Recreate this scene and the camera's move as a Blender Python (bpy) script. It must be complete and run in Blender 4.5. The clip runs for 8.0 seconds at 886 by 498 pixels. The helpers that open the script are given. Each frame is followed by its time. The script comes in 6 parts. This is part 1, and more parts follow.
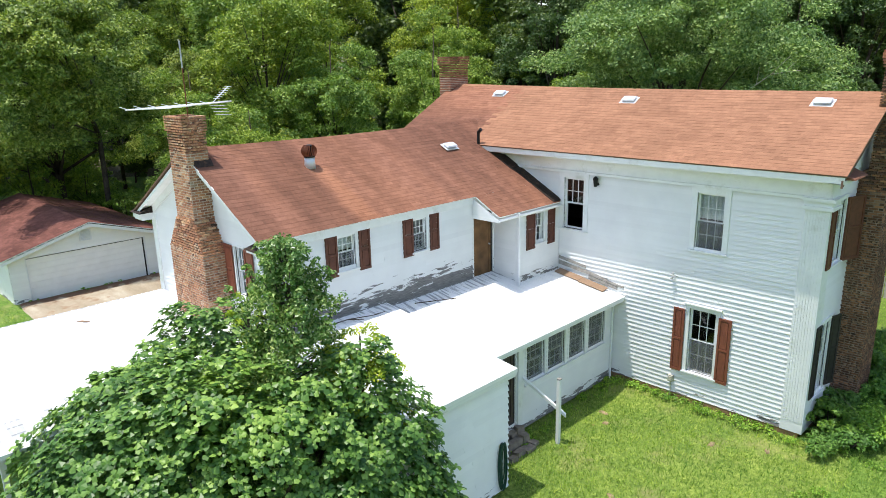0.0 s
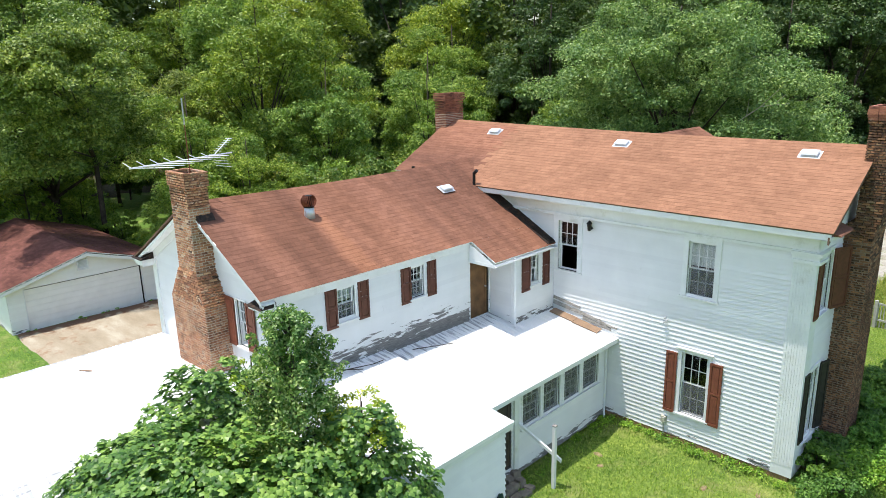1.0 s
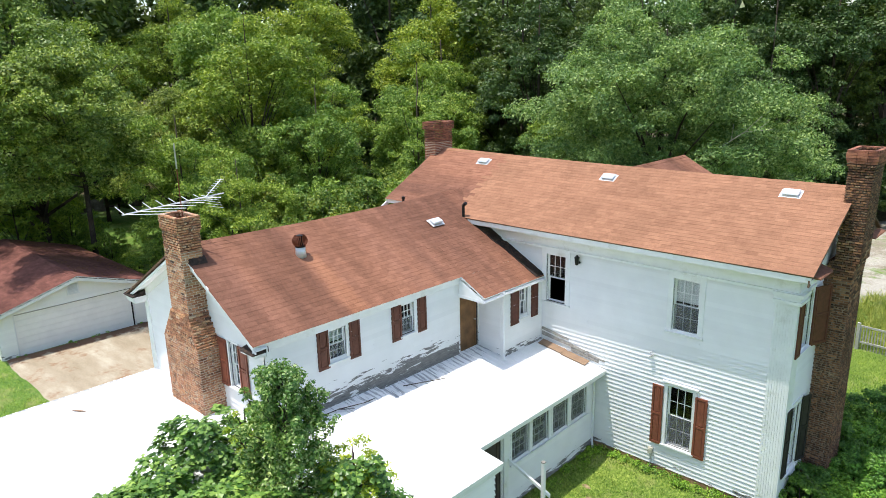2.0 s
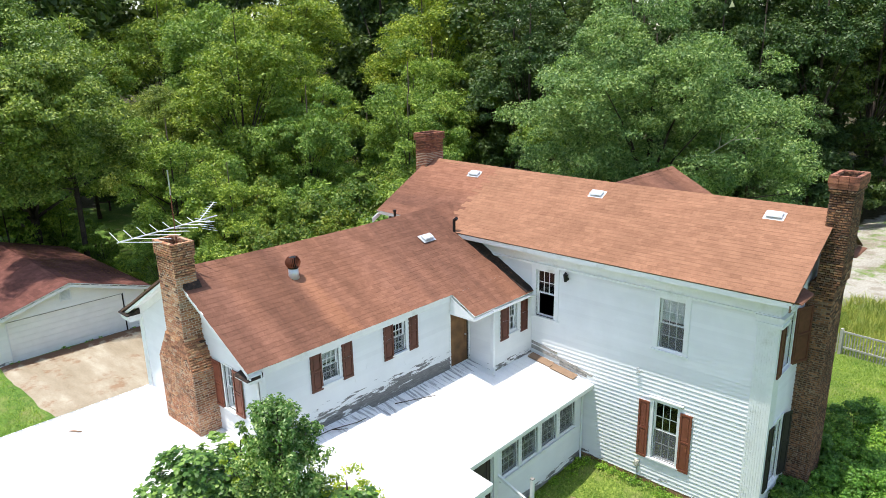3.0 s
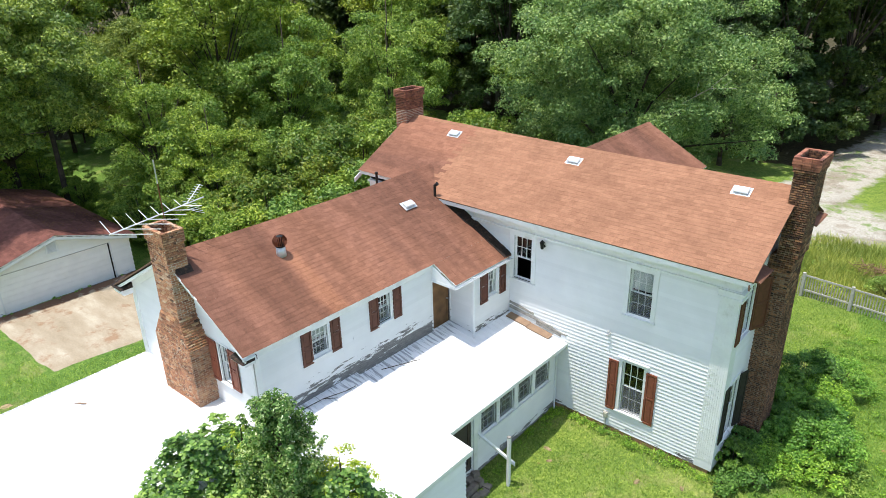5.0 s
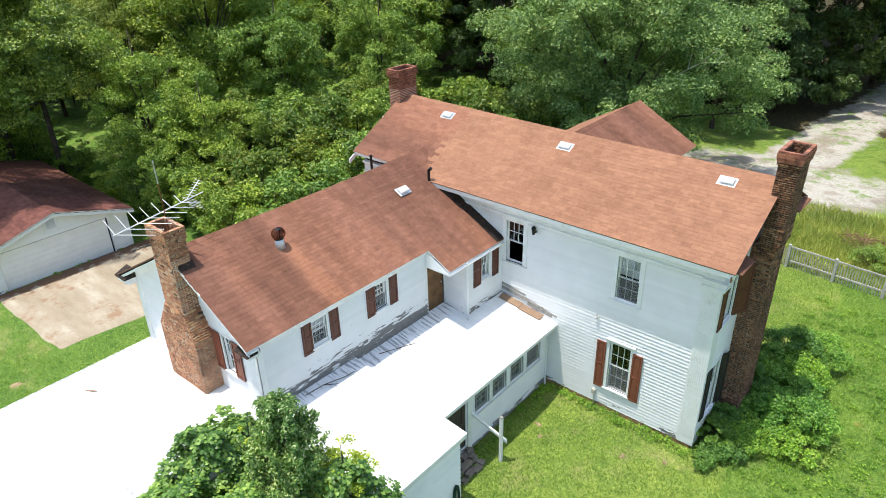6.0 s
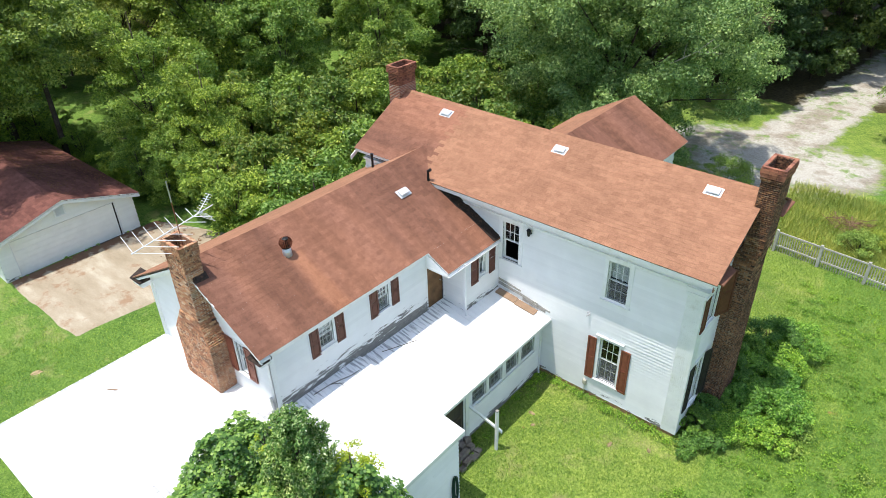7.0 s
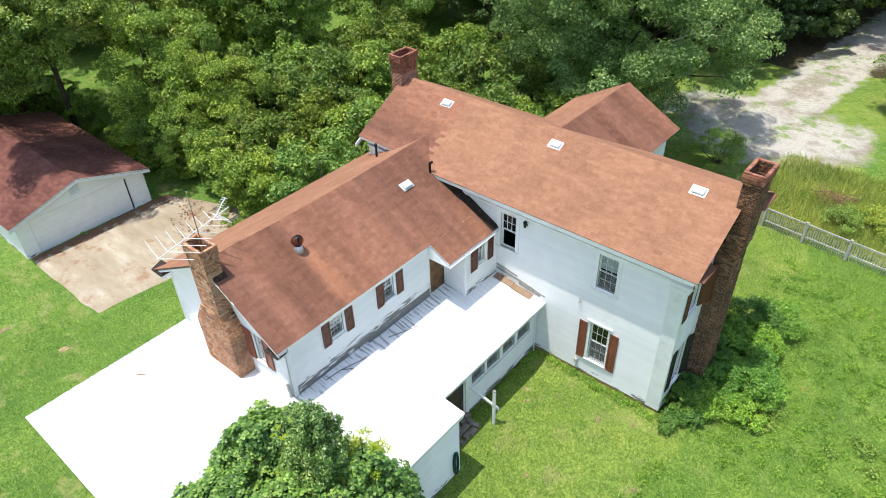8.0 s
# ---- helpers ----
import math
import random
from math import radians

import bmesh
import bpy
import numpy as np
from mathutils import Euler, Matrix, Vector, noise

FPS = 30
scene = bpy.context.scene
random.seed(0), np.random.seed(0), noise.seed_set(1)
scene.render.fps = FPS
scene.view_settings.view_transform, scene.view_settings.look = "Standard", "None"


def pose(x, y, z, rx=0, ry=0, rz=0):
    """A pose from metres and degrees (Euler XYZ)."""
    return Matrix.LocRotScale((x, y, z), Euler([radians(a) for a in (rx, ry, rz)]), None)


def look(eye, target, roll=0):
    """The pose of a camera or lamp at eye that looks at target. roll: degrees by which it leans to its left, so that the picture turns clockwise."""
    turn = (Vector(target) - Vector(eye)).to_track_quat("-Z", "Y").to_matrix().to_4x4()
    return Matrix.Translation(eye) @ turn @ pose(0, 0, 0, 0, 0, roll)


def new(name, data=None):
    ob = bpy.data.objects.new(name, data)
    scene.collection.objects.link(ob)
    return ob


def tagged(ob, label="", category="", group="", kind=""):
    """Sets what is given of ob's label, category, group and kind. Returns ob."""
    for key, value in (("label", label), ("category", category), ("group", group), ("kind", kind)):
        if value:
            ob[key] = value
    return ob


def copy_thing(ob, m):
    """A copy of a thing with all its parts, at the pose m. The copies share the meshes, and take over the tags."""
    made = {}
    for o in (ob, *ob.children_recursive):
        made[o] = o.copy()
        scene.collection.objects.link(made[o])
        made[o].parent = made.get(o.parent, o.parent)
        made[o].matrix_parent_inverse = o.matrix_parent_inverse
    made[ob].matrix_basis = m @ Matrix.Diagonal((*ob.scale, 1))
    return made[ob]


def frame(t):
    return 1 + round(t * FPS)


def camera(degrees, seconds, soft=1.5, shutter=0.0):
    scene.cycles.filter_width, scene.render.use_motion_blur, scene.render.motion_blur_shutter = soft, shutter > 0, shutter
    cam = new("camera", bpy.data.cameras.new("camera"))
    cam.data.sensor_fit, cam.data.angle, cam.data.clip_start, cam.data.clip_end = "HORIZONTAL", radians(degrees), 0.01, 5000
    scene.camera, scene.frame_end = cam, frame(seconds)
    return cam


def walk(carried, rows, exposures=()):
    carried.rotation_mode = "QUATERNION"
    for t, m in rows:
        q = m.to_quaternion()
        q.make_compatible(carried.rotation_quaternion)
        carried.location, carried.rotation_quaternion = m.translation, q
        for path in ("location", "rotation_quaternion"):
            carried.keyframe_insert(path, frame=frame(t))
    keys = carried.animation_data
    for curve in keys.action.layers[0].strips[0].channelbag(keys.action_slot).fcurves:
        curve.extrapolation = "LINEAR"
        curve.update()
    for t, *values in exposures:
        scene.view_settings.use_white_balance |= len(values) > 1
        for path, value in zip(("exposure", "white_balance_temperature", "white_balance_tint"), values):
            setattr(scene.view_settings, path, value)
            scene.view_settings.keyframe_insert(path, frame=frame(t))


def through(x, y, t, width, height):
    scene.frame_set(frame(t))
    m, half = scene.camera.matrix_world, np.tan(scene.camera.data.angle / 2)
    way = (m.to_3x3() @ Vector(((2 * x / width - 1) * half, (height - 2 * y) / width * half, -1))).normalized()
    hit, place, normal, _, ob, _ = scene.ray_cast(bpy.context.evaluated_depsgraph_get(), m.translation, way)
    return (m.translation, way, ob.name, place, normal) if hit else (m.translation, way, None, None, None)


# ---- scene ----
cam = camera(66.4, 8.0, soft=0.6)
PATH = [
    (0, (12.943, -16.967, 9.134), (11.571, -15.609, 8.61), -1.3),
    (0.5, (12.96, -16.969, 9.769), (11.586, -15.61, 9.253), -1.2),
    (1, (12.909, -17.04, 10.357), (11.549, -15.666, 9.843), -1.3),
    (1.5, (12.93, -17.021, 10.861), (11.578, -15.638, 10.349), -1.3),
    (2, (12.943, -17.034, 11.341), (11.603, -15.638, 10.835), -1.3),
    (3.5, (13.043, -17.044, 12.836), (11.748, -15.641, 12.241), -1.2),
    (4, (13.083, -17.074, 13.323), (11.812, -15.68, 12.66), -1.2),
    (4.5, (13.074, -17.098, 13.804), (11.83, -15.713, 13.074), -1.2),
    (6, (13.123, -17.071, 15.686), (11.959, -15.74, 14.751), -1.5),
    (6.5, (13.143, -17.09, 16.563), (12.004, -15.785, 15.563), -1.6),
    (7, (13.173, -17.103, 17.678), (12.058, -15.826, 16.617), -1.6),
    (7.5, (13.211, -17.152, 18.843), (12.121, -15.907, 17.719), -1.6),
    (8, (13.329, -17.225, 19.978), (12.274, -16.028, 18.772), -1.9),
]
walk(cam, [(t, look(eye, target, roll)) for t, eye, target, roll in PATH])

# ---- world, sun, exposure ----
SUN_DIR = Vector((-0.16, -0.172, 1.0)).normalized()
world = bpy.data.worlds.new("sky")
scene.world = world
world.use_nodes = True
sky = world.node_tree.nodes.new("ShaderNodeTexSky")
sky.sky_type = "NISHITA"
sky.sun_disc = False
sky.sun_elevation = math.asin(SUN_DIR.z)
sky.sun_rotation = radians(219)
sky.dust_density = 1.4
sky.air_density = 1.25
sky.ozone_density = 0.7
world.node_tree.links.new(sky.outputs[0], world.node_tree.nodes["Background"].inputs[0])
world.node_tree.nodes["Background"].inputs[1].default_value = 0.15
sun = new("sun", bpy.data.lights.new("sun", "SUN"))
sun.data.energy, sun.data.angle, sun.data.color = 3.4, radians(0.6), (1.0, 0.95, 0.885)
sun.matrix_world = look((0, 0, 40), Vector((0, 0, 40)) - SUN_DIR)
scene.view_settings.exposure = 0.66


# ---- materials ----
def fresh(name, rough=0.8, metal=0.0, spec=0.3):
    m = bpy.data.materials.new(name)
    m.use_nodes = True
    b = m.node_tree.nodes["Principled BSDF"]
    b.inputs["Roughness"].default_value = rough
    b.inputs["Metallic"].default_value = metal
    b.inputs["Specular IOR Level"].default_value = spec
    return m, m.node_tree, b


def noise_of(nt, scale, detail=4.0, rough=0.55, stretch=None):
    geo = nt.nodes.new("ShaderNodeNewGeometry")
    src = geo.outputs["Position"]
    if stretch:
        mul = nt.nodes.new("ShaderNodeVectorMath")
        mul.operation = "MULTIPLY"
        mul.inputs[1].default_value = stretch
        nt.links.new(src, mul.inputs[0])
        src = mul.outputs[0]
    n = nt.nodes.new("ShaderNodeTexNoise")
    n.inputs["Scale"].default_value, n.inputs["Detail"].default_value, n.inputs["Roughness"].default_value = scale, detail, rough
    nt.links.new(src, n.inputs["Vector"])
    return n.outputs["Fac"]


def ramp(nt, fac, stops):
    r = nt.nodes.new("ShaderNodeValToRGB")
    e = r.color_ramp.elements
    while len(e) < len(stops):
        e.new(0.5)
    for el, (p, c) in zip(e, stops):
        el.position, el.color = p, (*c, 1) if len(c) == 3 else c
    nt.links.new(fac, r.inputs[0])
    return r.outputs[0]


def grey(v):
    return (v, v, v)


def blend(nt, fac, a, b, kind="MIX"):
    m = nt.nodes.new("ShaderNodeMix")
    m.data_type, m.blend_type = "RGBA", kind
    for sock, val in ((m.inputs[0], fac), (m.inputs[6], a), (m.inputs[7], b)):
        if hasattr(val, "links"):
            nt.links.new(val, sock)
        elif isinstance(val, (int, float)):
            sock.default_value = val
        else:
            sock.default_value = (*val, 1)
    return m.outputs[2]


def calc(nt, op, a, b=0.0, clamp=False):
    m = nt.nodes.new("ShaderNodeMath")
    m.operation, m.use_clamp = op, clamp
    for sock, val in ((m.inputs[0], a), (m.inputs[1], b)):
        if hasattr(val, "links"):
            nt.links.new(val, sock)
        else:
            sock.default_value = val
    return m.outputs[0]


def bump(nt, bsdf, height, strength=0.3, dist=0.02):
    b = nt.nodes.new("ShaderNodeBump")
    b.inputs["Strength"].default_value, b.inputs["Distance"].default_value = strength, dist
    nt.links.new(height, b.inputs["Height"])
    nt.links.new(b.outputs[0], bsdf.inputs["Normal"])


def random_of(nt, island=True):
    if island:
        return nt.nodes.new("ShaderNodeNewGeometry").outputs["Random Per Island"]
    return nt.nodes.new("ShaderNodeObjectInfo").outputs["Random"]


def position(nt, axis):
    geo = nt.nodes.new("ShaderNodeNewGeometry")
    s = nt.nodes.new("ShaderNodeSeparateXYZ")
    nt.links.new(geo.outputs["Position"], s.inputs[0])
    return s.outputs[axis]


def plain(name, color, rough=0.7, metal=0.0, vary=0.15, scale=6.0, spec=0.3, dirt=None, relief=0.1):
    """A surface with a grain at two scales."""
    m, nt, b = fresh(name, rough, metal, spec)
    lo, hi = [c * (1 - vary) for c in color], [min(1, c * (1 + vary)) for c in color]
    c = ramp(nt, noise_of(nt, scale), [(0.3, lo), (0.7, hi)])
    big = ramp(nt, noise_of(nt, scale * 0.13, 3), [(0.35, grey(1 - vary)), (0.65, grey(1.0))])
    c = blend(nt, 1.0, c, big, "MULTIPLY")
    if dirt:
        mask = ramp(nt, noise_of(nt, scale * 0.5, 6, 0.7), [(0.55, grey(0)), (0.72, grey(1))])
        c = blend(nt, mask, c, dirt)
    nt.links.new(c, b.inputs["Base Color"])
    bump(nt, b, noise_of(nt, scale * 6, 3), relief, 0.01)
    return m


def siding(name, peel_low=None, amount=0.62, base=(0.82, 0.82, 0.815)):
    """White-painted boards; where peel_low=(z0, z1) the paint has come off near the foot."""
    m, nt, b = fresh(name, 0.55, 0, 0.35)
    c = ramp(nt, noise_of(nt, 1.3, 5), [(0.3, [v * 0.93 for v in base]), (0.65, base)])
    streak = ramp(nt, noise_of(nt, 1.0, 6, 0.65, (1.5, 1.5, 9.0)), [(0.66, grey(1.0)), (0.84, grey(0.84))])
    c = blend(nt, 1.0, c, streak, "MULTIPLY")
    c = blend(nt, 0.8, c, ramp(nt, random_of(nt, False), [(0, grey(0.94)), (1, grey(1.0))]), "MULTIPLY")
    flake = noise_of(nt, 1.0, 7, 0.68, (1.1, 1.1, 7.0))
    if peel_low:
        z = position(nt, 2)
        low = nt.nodes.new("ShaderNodeMapRange")
        low.inputs[1].default_value, low.inputs[2].default_value = peel_low
        low.inputs[3].default_value, low.inputs[4].default_value = 0.34, -0.12
        nt.links.new(z, low.inputs[0])
        flake = calc(nt, "ADD", flake, low.outputs[0])
    mask = ramp(nt, flake, [(amount, grey(0)), (amount + 0.02, grey(1))])
    wood = ramp(nt, noise_of(nt, 4.0, 6, 0.7, (1, 1, 12)), [(0.3, (0.085, 0.082, 0.08)), (0.7, (0.29, 0.275, 0.265))])
    c = blend(nt, mask, c, wood)
    nt.links.new(c, b.inputs["Base Color"])
    bump(nt, b, blend(nt, 0.5, noise_of(nt, 8, 4, 0.6, (1, 1, 8)), mask), 0.12, 0.008)
    return m


def shingles(name, lo, mid, hi, streak=0.75, run=None, clean=None):
    m, nt, b = fresh(name, 0.92, 0, 0.12)
    c = ramp(nt, random_of(nt), [(0.0, lo), (0.5, mid), (1.0, hi)])
    grain = ramp(nt, noise_of(nt, 60, 2), [(0.3, grey(0.8)), (0.7, grey(1.15))])
    c = blend(nt, 1.0, c, grain, "MULTIPLY")
    stain = ramp(nt, noise_of(nt, 0.75 if run else 0.45, 5, 0.6, run), [(0.35, grey(streak)), (0.62, grey(1.08))])
    c = blend(nt, 1.0, c, stain, "MULTIPLY")
    blot = ramp(nt, noise_of(nt, 2.2, 5, 0.7), [(0.3, grey(0.91)), (0.6, grey(1.02))])
    c = blend(nt, 1.0, c, blot, "MULTIPLY")
    if run:
        band = ramp(nt, noise_of(nt, 0.6, 3, 0.5, run), [(0.38, (0.84, 0.85, 0.88)), (0.66, (1.13, 1.11, 1.06))])
        c = blend(nt, 1.0, c, band, "MULTIPLY")
    if clean:
        # paler run of shingles washed by the metal vent above them
        y0, half, x0 = clean
        off = calc(nt, "ABSOLUTE", calc(nt, "SUBTRACT", position(nt, 1), y0))
        off = calc(nt, "ADD", calc(nt, "DIVIDE", off, half), calc(nt, "MULTIPLY", calc(nt, "SUBTRACT", noise_of(nt, 1.6, 4), 0.5), 1.2))
        side = calc(nt, "GREATER_THAN", position(nt, 0), x0)
        wash = calc(nt, "MULTIPLY", ramp(nt, off, [(0.35, grey(1)), (1.15, grey(0))]), side)
        c = blend(nt, calc(nt, "MULTIPLY", wash, 0.75), c, blend(nt, 1.0, c, (1.35, 1.3, 1.15), "MULTIPLY"))
    speck = ramp(nt, noise_of(nt, 7.0, 3, 0.8), [(0.3, grey(0.86)), (0.62, grey(1.06))])
    c = blend(nt, 1.0, c, speck, "MULTIPLY")
    nt.links.new(c, b.inputs["Base Color"])
    bump(nt, b, noise_of(nt, 90, 2), 0.25, 0.01)
    return m


def bricks(name, island, colors):
    m, nt, b = fresh(name, 0.88, 0, 0.2)
    n = len(colors) - 1
    pick = random_of(nt, island)
    if island:
        pick = calc(nt, "FRACT", calc(nt, "ADD", pick, calc(nt, "MULTIPLY", noise_of(nt, 2.5, 3), 2.0)))
    c = ramp(nt, pick, [(i / n, k) for i, k in enumerate(colors)])
    c = blend(nt, 1.0, c, ramp(nt, noise_of(nt, 30, 4), [(0.3, grey(0.75)), (0.7, grey(1.15))]), "MULTIPLY")
    soot = ramp(nt, noise_of(nt, 1.3, 5, 0.65), [(0.34, grey(0.6)), (0.52, grey(1.1))])
    c = blend(nt, 1.0, c, soot, "MULTIPLY")
    lime = ramp(nt, noise_of(nt, 5.0, 5, 0.7), [(0.62, grey(0)), (0.74, grey(0.45))])
    c = blend(nt, lime, c, (0.52, 0.44, 0.35))
    nt.links.new(c, b.inputs["Base Color"])
    bump(nt, b, noise_of(nt, 45, 3), 0.4, 0.01)
    return m


def foliage(name, lo, mid, hi, gloss=0.5, through=0.26, flecks=None, apart=True):
    """Leaves that differ a little one by one, more from bough to bough, and from plant to plant."""
    m, nt, b = fresh(name, gloss, 0, 0.35)
    c = ramp(nt, random_of(nt), [(0.0, lo), (0.55, mid), (1.0, hi)])
    tone = ramp(nt, noise_of(nt, 0.45, 5, 0.6), [(0.32, (0.74, 0.84, 0.82)), (0.68, (1.48, 1.34, 1.16))])
    c = blend(nt, 1.0, c, tone, "MULTIPLY")
    if apart:
        hue = ramp(nt, random_of(nt, False), [(0.0, (0.82, 0.92, 1.1)), (0.5, grey(1.0)), (1.0, (1.2, 1.1, 0.85))])
        c = blend(nt, 1.0, c, hue, "MULTIPLY")
    if flecks:
        c = blend(nt, ramp(nt, noise_of(nt, 1.1, 4, 0.7), [(0.58, grey(0)), (0.7, grey(0.55))]), c, flecks)
    nt.links.new(c, b.inputs["Base Color"])
    tr = nt.nodes.new("ShaderNodeBsdfTranslucent")
    nt.links.new(blend(nt, 1.0, c, (1.0, 1.05, 0.5), "MULTIPLY"), tr.inputs[0])
    mix = nt.nodes.new("ShaderNodeMixShader")
    mix.inputs[0].default_value = through
    nt.links.new(b.outputs[0], mix.inputs[1])
    nt.links.new(tr.outputs[0], mix.inputs[2])
    nt.links.new(mix.outputs[0], nt.nodes["Material Output"].inputs[0])
    return m


def glass_of(name):
    m, nt, b = fresh(name, 0.04, 0, 0.5)
    b.inputs["Transmission Weight"].default_value = 1.0
    b.inputs["Base Color"].default_value = (0.75, 0.8, 0.8, 1)
    b.inputs["IOR"].default_value = 1.45
    return m


M_SIDING = siding("white_siding", (-0.2, 0.5), 0.695)
M_SIDING_WING = siding("peeling_white_siding", (3.0, 4.2), 0.635)
M_SIDING_ROOM = siding("flaking_white_siding", (2.6, 3.45), 0.655)
M_SIDING_SHED = siding("shed_siding", (-0.3, 0.3), 0.72, (0.88, 0.875, 0.86))
M_SIDING_GARAGE = siding("garage_siding", (-1.0, -0.2), 0.7, (0.9, 0.89, 0.86))
M_TRIM = plain("white_trim", (0.79, 0.8, 0.8), 0.5, vary=0.05, scale=3, dirt=(0.6, 0.6, 0.57))
# cores nearly black, so the rooms' darkness sits in the colour
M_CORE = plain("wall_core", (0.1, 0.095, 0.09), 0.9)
M_ROOF_MAIN = shingles("orange_red_shingles", (0.28, 0.141, 0.085), (0.305, 0.155, 0.094), (0.335, 0.172, 0.104), 0.88)
M_ROOF_OLD = shingles("brown_red_shingles", (0.225, 0.106, 0.069), (0.25, 0.119, 0.078), (0.275, 0.132, 0.087), 0.66, (0.12, 1.0, 0.12), (-6.85, 0.42, -1.9))
M_ROOF_GARAGE = shingles("dull_red_shingles", (0.16, 0.068, 0.054), (0.19, 0.081, 0.064), (0.225, 0.097, 0.077), 0.55)
BRICK_COLORS = [(0.075, 0.05, 0.04), (0.48, 0.23, 0.125), (0.34, 0.15, 0.09), (0.6, 0.38, 0.22), (0.22, 0.105, 0.07), (0.55, 0.29, 0.155), (0.4, 0.2, 0.12), (0.58, 0.45, 0.32)]
DARK_BRICK = [(0.032, 0.023, 0.019), (0.21, 0.105, 0.06), (0.085, 0.045, 0.032), (0.36, 0.185, 0.095), (0.055, 0.033, 0.026), (0.28, 0.14, 0.075), (0.04, 0.028, 0.023), (0.36, 0.23, 0.14)]
RED_BRICK = [(0.13, 0.06, 0.045), (0.29, 0.115, 0.075), (0.36, 0.155, 0.095), (0.21, 0.085, 0.06)]
M_BRICK = bricks("old_brick", True, BRICK_COLORS)
M_BRICK_ONE = bricks("old_brick_piece", False, BRICK_COLORS)
M_BRICK_DARK = bricks("sooty_brick", True, DARK_BRICK)
M_BRICK_DARK_ONE = bricks("sooty_brick_piece", False, DARK_BRICK)
M_BRICK_RED = bricks("red_brick", True, RED_BRICK)
M_MORTAR = plain("mortar", (0.66, 0.58, 0.48), 0.95, vary=0.25, scale=12)
M_MORTAR_DARK = plain("sooty_mortar", (0.27, 0.21, 0.165), 0.95, vary=0.35, scale=9)
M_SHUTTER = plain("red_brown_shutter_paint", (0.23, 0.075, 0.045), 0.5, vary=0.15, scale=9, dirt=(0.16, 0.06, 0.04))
# same red-brown at half strength, shade of the unsunned walls in the colour
M_SHUTTER_UNLIT = plain("unlit_shutter_paint", (0.12, 0.042, 0.026), 0.55, vary=0.2, scale=9)
# near black: the shadow on the lower gable shutters is in the colour
M_SHUTTER_SHADOWED = plain("shadowed_shutter_paint", (0.03, 0.027, 0.025), 0.55, vary=0.25, scale=9)
M_GLASS = glass_of("window_glass")
# floors coloured dark to make the rooms behind the panes look unlit
M_DARK = plain("unlit_interior", (0.05, 0.048, 0.045), 0.95)
M_CURTAIN = plain("white_curtain", (0.86, 0.86, 0.86), 0.9, vary=0.1, scale=5)
M_PLY = plain("weathered_plywood", (0.2, 0.105, 0.045), 0.7, vary=0.35, scale=3)


def coated_roof():
    """White roof coating, worn off in streaks across the sheets close to the wall."""
    m, nt, b = fresh("white_coated_metal", 0.6, 0, 0.3)
    c = ramp(nt, noise_of(nt, 1.2, 4), [(0.3, (0.8, 0.805, 0.8)), (0.7, (0.85, 0.855, 0.85))])
    fine = noise_of(nt, 1.0, 4, 0.6, (0.9, 9.0, 1.0))
    band = nt.nodes.new("ShaderNodeMapRange")
    band.inputs[1].default_value, band.inputs[2].default_value, band.inputs[3].default_value, band.inputs[4].default_value = 0.3, 1.5, 0.06, -0.2
    nt.links.new(position(nt, 0), band.inputs[0])
    far = nt.nodes.new("ShaderNodeMapRange")
    far.inputs[1].default_value, far.inputs[2].default_value, far.inputs[3].default_value, far.inputs[4].default_value = -1.5, -0.2, -0.4, 0.0
    nt.links.new(position(nt, 0), far.inputs[0])
    rim = nt.nodes.new("ShaderNodeMapRange")
    rim.inputs[1].default_value, rim.inputs[2].default_value, rim.inputs[3].default_value, rim.inputs[4].default_value = -6.2, -5.5, 0.1, -0.3
    nt.links.new(position(nt, 0), rim.inputs[0])
    total = calc(nt, "ADD", fine, calc(nt, "MAXIMUM", calc(nt, "ADD", band.outputs[0], far.outputs[0]), rim.outputs[0]))
    mask = ramp(nt, total, [(0.56, grey(0)), (0.63, grey(0.8))])
    c = blend(nt, mask, c, (0.3, 0.31, 0.32))
    edge = ramp(nt, noise_of(nt, 1.0, 5, 0.7, (7.0, 0.8, 1.0)), [(0.66, grey(0)), (0.74, grey(0.45))])
    c = blend(nt, edge, c, (0.5, 0.5, 0.49))
    nt.links.new(c, b.inputs["Base Color"])
    return m


M_ROOF_WHITE = coated_roof()
M_METAL = plain("galvanised_metal", (0.5, 0.52, 0.54), 0.4, 0.8, vary=0.15)
M_ALU = plain("white_aluminium", (0.75, 0.76, 0.77), 0.35, 0.3, vary=0.08)
M_RUST = plain("rusty_metal", (0.27, 0.095, 0.055), 0.7, 0.2, vary=0.3, scale=20)
M_BLACK = plain("black_metal", (0.02, 0.02, 0.02), 0.45, 0.3)


def screen_mesh():
    m, nt, b = fresh("window_screen", 0.8)
    b.inputs["Base Color"].default_value = (0.2, 0.21, 0.215, 1)
    tr = nt.nodes.new("ShaderNodeBsdfTransparent")
    mix = nt.nodes.new("ShaderNodeMixShader")
    mix.inputs[0].default_value = 0.33
    nt.links.new(tr.outputs[0], mix.inputs[1])
    nt.links.new(b.outputs[0], mix.inputs[2])
    nt.links.new(mix.outputs[0], nt.nodes["Material Output"].inputs[0])
    return m


M_SCREEN = screen_mesh()
M_FLASH = plain("dark_flashing", (0.04, 0.028, 0.022), 0.85, vary=0.5, scale=14, dirt=(0.12, 0.06, 0.035), relief=0.5)
M_BARK = plain("bark", (0.075, 0.058, 0.044), 0.95, vary=0.4, scale=10, relief=0.6)


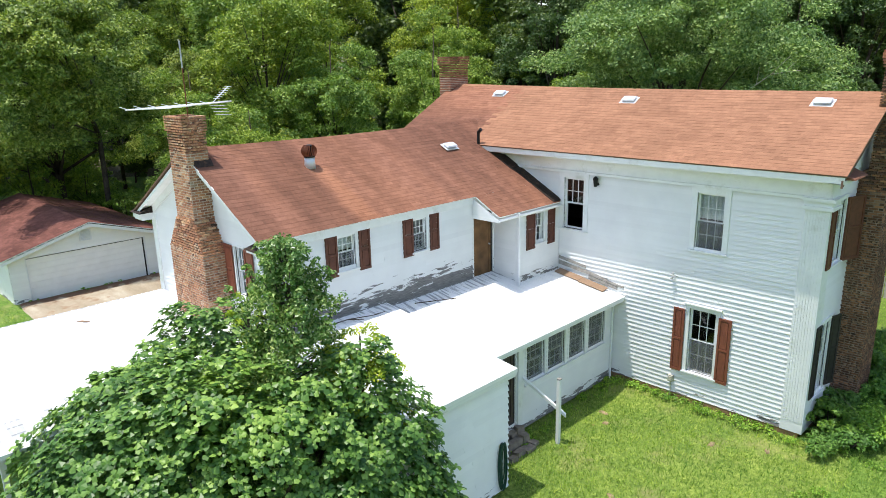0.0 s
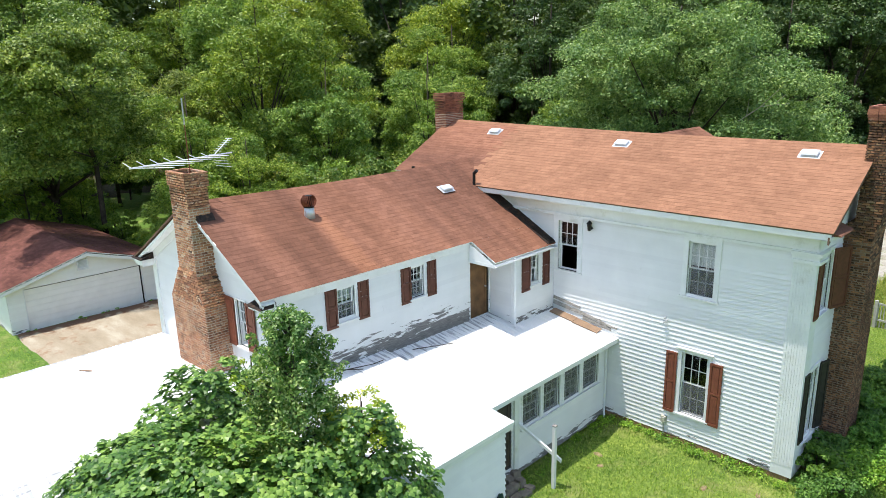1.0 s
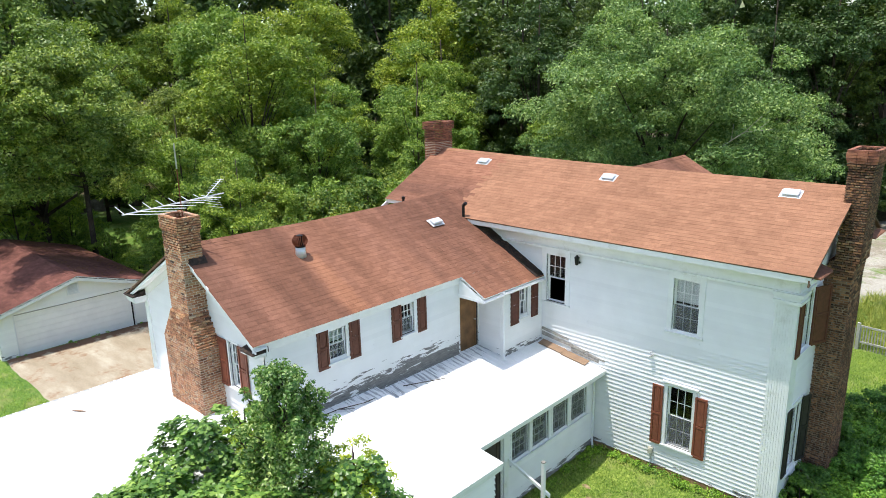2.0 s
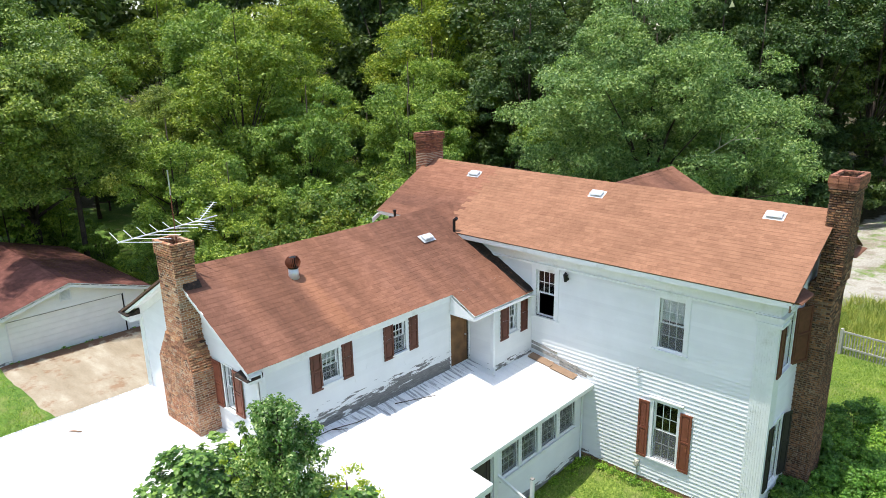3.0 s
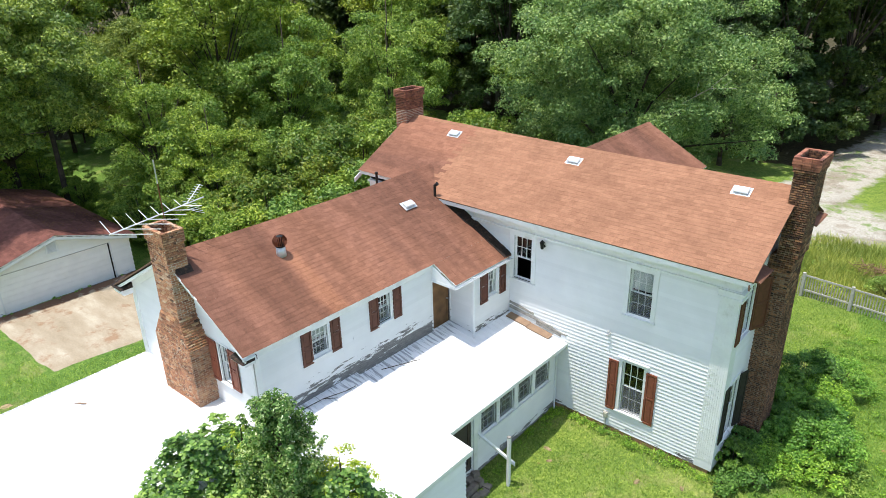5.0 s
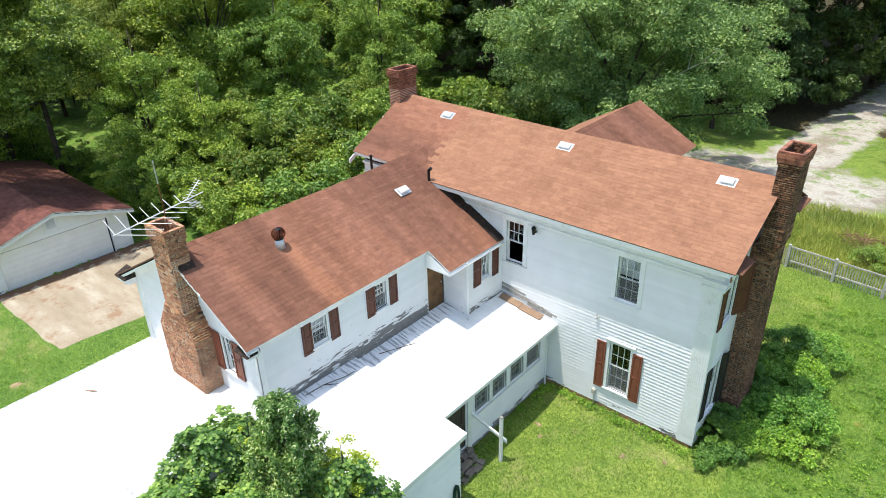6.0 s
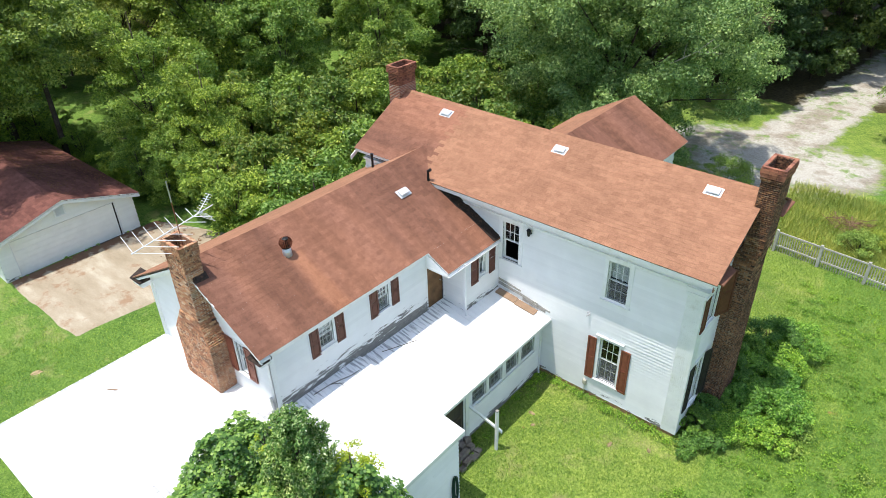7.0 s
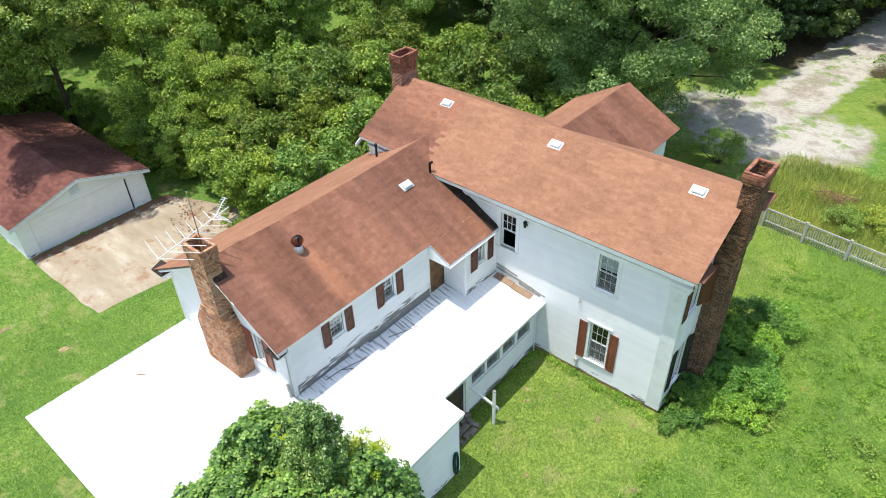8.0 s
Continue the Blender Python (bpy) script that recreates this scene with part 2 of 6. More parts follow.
def drive_mat():
    """Pale concrete with washed streaks, rust-brown soil drifts and a dark shaded edge by the garage."""
    m, nt, b = fresh("drive_concrete", 0.9, 0, 0.15)
    c = ramp(nt, noise_of(nt, 1.0, 6, 0.65, (0.35, 1.0, 1.0)), [(0.3, (0.29, 0.235, 0.16)), (0.52, (0.37, 0.31, 0.225)), (0.72, (0.49, 0.44, 0.345))])
    c = blend(nt, 1.0, c, ramp(nt, noise_of(nt, 14, 5, 0.7), [(0.3, grey(0.85)), (0.7, grey(1.08))]), "MULTIPLY")
    soil = ramp(nt, noise_of(nt, 0.9, 7, 0.7), [(0.56, grey(0)), (0.66, grey(0.75))])
    c = blend(nt, soil, c, (0.26, 0.15, 0.085))
    near = nt.nodes.new("ShaderNodeMapRange")
    near.inputs[1].default_value, near.inputs[2].default_value, near.inputs[3].default_value, near.inputs[4].default_value = -20.9, -18.6, 0.33, -0.3
    nt.links.new(position(nt, 0), near.inputs[0])
    # brown soil by the door, with the garage's cast shadow in its colour
    shadow_drift = ramp(nt, calc(nt, "ADD", noise_of(nt, 1.4, 6, 0.7), near.outputs[0]), [(0.58, grey(0)), (0.7, grey(0.9))])
    c = blend(nt, shadow_drift, c, (0.15, 0.075, 0.042))
    nt.links.new(c, b.inputs["Base Color"])
    bump(nt, b, noise_of(nt, 20, 4, 0.7), 0.3, 0.01)
    return m


M_DRIVE = drive_mat()
M_GREYWOOD = plain("grey_wood", (0.36, 0.34, 0.31), 0.9, vary=0.35, scale=7)
# soot, taken to black for the unlit depth of a flue
M_FLUE_DARK = plain("soot", (0.015, 0.013, 0.012), 0.95)
M_HOSE = plain("green_hose", (0.02, 0.07, 0.05), 0.45)
M_CARD = plain("brown_board", (0.3, 0.2, 0.13), 0.85, vary=0.12, scale=5)
M_DECK = plain("roof_deck_edge", (0.16, 0.1, 0.07), 0.9)
M_STONE = plain("field_stone", (0.25, 0.21, 0.17), 0.95, vary=0.4, scale=4, relief=0.6)


def worn_way(nt):
    """Below one on the gravel yard and the track."""
    x, y = position(nt, 0), position(nt, 1)
    ex = calc(nt, "DIVIDE", calc(nt, "SUBTRACT", x, 2.9), 7.0)
    ey = calc(nt, "DIVIDE", calc(nt, "SUBTRACT", y, 26.3), 5.0)
    yard = calc(nt, "SQRT", calc(nt, "ADD", calc(nt, "MULTIPLY", ex, ex), calc(nt, "MULTIPLY", ey, ey)))
    mid = calc(nt, "ADD", calc(nt, "MULTIPLY", calc(nt, "SUBTRACT", y, 42.0), 0.105), 4.3)
    lane = calc(nt, "DIVIDE", calc(nt, "ABSOLUTE", calc(nt, "SUBTRACT", x, mid)), 2.5)
    lane = calc(nt, "ADD", lane, calc(nt, "MULTIPLY", calc(nt, "MAXIMUM", calc(nt, "SUBTRACT", 28.0, y), 0.0), 1.0))
    return calc(nt, "ADD", calc(nt, "MINIMUM", yard, lane), calc(nt, "MULTIPLY", calc(nt, "SUBTRACT", noise_of(nt, 0.6, 6, 0.7), 0.5), 1.1))


def weedy_gravel(nt):
    """Colour of pale stones with bare soil and low weeds between."""
    c = ramp(nt, noise_of(nt, 9, 6, 0.8), [(0.25, (0.25, 0.235, 0.2)), (0.7, (0.56, 0.533, 0.468))])
    soil = ramp(nt, noise_of(nt, 0.42, 9, 0.72), [(0.4, grey(0.75)), (0.52, grey(0))])
    c = blend(nt, soil, c, ramp(nt, noise_of(nt, 6, 6, 0.8), [(0.3, (0.13, 0.1, 0.07)), (0.7, (0.36, 0.31, 0.24))]))
    weeds = ramp(nt, noise_of(nt, 0.55, 12, 0.72), [(0.53, grey(0)), (0.62, grey(0.85))])
    green = ramp(nt, noise_of(nt, 3.0, 8, 0.7), [(0.25, (0.075, 0.145, 0.026)), (0.5, (0.138, 0.24, 0.042)), (0.75, (0.245, 0.345, 0.078))])
    return blend(nt, weeds, c, green)


def ground_mat():
    m, nt, b = fresh("lawn_soil", 0.95, 0, 0.1)
    c = ramp(nt, noise_of(nt, 11.0, 6, 0.75), [(0.33, (0.075, 0.13, 0.025)), (0.5, (0.17, 0.255, 0.052)), (0.67, (0.32, 0.4, 0.1))])
    c = blend(nt, 1.0, c, ramp(nt, noise_of(nt, 2.4, 6, 0.7), [(0.3, (0.68, 0.76, 0.75)), (0.68, (1.22, 1.16, 1.1))]), "MULTIPLY")
    c = blend(nt, 1.0, c, ramp(nt, noise_of(nt, 0.35, 4), [(0.3, (0.76, 0.84, 0.8)), (0.7, (1.2, 1.12, 1.05))]), "MULTIPLY")
    # the mown side of the plot is a deeper green
    mown = calc(nt, "LESS_THAN", position(nt, 0), -5.0)
    c = blend(nt, mown, c, blend(nt, 1.0, c, (0.72, 0.86, 0.85), "MULTIPLY"))
    # rank growth beyond the gable, trodden and drier before the house
    rank = calc(nt, "GREATER_THAN", calc(nt, "ADD", position(nt, 0), calc(nt, "MULTIPLY", noise_of(nt, 0.5, 4), 3.0)), 11.0)
    c = blend(nt, rank, c, blend(nt, 1.0, c, (0.74, 0.88, 0.8), "MULTIPLY"))
    dry = ramp(nt, noise_of(nt, 0.8, 6, 0.65), [(0.54, grey(0)), (0.74, grey(0.7))])
    dry = calc(nt, "MULTIPLY", dry, calc(nt, "SUBTRACT", 1.0, calc(nt, "MULTIPLY", rank, 0.65)))
    c = blend(nt, dry, c, (0.36, 0.33, 0.14))
    clay = ramp(nt, noise_of(nt, 1.35, 3, 0.5, (1, 1, 0)), [(0.72, grey(0)), (0.78, grey(0.8))])
    c = blend(nt, clay, c, (0.36, 0.2, 0.09))
    # leaf litter on the floor of the woods, darkened for the trees' shade
    edge = calc(nt, "MULTIPLY", calc(nt, "SUBTRACT", noise_of(nt, 0.2, 4), 0.5), 14.0)
    back = calc(nt, "GREATER_THAN", calc(nt, "ADD", position(nt, 1), edge), 38.0)
    side = calc(nt, "LESS_THAN", calc(nt, "ADD", position(nt, 0), edge), -56.0)
    floor = ramp(nt, noise_of(nt, 5.0, 6, 0.7), [(0.3, (0.03, 0.026, 0.014)), (0.7, (0.1, 0.085, 0.04))])
    c = blend(nt, calc(nt, "MAXIMUM", back, side), c, floor)
    worn = worn_way(nt)
    stones = ramp(nt, worn, [(0.8, grey(1)), (1.1, grey(0))])
    c = blend(nt, stones, c, weedy_gravel(nt))
    nt.links.new(c, b.inputs["Base Color"])
    bump(nt, b, noise_of(nt, 14, 6, 0.8), 0.9, 0.06)
    return m


def gravel_mat():
    m, nt, b = fresh("pale_gravel", 0.95, 0, 0.1)
    green = ramp(nt, noise_of(nt, 3.0, 8, 0.7), [(0.25, (0.075, 0.145, 0.026)), (0.5, (0.138, 0.24, 0.042)), (0.75, (0.245, 0.345, 0.078))])
    rim = ramp(nt, worn_way(nt), [(0.8, grey(0)), (1.1, grey(1))])
    nt.links.new(blend(nt, rim, weedy_gravel(nt), green), b.inputs["Base Color"])
    bump(nt, b, noise_of(nt, 30, 5, 0.8), 0.6, 0.03)
    return m


M_GROUND = ground_mat()
M_GRAVEL = gravel_mat()
M_GRASS = foliage("grass_blades", (0.11, 0.22, 0.036), (0.235, 0.375, 0.062), (0.46, 0.55, 0.14), 0.6, 0.4, apart=False)
M_WEED = foliage("weed_leaves", (0.07, 0.165, 0.022), (0.15, 0.31, 0.04), (0.29, 0.47, 0.08), 0.5, 0.35)
M_LEAF_MID = foliage("mid_green_leaves", (0.085, 0.16, 0.024), (0.21, 0.31, 0.046), (0.4, 0.48, 0.1))
M_LEAF_LIGHT = foliage("light_green_leaves", (0.07, 0.145, 0.021), (0.18, 0.29, 0.044), (0.37, 0.47, 0.1))
M_LEAF_GREY = foliage("grey_green_leaves", (0.065, 0.135, 0.042), (0.165, 0.28, 0.082), (0.35, 0.46, 0.18), apart=False)
M_LEAF_DARK = foliage("dark_green_leaves", (0.036, 0.072, 0.019), (0.07, 0.122, 0.031), (0.135, 0.2, 0.055))
M_LEAF_OLIVE = foliage("olive_leaves", (0.055, 0.115, 0.016), (0.13, 0.215, 0.031), (0.3, 0.34, 0.065), flecks=(0.27, 0.2, 0.045))
M_LEAF_OVER = foliage("deep_olive_leaves", (0.07, 0.12, 0.02), (0.195, 0.275, 0.048), (0.42, 0.47, 0.11))
M_FIELD = foliage("dry_field_grass", (0.15, 0.22, 0.06), (0.27, 0.35, 0.1), (0.46, 0.49, 0.2), 0.7, 0.3)
M_LEAF_FIG = foliage("fig_leaves", (0.032, 0.095, 0.02), (0.11, 0.225, 0.044), (0.27, 0.42, 0.1), 0.4, 0.28, apart=False)
# the palest leaf tone paints in white glints of sun on the leaves
M_LEAF_SMALL = foliage("small_glossy_leaves", (0.06, 0.14, 0.034), (0.14, 0.26, 0.062), (0.46, 0.57, 0.24), 0.22, 0.3, apart=False)
M_LEAF_BUSH = foliage("bright_bush_leaves", (0.07, 0.18, 0.02), (0.165, 0.34, 0.042), (0.33, 0.52, 0.09), 0.42, 0.3)
# deep green darkened further: the gable wall's shade is put into this colour
M_LEAF_DEEP_SHADE = foliage("deep_green_shade_leaves", (0.045, 0.115, 0.016), (0.09, 0.2, 0.03), (0.18, 0.32, 0.06))
M_LEAF_VINE = foliage("yellow_green_leaves", (0.153, 0.255, 0.025), (0.289, 0.408, 0.043), (0.510, 0.578, 0.068), 0.5, 0.4)


# ---- mesh helpers ----
class Build:
    """Collects corners and faces."""

    def __init__(self):
        self.v, self.f = [], []

    def poly(self, pts):
        n = len(self.v)
        self.v += [tuple(p) for p in pts]
        self.f.append(tuple(range(n, n + len(pts))))

    def solid(self, bottom, top):
        """A prism between two rings of corners."""
        n, k = len(self.v), len(bottom)
        self.v += [tuple(p) for p in bottom] + [tuple(p) for p in top]
        self.f.append(tuple(range(n + k - 1, n - 1, -1)))
        self.f.append(tuple(range(n + k, n + 2 * k)))
        for i in range(k):
            j = (i + 1) % k
            self.f.append((n + i, n + j, n + k + j, n + k + i))

    def box(self, a, b):
        (x0, y0, z0), (x1, y1, z1) = a, b
        x0, x1, y0, y1, z0, z1 = min(x0, x1), max(x0, x1), min(y0, y1), max(y0, y1), min(z0, z1), max(z0, z1)
        self.solid([(x0, y0, z0), (x1, y0, z0), (x1, y1, z0), (x0, y1, z0)], [(x0, y0, z1), (x1, y0, z1), (x1, y1, z1), (x0, y1, z1)])

    def tube(self, p, q, r0, r1=None, sides=8):
        p, q = Vector(p), Vector(q)
        r1 = r0 if r1 is None else r1
        d = (q - p).normalized()
        a = d.orthogonal().normalized()
        b = d.cross(a)
        ring = [(a * math.cos(2 * math.pi * i / sides) + b * math.sin(2 * math.pi * i / sides)) for i in range(sides)]
        self.solid([p + k * r0 for k in ring], [q + k * r1 for k in ring])

    def strip(self, rings):
        """One closed shape through a row of rings."""
        n, k = len(self.v), len(rings[0])
        for r in rings:
            self.v += [tuple(p) for p in r]
        self.f.append(tuple(range(n + k - 1, n - 1, -1)))
        for j in range(len(rings) - 1):
            for i in range(k):
                a, c = n + j * k + i, n + j * k + (i + 1) % k
                self.f.append((a, c, c + k, a + k))
        m = n + (len(rings) - 1) * k
        self.f.append(tuple(range(m, m + k)))

    def mesh(self, name):
        me = bpy.data.meshes.new(name)
        me.from_pydata(self.v, [], self.f)
        bm = bmesh.new()
        bm.from_mesh(me)
        bmesh.ops.recalc_face_normals(bm, faces=bm.faces)
        bm.to_mesh(me)
        bm.free()
        me.update()
        return me


def thing(name, at, label, category, group="", kind=""):
    e = new(name)
    e.location = at
    e.empty_display_size = 0.3
    return tagged(e, label, category, group, kind)


def part(name, b, material, parent=None, label="", smooth=False):
    """Links a Build or a mesh as one mesh object whose corners are in world metres."""
    me = b.mesh(name) if isinstance(b, Build) else b
    if not me.materials:
        me.materials.append(material)
    ob = new(name, me)
    if smooth:
        me.polygons.foreach_set("use_smooth", [True] * len(me.polygons))
    if parent:
        ob.parent = parent
        root = parent
        while root.parent:
            root = root.parent
        if root is parent:
            ob.matrix_parent_inverse = Matrix.Translation(-root.location)
    if label:
        ob["label"] = label
    return ob


def lone(name, b, material, label, category, group="", kind="", smooth=False):
    return tagged(part(name, b, material, None, "", smooth), label, category, group, kind)


def boxes(name, items, material, parent, label=""):
    """Single boards, each a part of its own."""
    for a, c in items:
        k = Build()
        k.box(a, c)
        part(name, k, material, parent, label)


def frame_of(o, u, n):
    """A map from (along, out, up) to the world for a wall at o running along u and facing n."""
    o, u, n = Vector(o), Vector(u), Vector(n)
    return lambda a, out, z: o + u * a + n * out + Vector((0, 0, z))


def local_box(b, F, a0, a1, o0, o1, z0, z1):
    bot = [F(a0, o0, z0), F(a1, o0, z0), F(a1, o1, z0), F(a0, o1, z0)]
    top = [F(a0, o0, z1), F(a1, o0, z1), F(a1, o1, z1), F(a0, o1, z1)]
    b.solid(bot, top)


def wall(parent, F, length, z0, top, holes, exposure, material, name="wall", label="", breaks=(), board="clapboard", core=True, thick=0.12, joint=4.2, start=0.0, lap=0.045):
    """A wall with real openings: a core, and single overlapping boards."""
    zt = top if callable(top) else (lambda a: top)
    b = Build()
    cuts = sorted({start, length, *breaks, *[h[0] for h in holes], *[h[1] for h in holes]})
    cuts = [c for c in cuts if start <= c <= length]
    for a0, a1 in zip(cuts, cuts[1:]):
        mid = (a0 + a1) / 2
        spans = sorted((h[2], h[3]) for h in holes if h[0] < mid < h[1])
        z = z0
        for h0, h1 in spans:
            if h0 > z + 0.01:
                local_box(b, F, a0, a1, -thick, 0, z, h0)
            z = h1
        if zt(mid) > z:
            b.solid([F(a0, -thick, z), F(a1, -thick, z), F(a1, 0, z), F(a0, 0, z)], [F(a0, -thick, zt(a0)), F(a1, -thick, zt(a1)), F(a1, 0, zt(a1)), F(a0, 0, zt(a0))])
    w = part(name, b, M_CORE, parent, label)
    rnd = random.Random(int(length * 100) + int(z0 * 10) + 7)
    z = z0
    ztop = max(zt(a) for a in cuts)
    while z < ztop - 0.03:
        zc = z + exposure * 0.5
        steps = 160
        inside, run = [], None
        for i in range(steps + 1):
            a = start + (length - start) * i / steps
            ok = zt(a) >= min(z + exposure * 0.95, ztop - 0.001)
            if ok and run is None:
                run = a
            if (not ok or i == steps) and run is not None:
                inside.append((run, a))
                run = None
        for h in holes:
            if h[2] < zc < h[3]:
                cut = []
                for a0, a1 in inside:
                    if h[1] <= a0 or h[0] >= a1:
                        cut.append((a0, a1))
                    else:
                        if h[0] > a0:
                            cut.append((a0, h[0]))
                        if h[1] < a1:
                            cut.append((h[1], a1))
                inside = cut
        for a0, a1 in inside:
            ends = [a0]
            s = a0 + rnd.uniform(0.5, 1.0) * joint
            while s < a1 - 0.8:
                ends.append(s)
                s += rnd.uniform(0.7, 1.1) * joint
            ends.append(a1)
            for e0, e1 in zip(ends, ends[1:]):
                if e1 - e0 < 0.03:
                    continue
                d = rnd.uniform(-0.002, 0.002)
                zb, zu = z + rnd.uniform(-0.002, 0.002), min(z + exposure + 0.012, zt((e0 + e1) / 2) + 0.02)
                k = Build()
                g = 0.0012
                k.solid([F(e0 + g, 0.001, zb), F(e1 - g, 0.001, zb), F(e1 - g, lap + d, zb), F(e0 + g, lap + d, zb)],
                        [F(e0 + g, 0.001, zu), F(e1 - g, 0.001, zu), F(e1 - g, 0.005, zu), F(e0 + g, 0.005, zu)])
                part(board, k, material, w)
        z += exposure
    return w


def window(parent, F, a0, a1, z0, z1, cols=3, rows=2, casing=0.1, curtain=0.0, open_low=False, label="white wooden sash window", name="window", proud=0.05, cap=False, screen=False):
    """Casing, sill, two sashes with bars, and single panes in the opening a0..a1, z0..z1."""
    b = Build()
    c, j = casing, 0.025
    loop = [(F(a, -0.021, z), F(a, -0.12, z), F(a + da, -0.12, z + dz), F(a + da, -0.021, z + dz)) for a, z, da, dz in ((a0, z0 - 0.02, j, j), (a1, z0 - 0.02, -j, j), (a1, z1, -j, -j), (a0, z1, j, -j), (a0, z0 - 0.02, j, j))]
    b.strip(loop)
    w = part(name, b, M_TRIM, parent, label)
    rim = [(a0 - c, a0, proud, z0 - 0.02, z1), (a1, a1 + c, proud, z0 - 0.02, z1), (a0 - c - 0.01, a1 + c + 0.01, proud + 0.008, z1 + 0.001, z1 + c)]
    if cap:
        rim.append((a0 - c - 0.05, a1 + c + 0.05, proud + 0.06, z1 + c + 0.001, z1 + c + 0.035))
    for p, q, o, s0, s1 in rim:
        k = Build()
        local_box(k, F, p, q, -0.018, o, s0, s1)
        part("casing", k, M_TRIM, w)
    s = Build()
    local_box(s, F, a0 - c - 0.03, a1 + c + 0.03, -0.11, proud + 0.04, z0 - 0.065, z0 - 0.022)
    part("window_sill", s, M_TRIM, w)
    mid = (z0 + z1) / 2
    A0, A1 = a0 + 0.026, a1 - 0.026
    for low, (s0, s1, out) in ((False, (mid - 0.02, z1 - 0.026, -0.045)), (True, (z0, mid + 0.02, -0.085))):
        k = Build()
        f, t = 0.03, 0.03
        local_box(k, F, A0, A0 + f, out - t, out, s0, s1)
        local_box(k, F, A1 - f, A1, out - t, out, s0, s1)
        local_box(k, F, A0 + f, A1 - f, out - t, out, s0, s0 + f)
        local_box(k, F, A0 + f, A1 - f, out - t, out, s1 - f, s1)
        W, H = (A1 - A0 - 2 * f) / cols, (s1 - s0 - 2 * f) / rows
        bars = not (low and open_low)
        if bars:
            for i in range(1, cols):
                local_box(k, F, A0 + f + i * W - 0.009, A0 + f + i * W + 0.009, out - t + 0.004, out - 0.003, s0 + f, s1 - f)
            for j in range(1, rows):
                local_box(k, F, A0 + f, A1 - f, out - t + 0.005, out - 0.004, s0 + f + j * H - 0.009, s0 + f + j * H + 0.009)
        sash = part("sash", k, M_TRIM, w)
        if not bars:
            continue
        for i in range(cols):
            for j in range(rows):
                p = Build()
                local_box(p, F, A0 + f + i * W + 0.004, A0 + f + (i + 1) * W - 0.004, out - 0.02, out - 0.016, s0 + f + j * H + 0.004, s0 + f + (j + 1) * H - 0.004)
                part("pane", p, M_GLASS, w).visible_shadow = False
    if screen:
        k = Build()
        local_box(k, F, a0 + 0.026, a1 - 0.026, -0.038, -0.034, z0 + 0.01, mid if screen == 1 else z1 - 0.03)
        part("insect_screen", k, M_SCREEN, w, "grey insect screen")
    if curtain:
        k = Build()
        n = 24
        zc = z1 - (z1 - z0) * curtain
        pts = [(a0 + (a1 - a0) * i / n, -0.135 + 0.01 * math.sin(i * 2.1)) for i in range(n + 1)]
        for (p0, q0), (p1, q1) in zip(pts, pts[1:]):
            k.solid([F(p0, q0, zc), F(p1, q1, zc), F(p1, q1 - 0.004, zc), F(p0, q0 - 0.004, zc)], [F(p0, q0, z1), F(p1, q1, z1), F(p1, q1 - 0.004, z1), F(p0, q0 - 0.004, z1)])
        part("curtain", k, M_CURTAIN, w, "white curtain behind the upper panes")
    return w


def shutter(parent, F, a0, a1, z0, z1, material, lean=0.0, out=0.05, label="red-brown panelled wooden shutter"):
    """Two raised panels in a frame of stiles and rails, with hinges."""
    b = Build()
    t, s = 0.035, 0.055
    W = a1 - a0
    G = lambda a, o, z: F(a, o + lean * (a - a0) / max(W, 0.01), z)
    local_box(b, G, a0, a0 + s, out, out + t, z0, z1)
    local_box(b, G, a1 - s, a1, out, out + t, z0, z1)
    mid = z0 + (z1 - z0) * 0.52
    for r0, r1 in ((z0, z0 + s * 1.3), (mid - s * 0.5, mid + s * 0.5), (z1 - s, z1)):
        local_box(b, G, a0 + s, a1 - s, out, out + t, r0, r1)
    local_box(b, G, a0 + s, a1 - s, out, out + t * 0.45, z0 + s * 1.3, z1 - s)
    for r0, r1 in ((z0 + s * 1.3 + 0.03, mid - s * 0.5 - 0.03), (mid + s * 0.5 + 0.03, z1 - s - 0.03)):
        local_box(b, G, a0 + s + 0.03, a1 - s - 0.03, out + t * 0.4, out + t * 0.75, r0, r1)
    return part("shutter", b, material, parent, label)


